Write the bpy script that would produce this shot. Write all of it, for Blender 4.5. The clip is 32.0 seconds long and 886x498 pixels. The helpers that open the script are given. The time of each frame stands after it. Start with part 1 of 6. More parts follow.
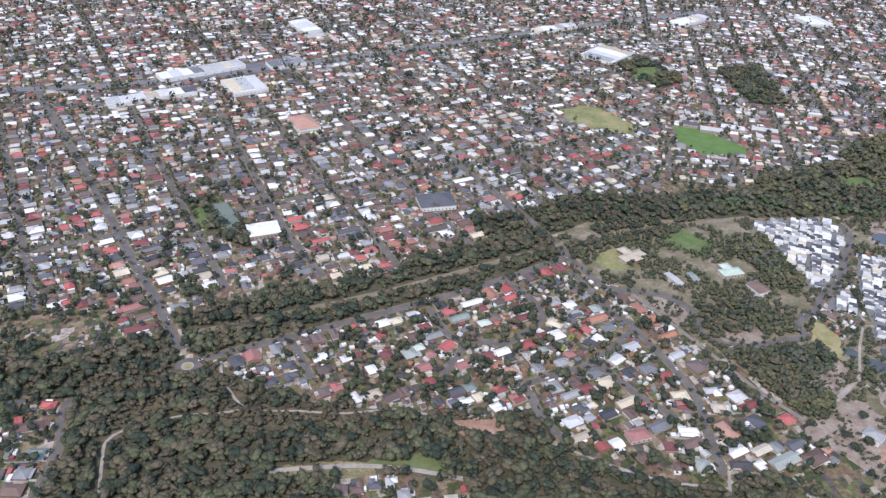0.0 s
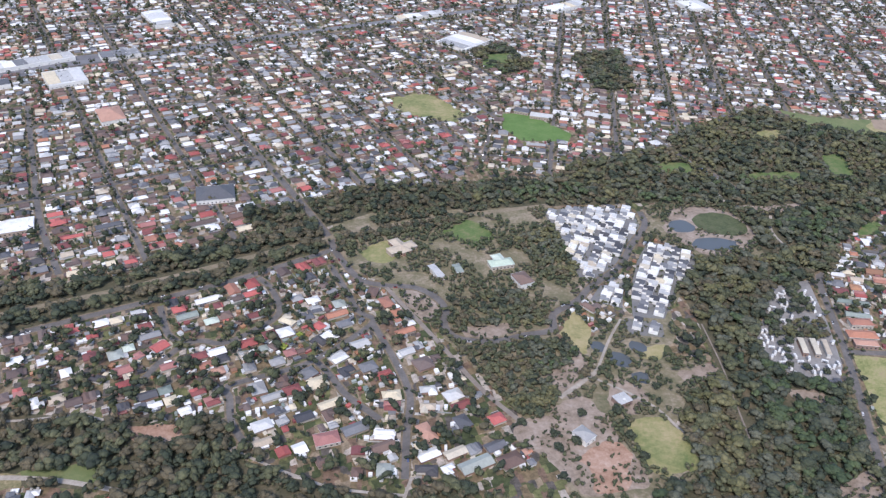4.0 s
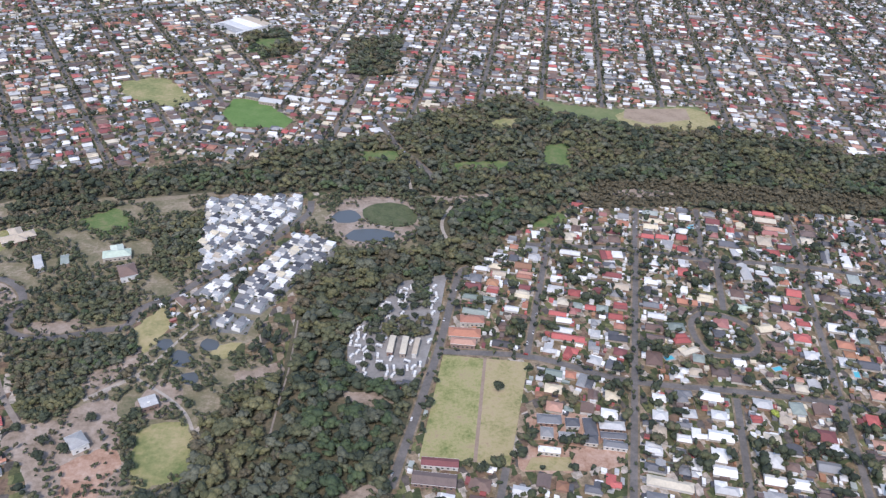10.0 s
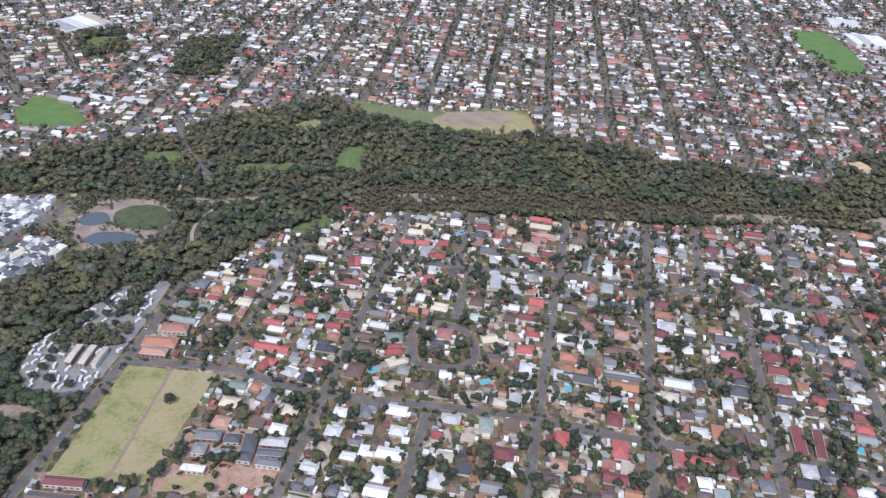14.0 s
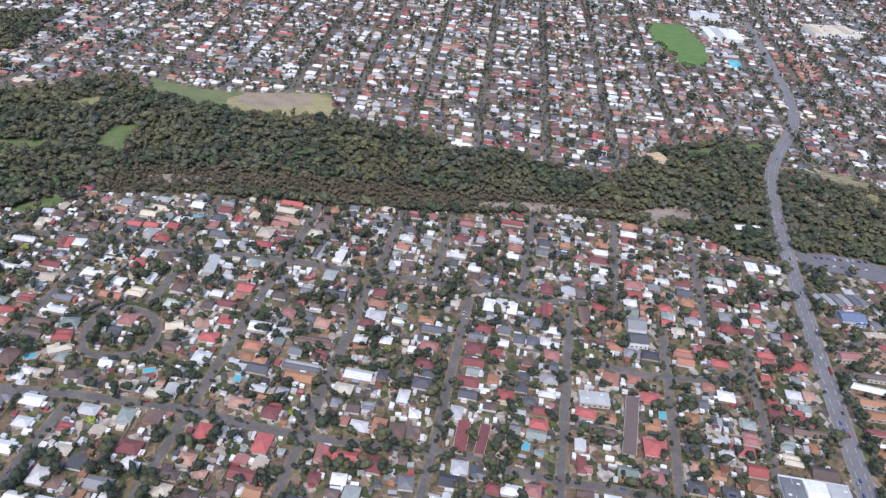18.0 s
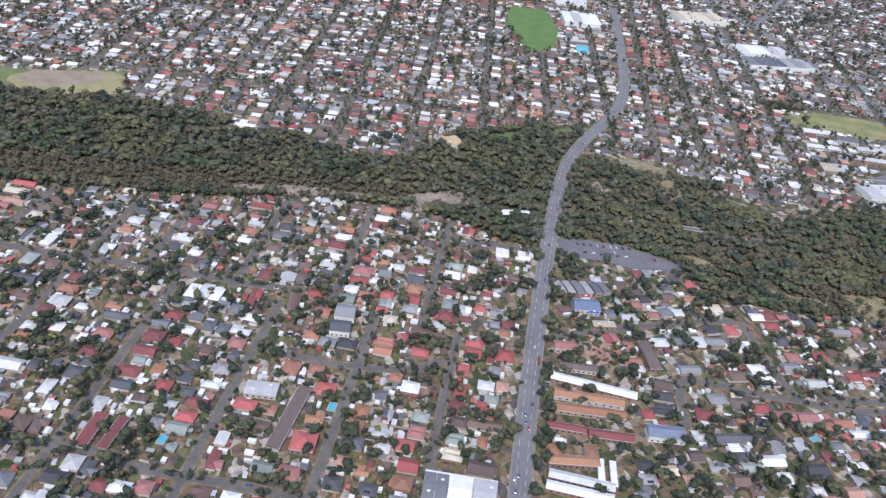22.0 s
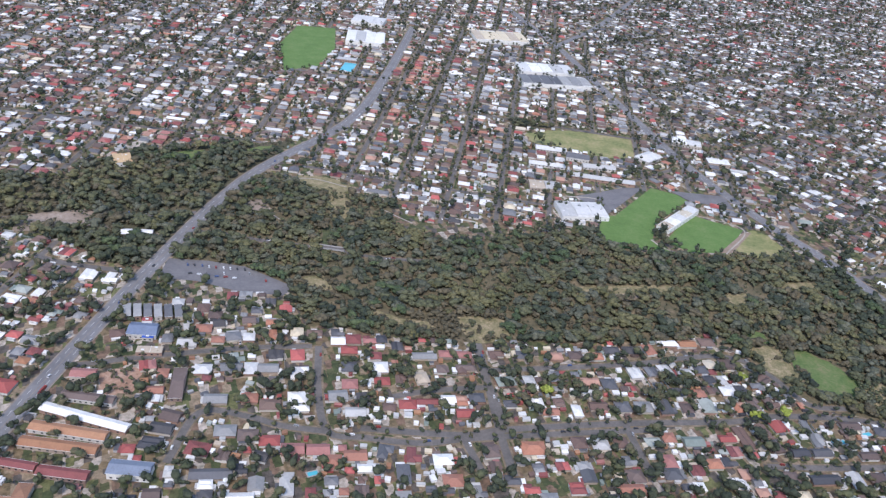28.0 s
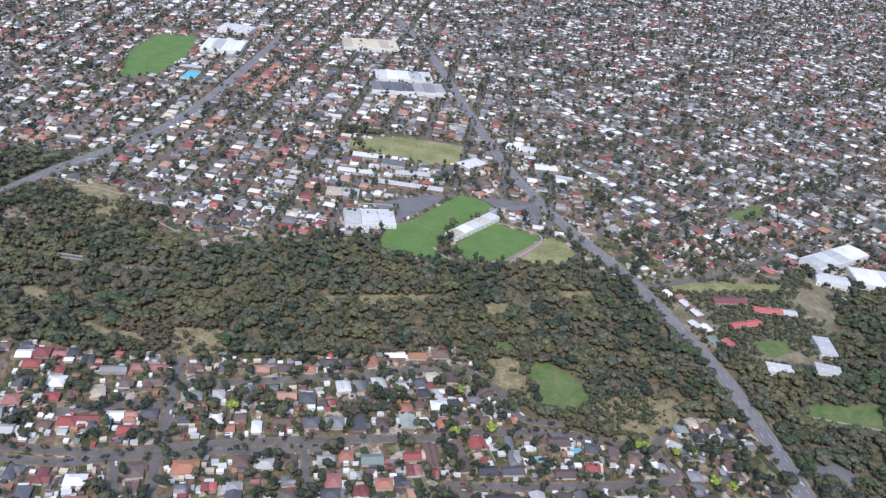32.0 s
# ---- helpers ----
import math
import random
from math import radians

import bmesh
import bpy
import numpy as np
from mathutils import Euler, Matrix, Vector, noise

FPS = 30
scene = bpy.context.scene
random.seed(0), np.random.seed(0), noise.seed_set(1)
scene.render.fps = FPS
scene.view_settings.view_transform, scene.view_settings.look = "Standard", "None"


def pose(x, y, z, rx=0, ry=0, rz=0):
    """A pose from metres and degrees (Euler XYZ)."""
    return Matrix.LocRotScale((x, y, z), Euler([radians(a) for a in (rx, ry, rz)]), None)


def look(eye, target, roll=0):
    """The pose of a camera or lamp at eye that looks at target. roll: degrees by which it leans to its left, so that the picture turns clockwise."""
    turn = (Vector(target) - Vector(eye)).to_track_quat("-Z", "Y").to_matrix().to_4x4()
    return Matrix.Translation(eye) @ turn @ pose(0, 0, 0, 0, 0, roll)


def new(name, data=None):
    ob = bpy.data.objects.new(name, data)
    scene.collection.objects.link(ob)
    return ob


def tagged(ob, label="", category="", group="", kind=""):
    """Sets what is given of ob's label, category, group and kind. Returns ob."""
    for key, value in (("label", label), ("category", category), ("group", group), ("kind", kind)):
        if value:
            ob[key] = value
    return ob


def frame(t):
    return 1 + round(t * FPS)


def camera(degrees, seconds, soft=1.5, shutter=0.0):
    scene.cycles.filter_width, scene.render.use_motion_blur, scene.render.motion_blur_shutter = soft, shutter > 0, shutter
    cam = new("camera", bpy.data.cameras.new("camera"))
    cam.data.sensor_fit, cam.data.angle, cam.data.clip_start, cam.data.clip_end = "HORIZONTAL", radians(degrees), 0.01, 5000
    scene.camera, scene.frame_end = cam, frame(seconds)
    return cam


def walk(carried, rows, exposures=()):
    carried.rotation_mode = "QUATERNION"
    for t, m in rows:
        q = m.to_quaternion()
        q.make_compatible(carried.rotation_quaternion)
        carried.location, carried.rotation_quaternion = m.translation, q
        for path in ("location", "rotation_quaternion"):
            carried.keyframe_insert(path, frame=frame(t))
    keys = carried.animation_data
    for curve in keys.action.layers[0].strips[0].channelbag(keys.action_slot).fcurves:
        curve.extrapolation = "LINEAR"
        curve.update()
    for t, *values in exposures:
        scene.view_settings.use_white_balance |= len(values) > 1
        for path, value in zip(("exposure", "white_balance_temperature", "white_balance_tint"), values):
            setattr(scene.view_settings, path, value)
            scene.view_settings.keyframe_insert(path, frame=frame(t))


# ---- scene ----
import collections

cam = camera(56.51, 32.0, soft=1.3)
ROWS = [
    (0.0, 0.0, 0.0, 298.6, 58.28, -2.39, -3.96),
    (0.5, 19.5, 1.5, 296.9, 58.30, -2.27, -4.11),
    (1.0, 38.9, 3.0, 295.2, 58.44, -2.27, -4.22),
    (1.5, 58.3, 4.5, 293.5, 58.44, -2.21, -4.36),
    (2.0, 77.7, 6.0, 291.9, 58.35, -2.04, -4.49),
    (2.5, 97.1, 7.4, 290.3, 58.35, -1.89, -4.62),
    (4.5, 173.6, 12.4, 284.9, 58.07, -1.89, -4.85),
    (5.0, 192.4, 13.4, 283.5, 58.02, -2.23, -4.88),
    (5.5, 211.2, 14.3, 282.2, 57.92, -2.31, -5.03),
    (6.0, 229.9, 15.2, 280.9, 57.97, -2.40, -5.08),
    (6.5, 248.6, 16.0, 279.6, 58.08, -2.36, -5.20),
    (7.0, 267.3, 16.7, 278.3, 57.94, -2.29, -5.23),
    (7.5, 285.9, 17.5, 277.0, 57.71, -2.25, -5.26),
    (8.0, 304.4, 18.2, 275.7, 57.72, -2.22, -5.30),
    (8.5, 322.9, 18.8, 274.5, 57.71, -2.14, -5.26),
    (9.0, 341.4, 19.4, 273.4, 57.70, -2.35, -5.34),
    (9.5, 359.7, 20.0, 272.3, 57.71, -2.35, -5.32),
    (10.0, 378.1, 20.5, 271.4, 58.05, -2.64, -5.49),
    (10.5, 396.4, 21.1, 270.5, 58.20, -2.74, -5.49),
    (11.0, 414.8, 21.6, 269.7, 58.18, -3.18, -5.63),
    (11.5, 433.1, 22.1, 268.9, 58.22, -3.24, -5.66),
    (12.0, 451.5, 22.6, 268.2, 58.00, -3.49, -5.75),
    (12.5, 469.9, 23.1, 267.5, 57.95, -3.54, -5.76),
    (13.0, 488.2, 23.6, 266.7, 58.15, -3.48, -5.94),
    (13.5, 506.5, 24.1, 266.0, 58.32, -3.34, -5.95),
    (14.0, 524.7, 24.6, 265.2, 58.68, -3.56, -6.18),
    (14.5, 542.9, 24.9, 264.4, 58.92, -3.72, -6.24),
    (16.5, 614.1, 24.9, 260.9, 58.80, -4.55, -7.06),
    (17.0, 631.9, 24.7, 260.3, 58.51, -4.99, -7.28),
    (17.5, 649.7, 24.4, 259.8, 58.45, -5.16, -7.35),
    (18.0, 667.4, 24.1, 259.4, 58.42, -5.47, -7.56),
    (18.5, 685.2, 23.7, 259.1, 58.38, -5.51, -7.61),
    (19.0, 703.0, 23.4, 258.8, 58.25, -5.77, -7.84),
    (19.5, 720.9, 22.9, 258.6, 58.05, -5.78, -7.91),
    (20.0, 738.9, 22.5, 258.4, 57.92, -6.05, -8.08),
    (20.5, 756.9, 22.1, 258.3, 57.76, -6.04, -8.13),
    (21.0, 775.1, 21.6, 258.2, 57.61, -6.33, -8.39),
    (21.5, 793.3, 21.1, 258.2, 57.76, -6.42, -8.44),
    (22.0, 811.7, 20.5, 258.3, 58.01, -6.56, -8.70),
    (22.5, 830.2, 19.9, 258.4, 58.02, -6.28, -8.77),
    (23.0, 848.8, 19.2, 258.7, 57.91, -5.98, -8.92),
    (23.5, 867.4, 18.4, 259.0, 57.76, -5.35, -8.79),
    (24.0, 886.0, 17.6, 259.4, 58.09, -5.30, -8.95),
    (24.5, 904.7, 16.7, 259.9, 58.71, -5.43, -9.00),
    (25.0, 923.5, 15.7, 260.5, 59.48, -5.79, -9.15),
    (25.5, 942.3, 14.7, 261.0, 59.78, -5.67, -8.99),
    (26.0, 961.2, 13.6, 261.4, 60.50, -5.61, -9.47),
    (26.5, 980.1, 12.4, 261.9, 61.01, -5.90, -10.07),
    (28.5, 1057.5, 7.0, 263.2, 59.53, -6.79, -9.62),
    (29.0, 1076.9, 5.8, 263.4, 58.78, -6.75, -9.63),
    (29.5, 1096.3, 4.8, 263.5, 58.11, -6.30, -9.42),
    (30.0, 1115.8, 3.7, 263.7, 57.80, -6.21, -9.40),
    (30.5, 1135.2, 2.8, 263.8, 58.69, -6.00, -9.44),
    (31.0, 1154.7, 1.8, 263.9, 59.86, -6.14, -9.54),
    (31.5, 1174.1, 0.9, 264.0, 60.50, -6.17, -9.53),
    (32.0, 1193.6, 0.0, 264.1, 61.31, -6.33, -9.73),
]
walk(cam, [(t, pose(x, y, z, rx, ry, rz)) for t, x, y, z, rx, ry, rz in ROWS], [(0.0, 0.96, 6550, 12), (10.0, 0.95, 6550, 12), (17.0, 0.89, 6500, 12), (32.0, 0.91, 6450, 11)])

# ---- sky and sun: a high, pale overcast ----
SUN_UP, SUN_ROUND = 52.0, 200.0
world = bpy.data.worlds.new("world")
scene.world = world
world.use_nodes = True
wn, wl = world.node_tree.nodes, world.node_tree.links
sky = wn.new("ShaderNodeTexSky")
sky.sky_type = "NISHITA"
sky.sun_disc = False
sky.sun_elevation, sky.sun_rotation = radians(SUN_UP), radians(SUN_ROUND)
sky.air_density, sky.dust_density, sky.ozone_density = 1.0, 1.0, 2.0
wn["Background"].inputs["Strength"].default_value = 0.136
wl.new(sky.outputs["Color"], wn["Background"].inputs["Color"])
sun_data = bpy.data.lights.new("sun", "SUN")
sun_data.energy, sun_data.angle, sun_data.color = 1.5, radians(12), (1.0, 0.955, 0.99)
sun = new("sun", sun_data)
a = radians(SUN_ROUND)
sun_from = Vector((math.sin(a) * math.cos(radians(SUN_UP)), math.cos(a) * math.cos(radians(SUN_UP)), math.sin(radians(SUN_UP))))
sun.matrix_world = look(sun_from * 900, (0, 0, 0))


# the plan below is drawn in units of K metres
K = 0.553


# ---- materials ----
def nodes(name):
    m = bpy.data.materials.new(name)
    m.use_nodes = True
    return m, m.node_tree.nodes, m.node_tree.links, m.node_tree.nodes["Principled BSDF"]


def ramp(n, stops, mode="LINEAR"):
    r = n.new("ShaderNodeValToRGB")
    r.color_ramp.interpolation = mode
    e = r.color_ramp.elements
    while len(e) < len(stops):
        e.new(0.5)
    for k, (p, c) in enumerate(stops):
        e[k].position, e[k].color = p, (*c, 1)
    return r


def world_place(n):
    return n.new("ShaderNodeNewGeometry").outputs["Position"]


def noise_at(n, l, place, size, detail=4.0, rough=0.6):
    t = n.new("ShaderNodeTexNoise")
    t.inputs["Scale"].default_value, t.inputs["Detail"].default_value, t.inputs["Roughness"].default_value = 1.0 / (size * K), detail, rough
    l.new(place, t.inputs["Vector"])
    return t.outputs["Fac"]


def mix(n, l, fac, a, b, mode="MIX"):
    m = n.new("ShaderNodeMix")
    m.data_type, m.blend_type = "RGBA", mode
    for socket, v in ((m.inputs[0], fac), (m.inputs[6], a), (m.inputs[7], b)):
        if isinstance(v, (int, float)):
            socket.default_value = v
        elif isinstance(v, tuple):
            socket.default_value = (*v, 1)
        else:
            l.new(v, socket)
    return m.outputs[2]


def ground_material(name, colours, big=40.0, small=4.0, rough=0.95, relief=0.3):
    """Soil, grass or paving: colours run from low to high noise at two sizes."""
    m, n, l, b = nodes(name)
    place = world_place(n)
    f = mix(n, l, 0.45, noise_at(n, l, place, big), noise_at(n, l, place, small, 5.0, 0.7))
    stops = [(0.36 + 0.28 * k / max(1, len(colours) - 1), c) for k, c in enumerate(colours)]
    r = ramp(n, stops)
    l.new(f, r.inputs["Fac"])
    l.new(r.outputs["Color"], b.inputs["Base Color"])
    b.inputs["Roughness"].default_value = rough
    bump = n.new("ShaderNodeBump")
    bump.inputs["Strength"].default_value, bump.inputs["Distance"].default_value = relief, 0.2
    l.new(noise_at(n, l, place, small * 0.4), bump.inputs["Height"])
    l.new(bump.outputs["Normal"], b.inputs["Normal"])
    return m


def yard_material(name, turn):
    """Back gardens: uneven plots of dry lawn, green lawn, paving and soil."""
    m, n, l, b = nodes(name)
    place = world_place(n)
    mp = n.new("ShaderNodeMapping")
    mp.inputs["Rotation"].default_value = (0, 0, radians(-turn))
    mp.inputs["Scale"].default_value = (1 / (6.5 * K), 1 / (9.5 * K), 1)
    l.new(place, mp.inputs["Vector"])
    v = n.new("ShaderNodeTexVoronoi")
    v.distance = "CHEBYCHEV"
    v.inputs["Scale"].default_value, v.inputs["Randomness"].default_value = 1.0, 0.75
    l.new(mp.outputs["Vector"], v.inputs["Vector"])
    s = n.new("ShaderNodeSeparateColor")
    l.new(v.outputs["Color"], s.inputs["Color"])
    r = ramp(n, [(0.0, (0.062, 0.078, 0.032)), (0.16, (0.190, 0.140, 0.082)), (0.32, (0.092, 0.098, 0.044)), (0.42, (0.275, 0.212, 0.148)), (0.56, (0.190, 0.124, 0.088)),
                 (0.68, (0.440, 0.385, 0.340)), (0.80, (0.110, 0.095, 0.086)), (0.91, (0.150, 0.155, 0.066))], "CONSTANT")
    l.new(s.outputs["Red"], r.inputs["Fac"])
    g = ramp(n, [(0.35, (0.45, 0.47, 0.42)), (0.65, (1.25, 1.2, 1.15))])
    l.new(noise_at(n, l, place, 6.0, 5.0, 0.7), g.inputs["Fac"])
    l.new(mix(n, l, 1.0, r.outputs["Color"], g.outputs["Color"], "MULTIPLY"), b.inputs["Base Color"])
    b.inputs["Roughness"].default_value = 0.95
    return m


def varied_material(name, colours, by_island=False, rough=0.7, wear=0.25, grain=1.5, metal=0.0):
    """Roofs, walls and paint: one colour for each thing (or island) out of a scale, worn by noise."""
    m, n, l, b = nodes(name)
    place = world_place(n)
    pick = n.new("ShaderNodeNewGeometry").outputs["Random Per Island"] if by_island else n.new("ShaderNodeObjectInfo").outputs["Random"]
    r = ramp(n, [(k / len(colours), c) for k, c in enumerate(colours)], "CONSTANT")
    l.new(pick, r.inputs["Fac"])
    lo, hi = 1 - wear, 1 + wear * 0.6
    g = ramp(n, [(0.3, (lo, lo, lo)), (0.7, (hi, hi, hi))])
    l.new(mix(n, l, 0.5, noise_at(n, l, place, grain), noise_at(n, l, place, grain * 5)), g.inputs["Fac"])
    l.new(mix(n, l, 1.0, r.outputs["Color"], g.outputs["Color"], "MULTIPLY"), b.inputs["Base Color"])
    b.inputs["Roughness"].default_value, b.inputs["Metallic"].default_value = rough, metal
    return m


def leaf_material(name, colours, patch=12.0):
    """Foliage: colour drifts from tree to tree; light and shade among the leaves is painted in as fine mottling."""
    m, n, l, b = nodes(name)
    place = world_place(n)
    pick = n.new("ShaderNodeNewGeometry").outputs["Random Per Island"]
    f = mix(n, l, 0.25, mix(n, l, 0.5, noise_at(n, l, place, patch, 2.0), noise_at(n, l, place, patch * 4, 2.0)), pick)
    r = ramp(n, [(0.38 + 0.24 * k / (len(colours) - 1), c) for k, c in enumerate(colours)])
    l.new(f, r.inputs["Fac"])
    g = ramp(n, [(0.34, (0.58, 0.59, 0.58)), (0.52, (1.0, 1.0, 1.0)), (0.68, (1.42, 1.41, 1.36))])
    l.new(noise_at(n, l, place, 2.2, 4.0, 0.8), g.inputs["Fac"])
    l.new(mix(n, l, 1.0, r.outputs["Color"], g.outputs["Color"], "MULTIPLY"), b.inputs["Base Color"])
    b.inputs["Roughness"].default_value = 0.8
    bump = n.new("ShaderNodeBump")
    bump.inputs["Strength"].default_value, bump.inputs["Distance"].default_value = 0.7, 0.8
    l.new(noise_at(n, l, place, 2.4, 3.0, 0.75), bump.inputs["Height"])
    l.new(bump.outputs["Normal"], b.inputs["Normal"])
    return m


def plain_material(name, colour, rough=0.6, wear=0.2, grain=0.8, metal=0.0):
    return varied_material(name, [colour], False, rough, wear, grain, metal)


GROUND = {
    "wood": ground_material("woodland_floor", [(0.050, 0.054, 0.029), (0.092, 0.082, 0.047), (0.165, 0.130, 0.083)], 22, 3),
    "scrub": ground_material("scrub_floor", [(0.070, 0.068, 0.036), (0.118, 0.098, 0.057), (0.185, 0.142, 0.090)], 14, 3),
    "bushland": ground_material("bushland_floor", [(0.072, 0.068, 0.036), (0.135, 0.110, 0.062), (0.225, 0.172, 0.105)], 16, 3),
    "glade": ground_material("glade_grass", [(0.120, 0.122, 0.052), (0.235, 0.196, 0.102), (0.370, 0.290, 0.180)], 10, 2.5),
    "park": ground_material("park_grass_dry", [(0.100, 0.104, 0.050), (0.195, 0.165, 0.100), (0.340, 0.275, 0.205)], 24, 4),
    "pasture": ground_material("pasture_grass", [(0.120, 0.155, 0.050), (0.240, 0.230, 0.095), (0.370, 0.300, 0.160)], 35, 5),
    "lawn": ground_material("lawn_grass", [(0.070, 0.115, 0.034), (0.098, 0.150, 0.044), (0.140, 0.170, 0.062), (0.210, 0.185, 0.095)], 14, 3),
    "sports": ground_material("sports_turf", [(0.085, 0.150, 0.038), (0.108, 0.188, 0.047), (0.145, 0.205, 0.066)], 26, 4),
    "dry_grass": ground_material("dry_grass", [(0.200, 0.190, 0.080), (0.320, 0.275, 0.130), (0.400, 0.320, 0.180)], 20, 4),
    "field": ground_material("field_grass", [(0.130, 0.160, 0.050), (0.235, 0.232, 0.088), (0.330, 0.290, 0.140), (0.310, 0.225, 0.140)], 18, 3),
    "field_dry": ground_material("field_straw", [(0.175, 0.180, 0.066), (0.300, 0.258, 0.122), (0.370, 0.300, 0.165), (0.310, 0.225, 0.140)], 22, 4),
    "dirt": ground_material("bare_earth", [(0.240, 0.135, 0.085), (0.380, 0.235, 0.165), (0.480, 0.345, 0.270)], 15, 3),
    "meadow": ground_material("meadow_grass", [(0.105, 0.140, 0.050), (0.150, 0.175, 0.070), (0.215, 0.205, 0.100)], 35, 5),
    "fallow": ground_material("fallow_ground", [(0.220, 0.165, 0.110), (0.310, 0.230, 0.165), (0.350, 0.275, 0.195)], 24, 4),
    "clay": ground_material("clay_strip", [(0.240, 0.170, 0.120), (0.300, 0.225, 0.170)], 12, 3),
    "sand": ground_material("pale_sand", [(0.170, 0.130, 0.090), (0.290, 0.225, 0.175), (0.400, 0.325, 0.270)], 18, 4),
    "marsh": ground_material("marsh_reeds_and_creek", [(0.045, 0.060, 0.028), (0.080, 0.095, 0.040), (0.110, 0.110, 0.060)], 12, 3),
    "gravel": ground_material("grey_gravel", [(0.170, 0.158, 0.148), (0.240, 0.225, 0.210), (0.310, 0.292, 0.272)], 15, 3),
    "asphalt": ground_material("worn_asphalt", [(0.120, 0.115, 0.120), (0.160, 0.152, 0.155), (0.200, 0.190, 0.188)], 20, 3),
    "court": ground_material("court_green", [(0.150, 0.185, 0.150), (0.185, 0.215, 0.180)], 12, 3),
    "estate": ground_material("estate_paving", [(0.130, 0.128, 0.130), (0.190, 0.184, 0.180), (0.150, 0.150, 0.105)], 12, 4),
}
water_m, wn_, wl_, wb_ = nodes("pond_water")
wb_.inputs["Base Color"].default_value = (0.10, 0.11, 0.115, 1)
wb_.inputs["Roughness"].default_value = 0.2
GROUND["water"] = water_m
ROADS = {
    "street": ground_material("street_asphalt", [(0.100, 0.090, 0.083), (0.138, 0.125, 0.115), (0.190, 0.168, 0.152)], 18, 3),
    "arterial": ground_material("arterial_asphalt", [(0.150, 0.146, 0.150), (0.185, 0.180, 0.184), (0.225, 0.218, 0.220)], 30, 4),
    "track": ground_material("lane_gravel", [(0.200, 0.165, 0.135), (0.285, 0.240, 0.205)], 12, 3),
    "path": ground_material("path_gravel", [(0.290, 0.250, 0.208), (0.430, 0.380, 0.325)], 12, 3),
    "bus_track": ground_material("busway_verge", [(0.150, 0.135, 0.080), (0.235, 0.190, 0.130), (0.290, 0.235, 0.170)], 18, 3),
}
ROADS["verge"] = ground_material("nature_strip", [(0.080, 0.084, 0.042), (0.185, 0.138, 0.090), (0.290, 0.225, 0.165)], 9, 2.5)
ROADS["avenue"], ROADS["loop"], ROADS["lane"] = ROADS["arterial"], ROADS["street"], ROADS["street"]
YARD = yard_material("garden_plots", 16)
GROUND["gardens"] = YARD

ROOFS = {  # code: scale of colours for tiles or sheet metal
    "r": [(0.330, 0.085, 0.075), (0.240, 0.075, 0.070), (0.470, 0.125, 0.110), (0.200, 0.070, 0.068), (0.360, 0.160, 0.140)],
    "o": [(0.430, 0.190, 0.120), (0.360, 0.165, 0.115), (0.460, 0.260, 0.190)],
    "b": [(0.155, 0.098, 0.080), (0.120, 0.085, 0.075), (0.190, 0.125, 0.100), (0.165, 0.120, 0.105)],
    "g": [(0.180, 0.178, 0.182), (0.130, 0.128, 0.136), (0.260, 0.255, 0.250), (0.100, 0.100, 0.108), (0.340, 0.330, 0.318)],
    "w": [(0.750, 0.730, 0.695), (0.600, 0.585, 0.560), (0.800, 0.780, 0.740), (0.470, 0.458, 0.440)],
    "c": [(0.640, 0.545, 0.390), (0.560, 0.490, 0.380), (0.480, 0.395, 0.300)],
    "e": [(0.270, 0.300, 0.262), (0.350, 0.370, 0.330), (0.200, 0.235, 0.205)],
    "k": [(0.060, 0.060, 0.068), (0.075, 0.070, 0.072), (0.095, 0.092, 0.098)],
    "n": [(0.340, 0.165, 0.090), (0.270, 0.140, 0.085), (0.400, 0.205, 0.115)],
    "p": [(0.470, 0.540, 0.430), (0.540, 0.590, 0.490)],
    "t": [(0.560, 0.385, 0.215)],
    "u": [(0.045, 0.110, 0.420)],
    "v": [(0.150, 0.185, 0.265), (0.185, 0.215, 0.275)],
}
ROOF_NAMES = dict(r="red tiled", o="orange tiled", b="brown tiled", g="grey", w="white metal", c="cream", e="pale green metal", k="dark charcoal", u="bright blue metal", v="grey-blue metal", t="tan", p="pale mint metal", n="terracotta brown")
ROOF = {k: varied_material("roof_" + ROOF_NAMES[k].replace(" ", "_"), v, False, 0.65 if k in "wegupv" else 0.78, 0.24, 1.2) for k, v in ROOFS.items()}
ROOF_FAR = {k: varied_material("far_roof_" + ROOF_NAMES[k].replace(" ", "_"), v, True, 0.65 if k in "wegupv" else 0.78, 0.22, 2.0) for k, v in ROOFS.items()}
WALL = varied_material("house_wall", [(0.360, 0.290, 0.235), (0.480, 0.430, 0.370), (0.300, 0.190, 0.145), (0.550, 0.520, 0.480), (0.240, 0.165, 0.135)], False, 0.85)
WALL_FAR = varied_material("far_house_wall", [(0.360, 0.290, 0.235), (0.480, 0.430, 0.370), (0.300, 0.190, 0.145), (0.550, 0.520, 0.480)], True, 0.85)
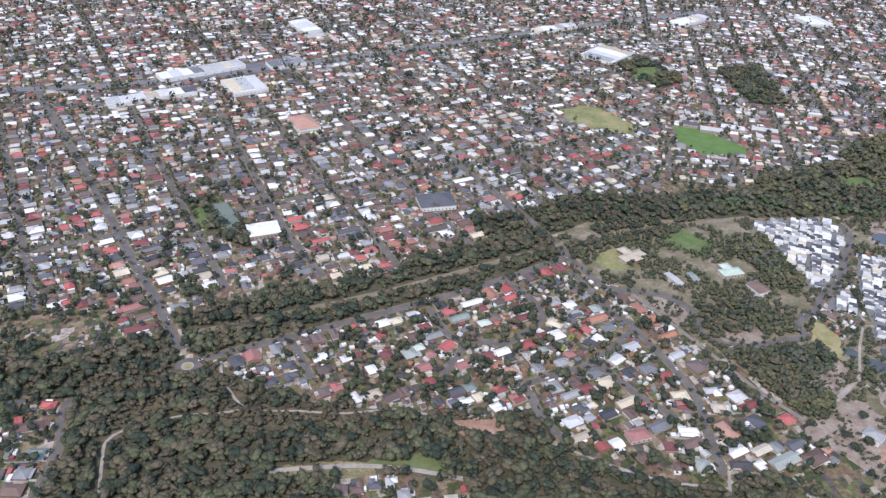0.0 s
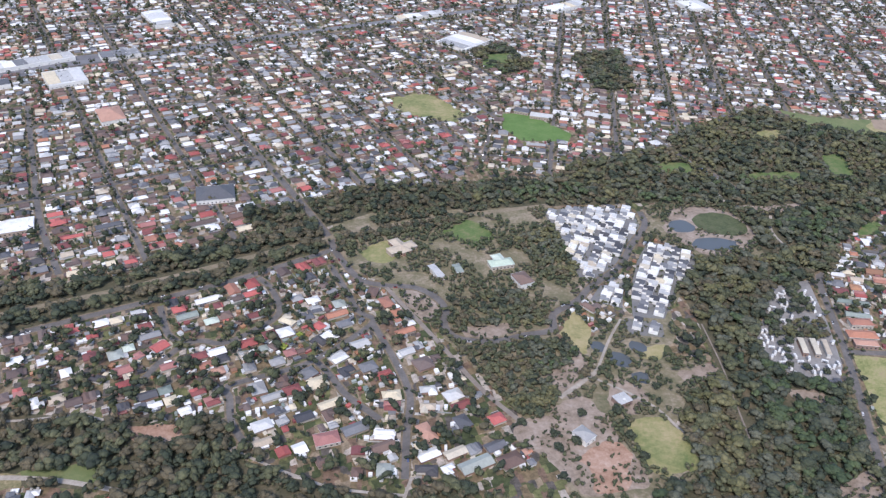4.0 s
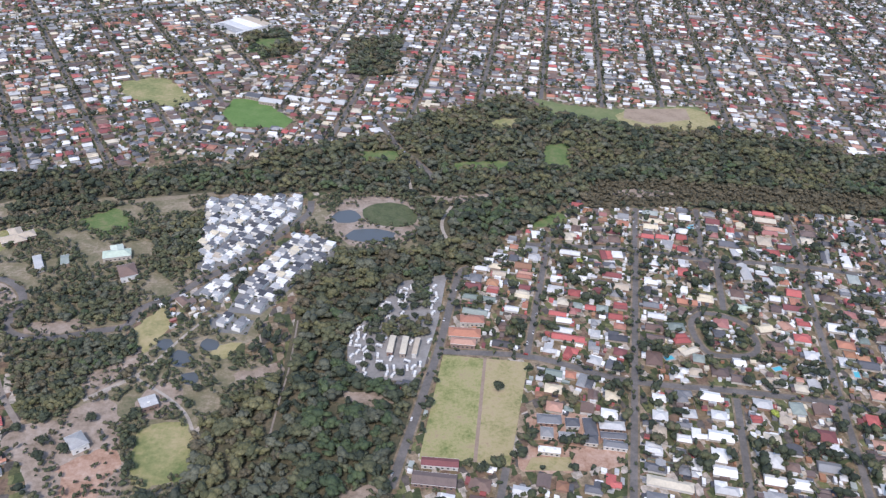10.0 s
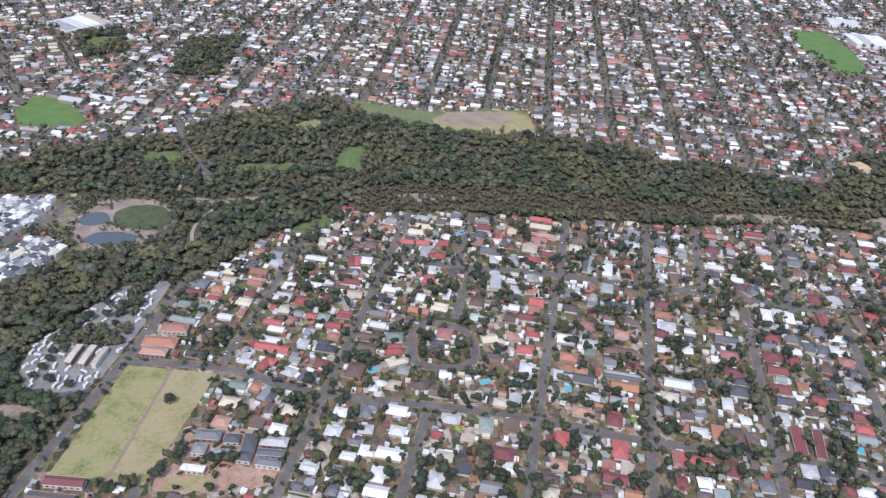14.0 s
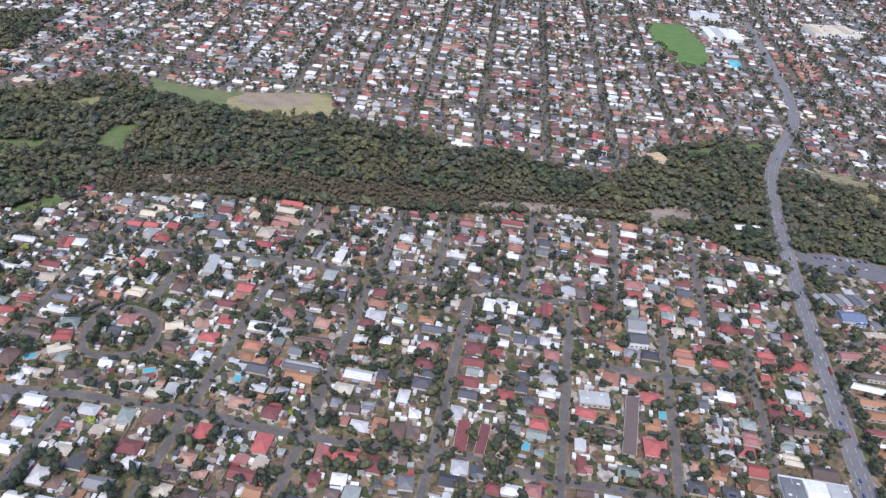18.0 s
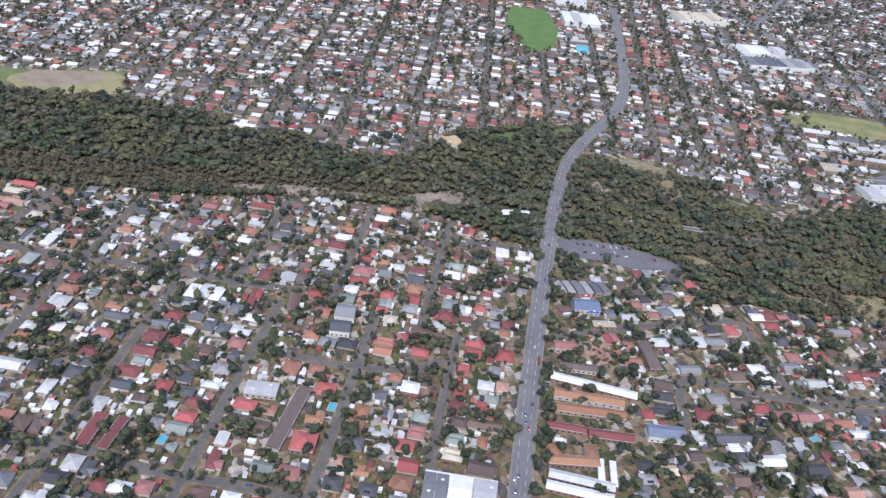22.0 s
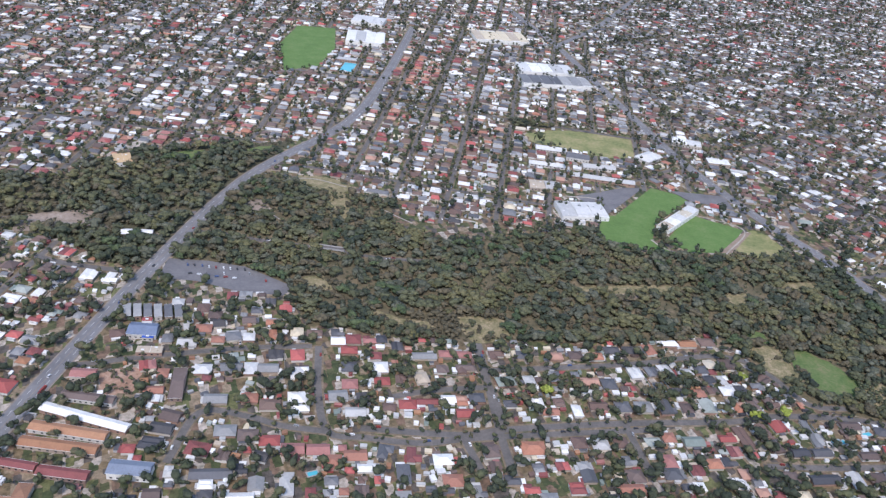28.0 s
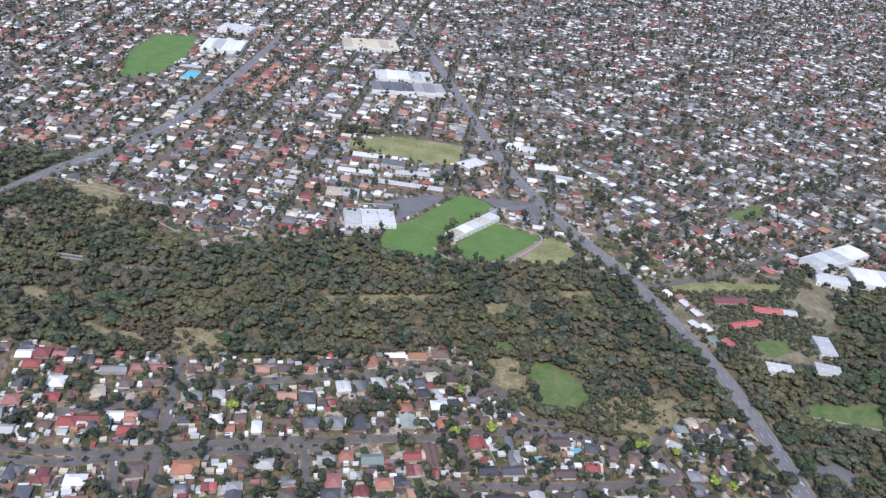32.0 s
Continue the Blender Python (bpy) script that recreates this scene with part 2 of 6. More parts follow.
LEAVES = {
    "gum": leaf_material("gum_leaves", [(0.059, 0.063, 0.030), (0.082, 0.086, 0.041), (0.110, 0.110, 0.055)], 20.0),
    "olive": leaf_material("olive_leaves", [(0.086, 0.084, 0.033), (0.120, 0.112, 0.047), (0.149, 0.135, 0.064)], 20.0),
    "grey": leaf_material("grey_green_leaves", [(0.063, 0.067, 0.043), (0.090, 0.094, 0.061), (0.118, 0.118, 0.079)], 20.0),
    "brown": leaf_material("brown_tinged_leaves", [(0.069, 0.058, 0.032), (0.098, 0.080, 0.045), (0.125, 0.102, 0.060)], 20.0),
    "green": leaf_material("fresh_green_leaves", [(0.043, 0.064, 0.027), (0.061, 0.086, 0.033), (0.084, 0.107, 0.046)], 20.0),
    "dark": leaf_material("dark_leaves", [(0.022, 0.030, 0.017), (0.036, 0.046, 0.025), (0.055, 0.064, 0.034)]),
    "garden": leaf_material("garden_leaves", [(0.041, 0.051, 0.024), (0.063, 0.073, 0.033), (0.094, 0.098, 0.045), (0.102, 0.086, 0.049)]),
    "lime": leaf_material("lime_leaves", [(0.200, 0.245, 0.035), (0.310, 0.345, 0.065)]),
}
BARK = plain_material("bark", (0.180, 0.145, 0.115), 0.9)
WHITE = plain_material("white_paint", (0.72, 0.70, 0.66), 0.5)
LINE = plain_material("line_paint", (0.62, 0.60, 0.56), 0.7)
GLASS = plain_material("dark_glass", (0.03, 0.035, 0.045), 0.12, 0.1)
RUBBER = plain_material("rubber", (0.03, 0.03, 0.03), 0.9)
CONCRETE = plain_material("concrete", (0.36, 0.345, 0.33), 0.85)
BRICK = plain_material("chimney_brick", (0.30, 0.15, 0.11), 0.9)
PANEL = plain_material("solar_cell", (0.020, 0.026, 0.060), 0.18, 0.1)
POOL = plain_material("pool_water", (0.10, 0.46, 0.55), 0.08, 0.1)
CAR = varied_material("car_paint", [(0.72, 0.72, 0.72), (0.30, 0.31, 0.32), (0.05, 0.05, 0.055), (0.60, 0.60, 0.61), (0.28, 0.04, 0.03), (0.06, 0.10, 0.22)], False, 0.3, 0.05)


# ---- making meshes ----
def mesh_from(name, verts, faces, mats, index=None):
    me = bpy.data.meshes.new(name)
    me.from_pydata([tuple(map(float, v)) for v in verts], [], faces)
    for m in mats if isinstance(mats, (list, tuple)) else [mats]:
        me.materials.append(m)
    if index:
        me.polygons.foreach_set("material_index", index)
    me.update()
    return me


def put(name, me, at=None, parent=None, label=""):
    ob = new(name, me)
    if parent:
        ob.parent = parent
    if at is not None:
        ob.matrix_basis = at
    return tagged(ob, label) if label else ob


def part(name, geo, material, parent, label=""):
    return put(name, mesh_from(name, geo[0], geo[1], material), None, parent, label)


def join(*geos):
    v, f = [], []
    for gv, gf in geos:
        k = len(v)
        v += list(gv)
        f += [tuple(i + k for i in q) for q in gf]
    return v, f


def moved(geo, x=0, y=0, z=0, turn=0.0):
    c, s = math.cos(radians(turn)), math.sin(radians(turn))
    return [(x + c * p[0] - s * p[1], y + s * p[0] + c * p[1], z + p[2]) for p in geo[0]], geo[1]


def box(x0, y0, z0, x1, y1, z1):
    v = [(x0, y0, z0), (x1, y0, z0), (x1, y1, z0), (x0, y1, z0), (x0, y0, z1), (x1, y0, z1), (x1, y1, z1), (x0, y1, z1)]
    return v, [(0, 3, 2, 1), (4, 5, 6, 7), (0, 1, 5, 4), (1, 2, 6, 5), (2, 3, 7, 6), (3, 0, 4, 7)]


def hip(lx, ly, z, rise, ends=0.9, over=0.55, thick=0.22):
    """A hipped roof over lx by ly, with eaves and fascia; ends: how far the ridge ends step in (0 gives gables)."""
    a, b = lx / 2 + over, ly / 2 + over
    k = max(0.05, a - b * ends)
    v = [(-a, -b, z), (a, -b, z), (a, b, z), (-a, b, z), (-a, -b, z + thick), (a, -b, z + thick), (a, b, z + thick), (-a, b, z + thick), (-k, 0, z + thick + rise), (k, 0, z + thick + rise)]
    return v, [(0, 3, 2, 1), (0, 1, 5, 4), (1, 2, 6, 5), (2, 3, 7, 6), (3, 0, 4, 7), (4, 5, 9, 8), (5, 6, 9), (6, 7, 8, 9), (7, 4, 8)]


def inside(poly, x, y):
    """Which of the points x, y lie in the polygon."""
    hit = np.zeros(x.shape, bool)
    px, py = poly[-1]
    for qx, qy in poly:
        if qy != py:
            hit ^= ((qy > y) != (py > y)) & (x < (px - qx) * (y - qy) / (py - qy) + qx)
        px, py = qx, qy
    return hit


# ---- the plan: what lies where, in cells of 2 m ----
X0, Y0, X1, Y1, CELL = -1300.0, 250.0, 4900.0, 3400.0, 2.0
NX, NY = int((X1 - X0) / CELL), int((Y1 - Y0) / CELL)
PLAN = np.zeros((NX, NY), np.uint8)  # 0 gardens, 1 road, 2 wood, 3 park, 4 open, 5 built on, 6 estate, 7 grove, 8 rough ground, 9 scrub, 10 glades
OPEN_CODE = {"wood": 2, "bushland": 2, "park": 3, "estate": 6, "grove": 7, "sand": 8, "dirt": 8, "gardens": 0, "scrub": 9, "glade": 10}
AREAS = []
LINES = []


def cells(poly):
    xs, ys = [p[0] for p in poly], [p[1] for p in poly]
    i0, i1 = max(0, int((min(xs) - X0) / CELL)), min(NX, int((max(xs) - X0) / CELL) + 2)
    j0, j1 = max(0, int((min(ys) - Y0) / CELL)), min(NY, int((max(ys) - Y0) / CELL) + 2)
    gx, gy = np.meshgrid(X0 + (np.arange(i0, i1) + 0.5) * CELL, Y0 + (np.arange(j0, j1) + 0.5) * CELL, indexing="ij")
    return i0, i1, j0, j1, inside(poly, gx, gy)


def mark(poly, code, only=None):
    i0, i1, j0, j1, m = cells(poly)
    if m.size:
        sub = PLAN[i0:i1, j0:j1]
        if only is not None:
            m = m & (sub == only)
        sub[m] = code


def rounded(points, step=7.0):
    """The line through the points, smoothed, at even steps."""
    p = [Vector((x, y)) for x, y in points]
    q = [p[0] * 2 - p[1]] + p + [p[-1] * 2 - p[-2]]
    out = []
    for k in range(1, len(q) - 2):
        a, b, c, d = q[k - 1:k + 3]
        n = max(1, round((c - b).length / step))
        for i in range(n):
            t = i / n
            out.append(0.5 * ((2 * b) + (c - a) * t + (2 * a - 5 * b + 4 * c - d) * t * t + (3 * b - a - 3 * c + d) * t ** 3))
    return out + [p[-1]]


def ribbon(line, width, shift=0.0):
    """Left and right edges of a band along the line."""
    left, right = [], []
    for k, p in enumerate(line):
        d = (line[min(k + 1, len(line) - 1)] - line[max(k - 1, 0)]).normalized()
        s = Vector((-d.y, d.x))
        left.append(p + s * (shift + width / 2))
        right.append(p + s * (shift - width / 2))
    return left, right


def band(name, line, width, z, material, shift=0.0):
    left, right = ribbon(line, width, shift)
    v = [(p.x, p.y, z) for p in right] + [(p.x, p.y, z) for p in left]
    n = len(line)
    return put(name, mesh_from(name, v, [(k, k + 1, n + k + 1, n + k) for k in range(n - 1)], material))


def mark_line(line, width, code=1, only=None):
    left, right = ribbon(line, width)
    for k in range(len(line) - 1):
        mark([tuple(right[k]), tuple(right[k + 1]), tuple(left[k + 1]), tuple(left[k])], code, only)


def area(kind, poly):
    AREAS.append((kind, poly))
    mark(poly, OPEN_CODE.get(kind, 4))


def road(kind, width, points):
    LINES.append((kind, width, rounded(points)))


# roads and paths that can be traced
road("street", 8.8, [(-200, 676), (-222, 722), (-254, 786), (-282, 835), (-341, 949), (-413, 1086), (-494, 1234), (-594, 1415)])
road("street", 8.0, [(-182, 660), (-158, 668), (-98, 693), (21, 744), (128, 791), (235, 851)])
road("street", 8.0, [(236, 856), (229, 886), (185, 983), (136, 1086), (79, 1194), (23, 1308)])
road("street", 7.2, [(-63, 810), (-120, 928), (-174, 1072), (-257, 1299)])
road("avenue", 20, [(-689, 1371), (-640, 1386), (-460, 1415), (-276, 1487), (-72, 1576), (221, 1719), (494, 1840), (892, 2011)])
road("street", 8.0, [(234, 859), (265, 793), (293, 776), (328, 770), (351, 749), (359, 724), (355, 701), (366, 679), (401, 671), (435, 680), (466, 688), (473, 715), (504, 738), (524, 763), (570, 806), (594, 847), (627, 898), (631, 933)])
road("track", 5, [(297, 771), (341, 684), (380, 603), (413, 553)])
road("track", 1.6, [(627, 691), (623, 622), (617, 577), (610, 517)])
road("path", 2.8, [(543, 703), (521, 668), (500, 627), (492, 612), (519, 589), (540, 566), (552, 539)])
road("path", 5, [(453, 585), (478, 605), (496, 620)])
road("bus_track", 9, [(-198, 702), (-131, 725), (22, 783), (162, 848), (228, 876), (248, 888), (362, 922), (514, 953)])
road("path", 2.8, [(-156, 657), (-149, 631), (-122, 589), (-72, 583), (-30, 579), (18, 583), (50, 575)])
road("path", 2.8, [(-122, 589), (-139, 583), (-175, 580), (-199, 573), (-222, 565), (-238, 549), (-235, 523), (-227, 484)])
road("path", 2.8, [(161, 535), (188, 518), (215, 503), (251, 487), (304, 477)])
road("path", 2.8, [(311, 497), (301, 467)])
road("path", 5, [(-95, 509), (-52, 512), (-13, 513), (31, 507), (79, 494)])
road("street", 6.5, [(-286, 606), (-286, 579), (-277, 544), (-278, 505), (-279, 486)])
road("street", 7.2, [(-85, 683), (-71, 647), (-64, 629)])
road("street", 6.5, [(91, 678), (110, 685), (133, 680), (160, 699), (184, 729), (172, 773), (155, 796)])
road("street", 6.5, [(59, 746), (75, 700), (91, 678), (77, 653), (63, 618)])
road("street", 6.5, [(234, 820), (251, 772), (267, 728), (281, 707), (224, 650), (190, 633), (147, 616), (150, 600), (156, 568), (172, 538)])
road("street", 6.5, [(281, 707), (301, 649), (314, 596), (309, 549), (305, 494)])
road("street", 6.5, [(224, 650), (237, 632), (257, 597), (286, 565)])
road("street", 7.2, [(708, 475), (739, 573), (763, 651), (792, 761), (807, 782)])
road("street", 7.2, [(764, 638), (848, 626), (928, 590), (1025, 571), (1115, 550), (1204, 519), (1331, 493), (1369, 474), (1451, 450), (1514, 427)])
road("street", 7.2, [(878, 827), (1003, 812), (1063, 793), (1186, 772), (1244, 755), (1373, 726), (1378, 722), (1433, 705), (1488, 694)])
road("street", 6.5, [(1454, 607), (1493, 591), (1522, 583), (1573, 578), (1608, 589)])
road("street", 7.2, [(1635, 805), (1670, 788), (1738, 772)])
road("loop", 6, [(1036, 690), (1058, 683), (1072, 668), (1074, 642), (1062, 622), (1023, 623), (1015, 648), (1020, 676), (1036, 690)])
road("arterial", 15, [(1633, 413), (1639, 430), (1674, 542), (1712, 657), (1760, 796), (1813, 936), (1867, 1041), (1992, 1217), (2073, 1439), (2171, 1778)])
road("street", 6.5, [(1713, 620), (1771, 631), (1853, 642), (1916, 644)])
road("street", 6.5, [(1922, 644), (1919, 577), (1925, 528), (1953, 520), (2001, 511), (2056, 515), (2208, 518)])
road("street", 6.5, [(1801, 499), (1821, 555), (1860, 549), (1887, 537), (1925, 528)])
road("street", 6.5, [(2075, 640), (2073, 596), (2076, 555), (2070, 521)])
road("street", 7.2, [(2077, 646), (2073, 574), (2070, 519), (2070, 470)])
road("street", 7.2, [(1952, 531), (2036, 519), (2078, 524), (2186, 527), (2290, 525), (2341, 530), (2412, 523), (2469, 506)])
road("street", 6.5, [(1984, 570), (2022, 577), (2077, 580)])
road("street", 6.5, [(2081, 604), (2219, 610), (2305, 621), (2343, 615), (2365, 587), (2381, 545), (2416, 538)])
road("street", 6.5, [(2186, 527), (2186, 463)])
road("street", 6.5, [(2295, 469), (2374, 463), (2488, 464), (2487, 498), (2511, 530)])
road("street", 6.5, [(2036, 521), (2046, 471)])
road("arterial", 15, [(2598, 402), (2599, 437), (2604, 589), (2593, 687), (2572, 808), (2536, 924), (2503, 1106), (2490, 1349), (2476, 1709), (2439, 2013)])
road("street", 8.0, [(3054, 964), (2885, 889), (2725, 810), (2586, 769)])
road("street", 6.5, [(2385, 1028), (2480, 1083)])
road("avenue", 13, [(2476, 1709), (2644, 1909), (2886, 2268)])
road("street", 6.5, [(715, 1200), (720, 1178), (735, 1127), (745, 1086), (762, 1053), (779, 1016), (786, 989)])
road("path", 3.5, [(753, 1006), (755, 955)])
road("path", 4, [(802, 918), (789, 890), (785, 864), (790, 832)])
road("path", 2, [(1870, 919), (1880, 901), (1889, 889)])
road("path", 2, [(2656, 540), (2671, 534), (2705, 522), (2725, 515)])
road("path", 2, [(1890, 1004), (1930, 1006), (1972, 985)])
road("path", 1.8, [(2012, 925), (2030, 905), (2046, 890)])
road("street", 6.5, [(1796, 859), (1822, 856), (1860, 843), (1892, 835), (1920, 830)])
road("street", 5.5, [(1958, 819), (2000, 806), (2060, 800)])
road("street", 6.5, [(1790, 905), (1760, 900), (1725, 893), (1690, 897)])
road("track", 4, [(1540, 893), (1610, 880), (1690, 868), (1760, 850)])
# woods, parks and open ground
area("wood", [(-410, 653), (-302, 667), (-216, 704), (-201, 658), (-185, 636), (-153, 640), (-128, 613), (-90, 609), (-57, 593), (18, 581), (113, 566), (140, 569), (162, 528), (215, 500), (303, 476), (363, 485), (334, 399), (-364, 425)])
area("wood", [(-213, 734), (-118, 770), (16, 809), (37, 840), (146, 886), (231, 893), (235, 859), (128, 796), (21, 749), (-99, 700), (-159, 675), (-183, 668)])
area("park", [(225, 881), (276, 940), (502, 958), (521, 774), (470, 697), (483, 644), (505, 627), (539, 581), (550, 556), (556, 473), (552, 418), (443, 424), (438, 473), (436, 520), (400, 587), (361, 666), (291, 782), (256, 804)])
area("wood", [(625, 771), (671, 827), (753, 812), (813, 861), (855, 834), (804, 776), (765, 766), (712, 726), (682, 679), (672, 620), (688, 599), (732, 579), (730, 530), (704, 458), (678, 400), (495, 412), (506, 470), (556, 473), (555, 552), (578, 586), (617, 614), (624, 691)])
area("wood", [(125, 950), (187, 956), (260, 999), (368, 1014), (532, 1028), (576, 1071), (736, 1126), (758, 1177), (945, 1280), (968, 1221), (1061, 1167), (1139, 1135), (1228, 1145), (1396, 1084), (1293, 906), (1188, 923), (988, 934), (956, 927), (927, 899), (858, 847), (806, 823), (753, 812), (758, 903), (706, 954), (621, 956), (509, 950), (388, 945), (283, 940), (208, 894), (154, 877)])
area("park", [(620, 919), (663, 955), (763, 946), (759, 812), (670, 815), (625, 771), (596, 701), (586, 657), (543, 658), (617, 614), (555, 552), (539, 581), (505, 627), (492, 652), (543, 708), (596, 711), (667, 827), (627, 865)])
area("wood", [(930, 1198), (1012, 1187), (1091, 1166), (1184, 1137), (1238, 1123), (1300, 1092), (1389, 1055), (1479, 1045), (1548, 991), (1614, 979), (1649, 1032), (1709, 1074), (1794, 1101), (1908, 1131), (1870, 1059), (1828, 985), (1817, 936), (1757, 784), (1705, 792), (1670, 831), (1602, 861), (1489, 883), (1383, 877), (1306, 887), (1131, 904), (1006, 930)])
area("bushland", [(1800, 901), (1842, 1004), (1889, 1010), (1959, 976), (2029, 946), (2016, 878), (2071, 847), (2148, 852), (2280, 884), (2292, 833), (2363, 820), (2418, 821), (2296, 645), (2186, 647), (2061, 650), (1974, 662), (1926, 682), (1898, 739), (1843, 779), (1776, 796), (1790, 866)])
area("bushland", [(1822, 1015), (1860, 1018), (1923, 1005), (1965, 991), (1988, 930), (2041, 861), (2061, 842), (2233, 847), (2262, 883), (2280, 855), (2336, 816), (2432, 818), (2515, 834), (2567, 794), (2583, 666), (2604, 554), (2583, 537), (2527, 541), (2485, 505), (2390, 539), (2368, 555), (2356, 622), (2334, 660), (2243, 652), (2157, 644), (2114, 672), (2077, 677), (2074, 655), (1974, 683), (1913, 675)])
area("bushland", [(2618, 558), (2597, 626), (2694, 624), (2715, 604), (2829, 621), (2732, 417), (2615, 389), (2609, 444)])
area("bushland", [(2803, 709), (2925, 786), (3015, 759), (2883, 600), (2721, 613)])
area("wood", [(2255, 1227), (2345, 1226), (2257, 1260)])
area("wood", [(-260, 990), (-224, 1003), (-160, 928), (-156, 873), (-209, 906)])
area("wood", [(480, 1570), (552, 1606), (586, 1477), (528, 1446)])
area("wood", [(679, 1543), (778, 1580), (749, 1367), (682, 1366)])
area("lawn", [(1735, 1071), (1785, 1086), (1800, 1068), (1755, 1052)])
area("lawn", [(1842, 1098), (1880, 1112), (1876, 1088), (1848, 1080)])
area("park", [(2589, 775), (2642, 798), (2812, 798), (2818, 733), (2734, 603), (2640, 611), (2599, 693)])
# woods thicker than the park round them
area("grove", [(384, 657), (474, 670), (488, 620), (461, 591), (416, 559), (396, 595)])
area("grove", [(359, 739), (439, 756), (465, 697), (366, 687)])
area("grove", [(455, 869), (507, 894), (517, 785), (475, 786)])
area("grove", [(243, 844), (243, 900), (323, 939), (442, 944), (364, 897), (293, 880)])
area("gardens", [(-37, 497), (-3, 504), (79, 494), (80, 408), (-54, 413)])
area("gardens", [(-411, 609), (-321, 610), (-291, 600), (-279, 544), (-279, 499), (-272, 442), (-374, 446)])
# grass, bare earth and paving
area("meadow", [(968, 1279), (1019, 1249), (1105, 1230), (1231, 1241), (1232, 1150), (1135, 1147), (1071, 1167), (991, 1203)])
area("dry_grass", [(1085, 1190), (1112, 1222), (1229, 1232), (1230, 1152), (1135, 1150)])
area("fallow", [(1099, 1195), (1112, 1232), (1213, 1234), (1205, 1190), (1133, 1172)])
area("scrub", [(973, 946), (1006, 982), (1113, 972), (1261, 952), (1381, 930), (1500, 922), (1610, 905), (1600, 868), (1500, 880), (1359, 884), (1234, 895), (1129, 915), (1015, 909), (971, 909)])
area("sand", [(1010, 950), (1040, 960), (1095, 950), (1090, 941), (1030, 940)])
area("sand", [(1400, 905), (1470, 908), (1560, 890), (1557, 880), (1410, 890)])
area("lawn", [(815, 1039), (886, 1044), (906, 1027), (873, 1015), (813, 1019)])
area("lawn", [(955, 1094), (985, 1100), (987, 1071), (971, 1018), (942, 1018), (943, 1053)])
area("lawn", [(690, 1075), (740, 1075), (739, 1045), (692, 1045)])
area("pasture", [(879, 1165), (900, 1186), (935, 1191), (936, 1170), (903, 1153)])
area("lawn", [(892, 871), (930, 902), (938, 888), (923, 868), (898, 866)])
area("sand", [(766, 948), (805, 943), (856, 950), (846, 931), (803, 925), (768, 929)])
area("sand", [(666, 594), (680, 586), (705, 581), (717, 569), (695, 566), (677, 574)])
area("sand", [(648, 440), (654, 462), (677, 478), (699, 480), (694, 440)])
area("lawn", [(366, 887), (406, 917), (432, 876), (404, 856)])
area("pasture", [(267, 844), (290, 867), (333, 866), (305, 825), (278, 826)])
area("meadow", [(-18, 516), (47, 524), (66, 506), (-3, 511)])
area("dirt", [(60, 571), (113, 566), (126, 547), (79, 547)])
area("sand", [(647, 891), (677, 940), (734, 939), (761, 902), (759, 862), (729, 831), (683, 826), (659, 858)])
area("marsh", [(693, 911), (711, 926), (743, 923), (759, 889), (740, 869), (707, 876), (694, 890)])
area("water", [(691, 893), (689, 886), (684, 881), (677, 879), (669, 879), (663, 880), (659, 887), (656, 894), (660, 902), (664, 907), (671, 909), (678, 910), (684, 907), (688, 900)])
area("water", [(728, 849), (729, 842), (717, 836), (706, 836), (692, 836), (682, 839), (672, 844), (672, 850), (676, 856), (682, 863), (695, 865), (709, 865), (721, 860), (730, 855)])
area("water", [(537, 636), (533, 631), (530, 625), (522, 626), (517, 630), (514, 637), (516, 644), (520, 650), (527, 648), (533, 643)])
area("water", [(545, 609), (545, 605), (540, 600), (535, 602), (531, 606), (529, 610), (529, 615), (534, 617), (540, 618), (545, 614)])
area("water", [(557, 655), (555, 649), (551, 648), (545, 647), (541, 651), (539, 656), (540, 662), (544, 666), (550, 664), (555, 661)])
area("water", [(516, 657), (514, 651), (510, 649), (504, 650), (500, 656), (500, 663), (505, 667), (511, 666)])
area("dry_grass", [(472, 683), (497, 719), (504, 682), (492, 648), (483, 661)])
area("pasture", [(506, 535), (511, 554), (536, 556), (552, 533), (555, 496), (525, 486), (509, 498)])
area("sand", [(401, 537), (410, 558), (434, 562), (453, 581), (474, 584), (491, 559), (494, 523), (503, 510), (506, 475), (490, 472), (453, 468), (438, 491), (426, 509)])
area("dirt", [(449, 512), (483, 527), (500, 517), (492, 488), (483, 469), (460, 473), (462, 495)])
area("sand", [(451, 592), (461, 623), (485, 648), (491, 628), (472, 612), (467, 584)])
area("sand", [(498, 574), (503, 600), (519, 609), (534, 588), (526, 564), (510, 560)])
area("sand", [(317, 766), (342, 763), (351, 724), (337, 708), (324, 725), (314, 751)])
area("sand", [(369, 694), (420, 700), (428, 687), (386, 677)])
area("sand", [(500, 761), (533, 779), (528, 761), (505, 750)])
area("sand", [(445, 617), (473, 634), (487, 625), (467, 593), (449, 594)])
area("sand", [(573, 614), (613, 624), (619, 612), (581, 601)])
area("dry_grass", [(554, 654), (575, 658), (566, 637), (549, 636)])
area("gravel", [(675, 662), (733, 756), (781, 768), (764, 685), (745, 617), (732, 597), (689, 603), (675, 628)])
area("clay", [(799, 627), (806, 626), (780, 498), (773, 499)])
area("field", [(764, 634), (801, 626), (775, 499), (732, 504)])
area("field_dry", [(804, 626), (842, 619), (804, 493), (778, 498)])
area("dirt", [(827, 522), (833, 551), (884, 543), (880, 511)])
area("dirt", [(822, 518), (901, 503), (897, 488), (862, 485), (813, 490)])
area("field_dry", [(823, 501), (855, 500), (853, 485), (815, 488)])
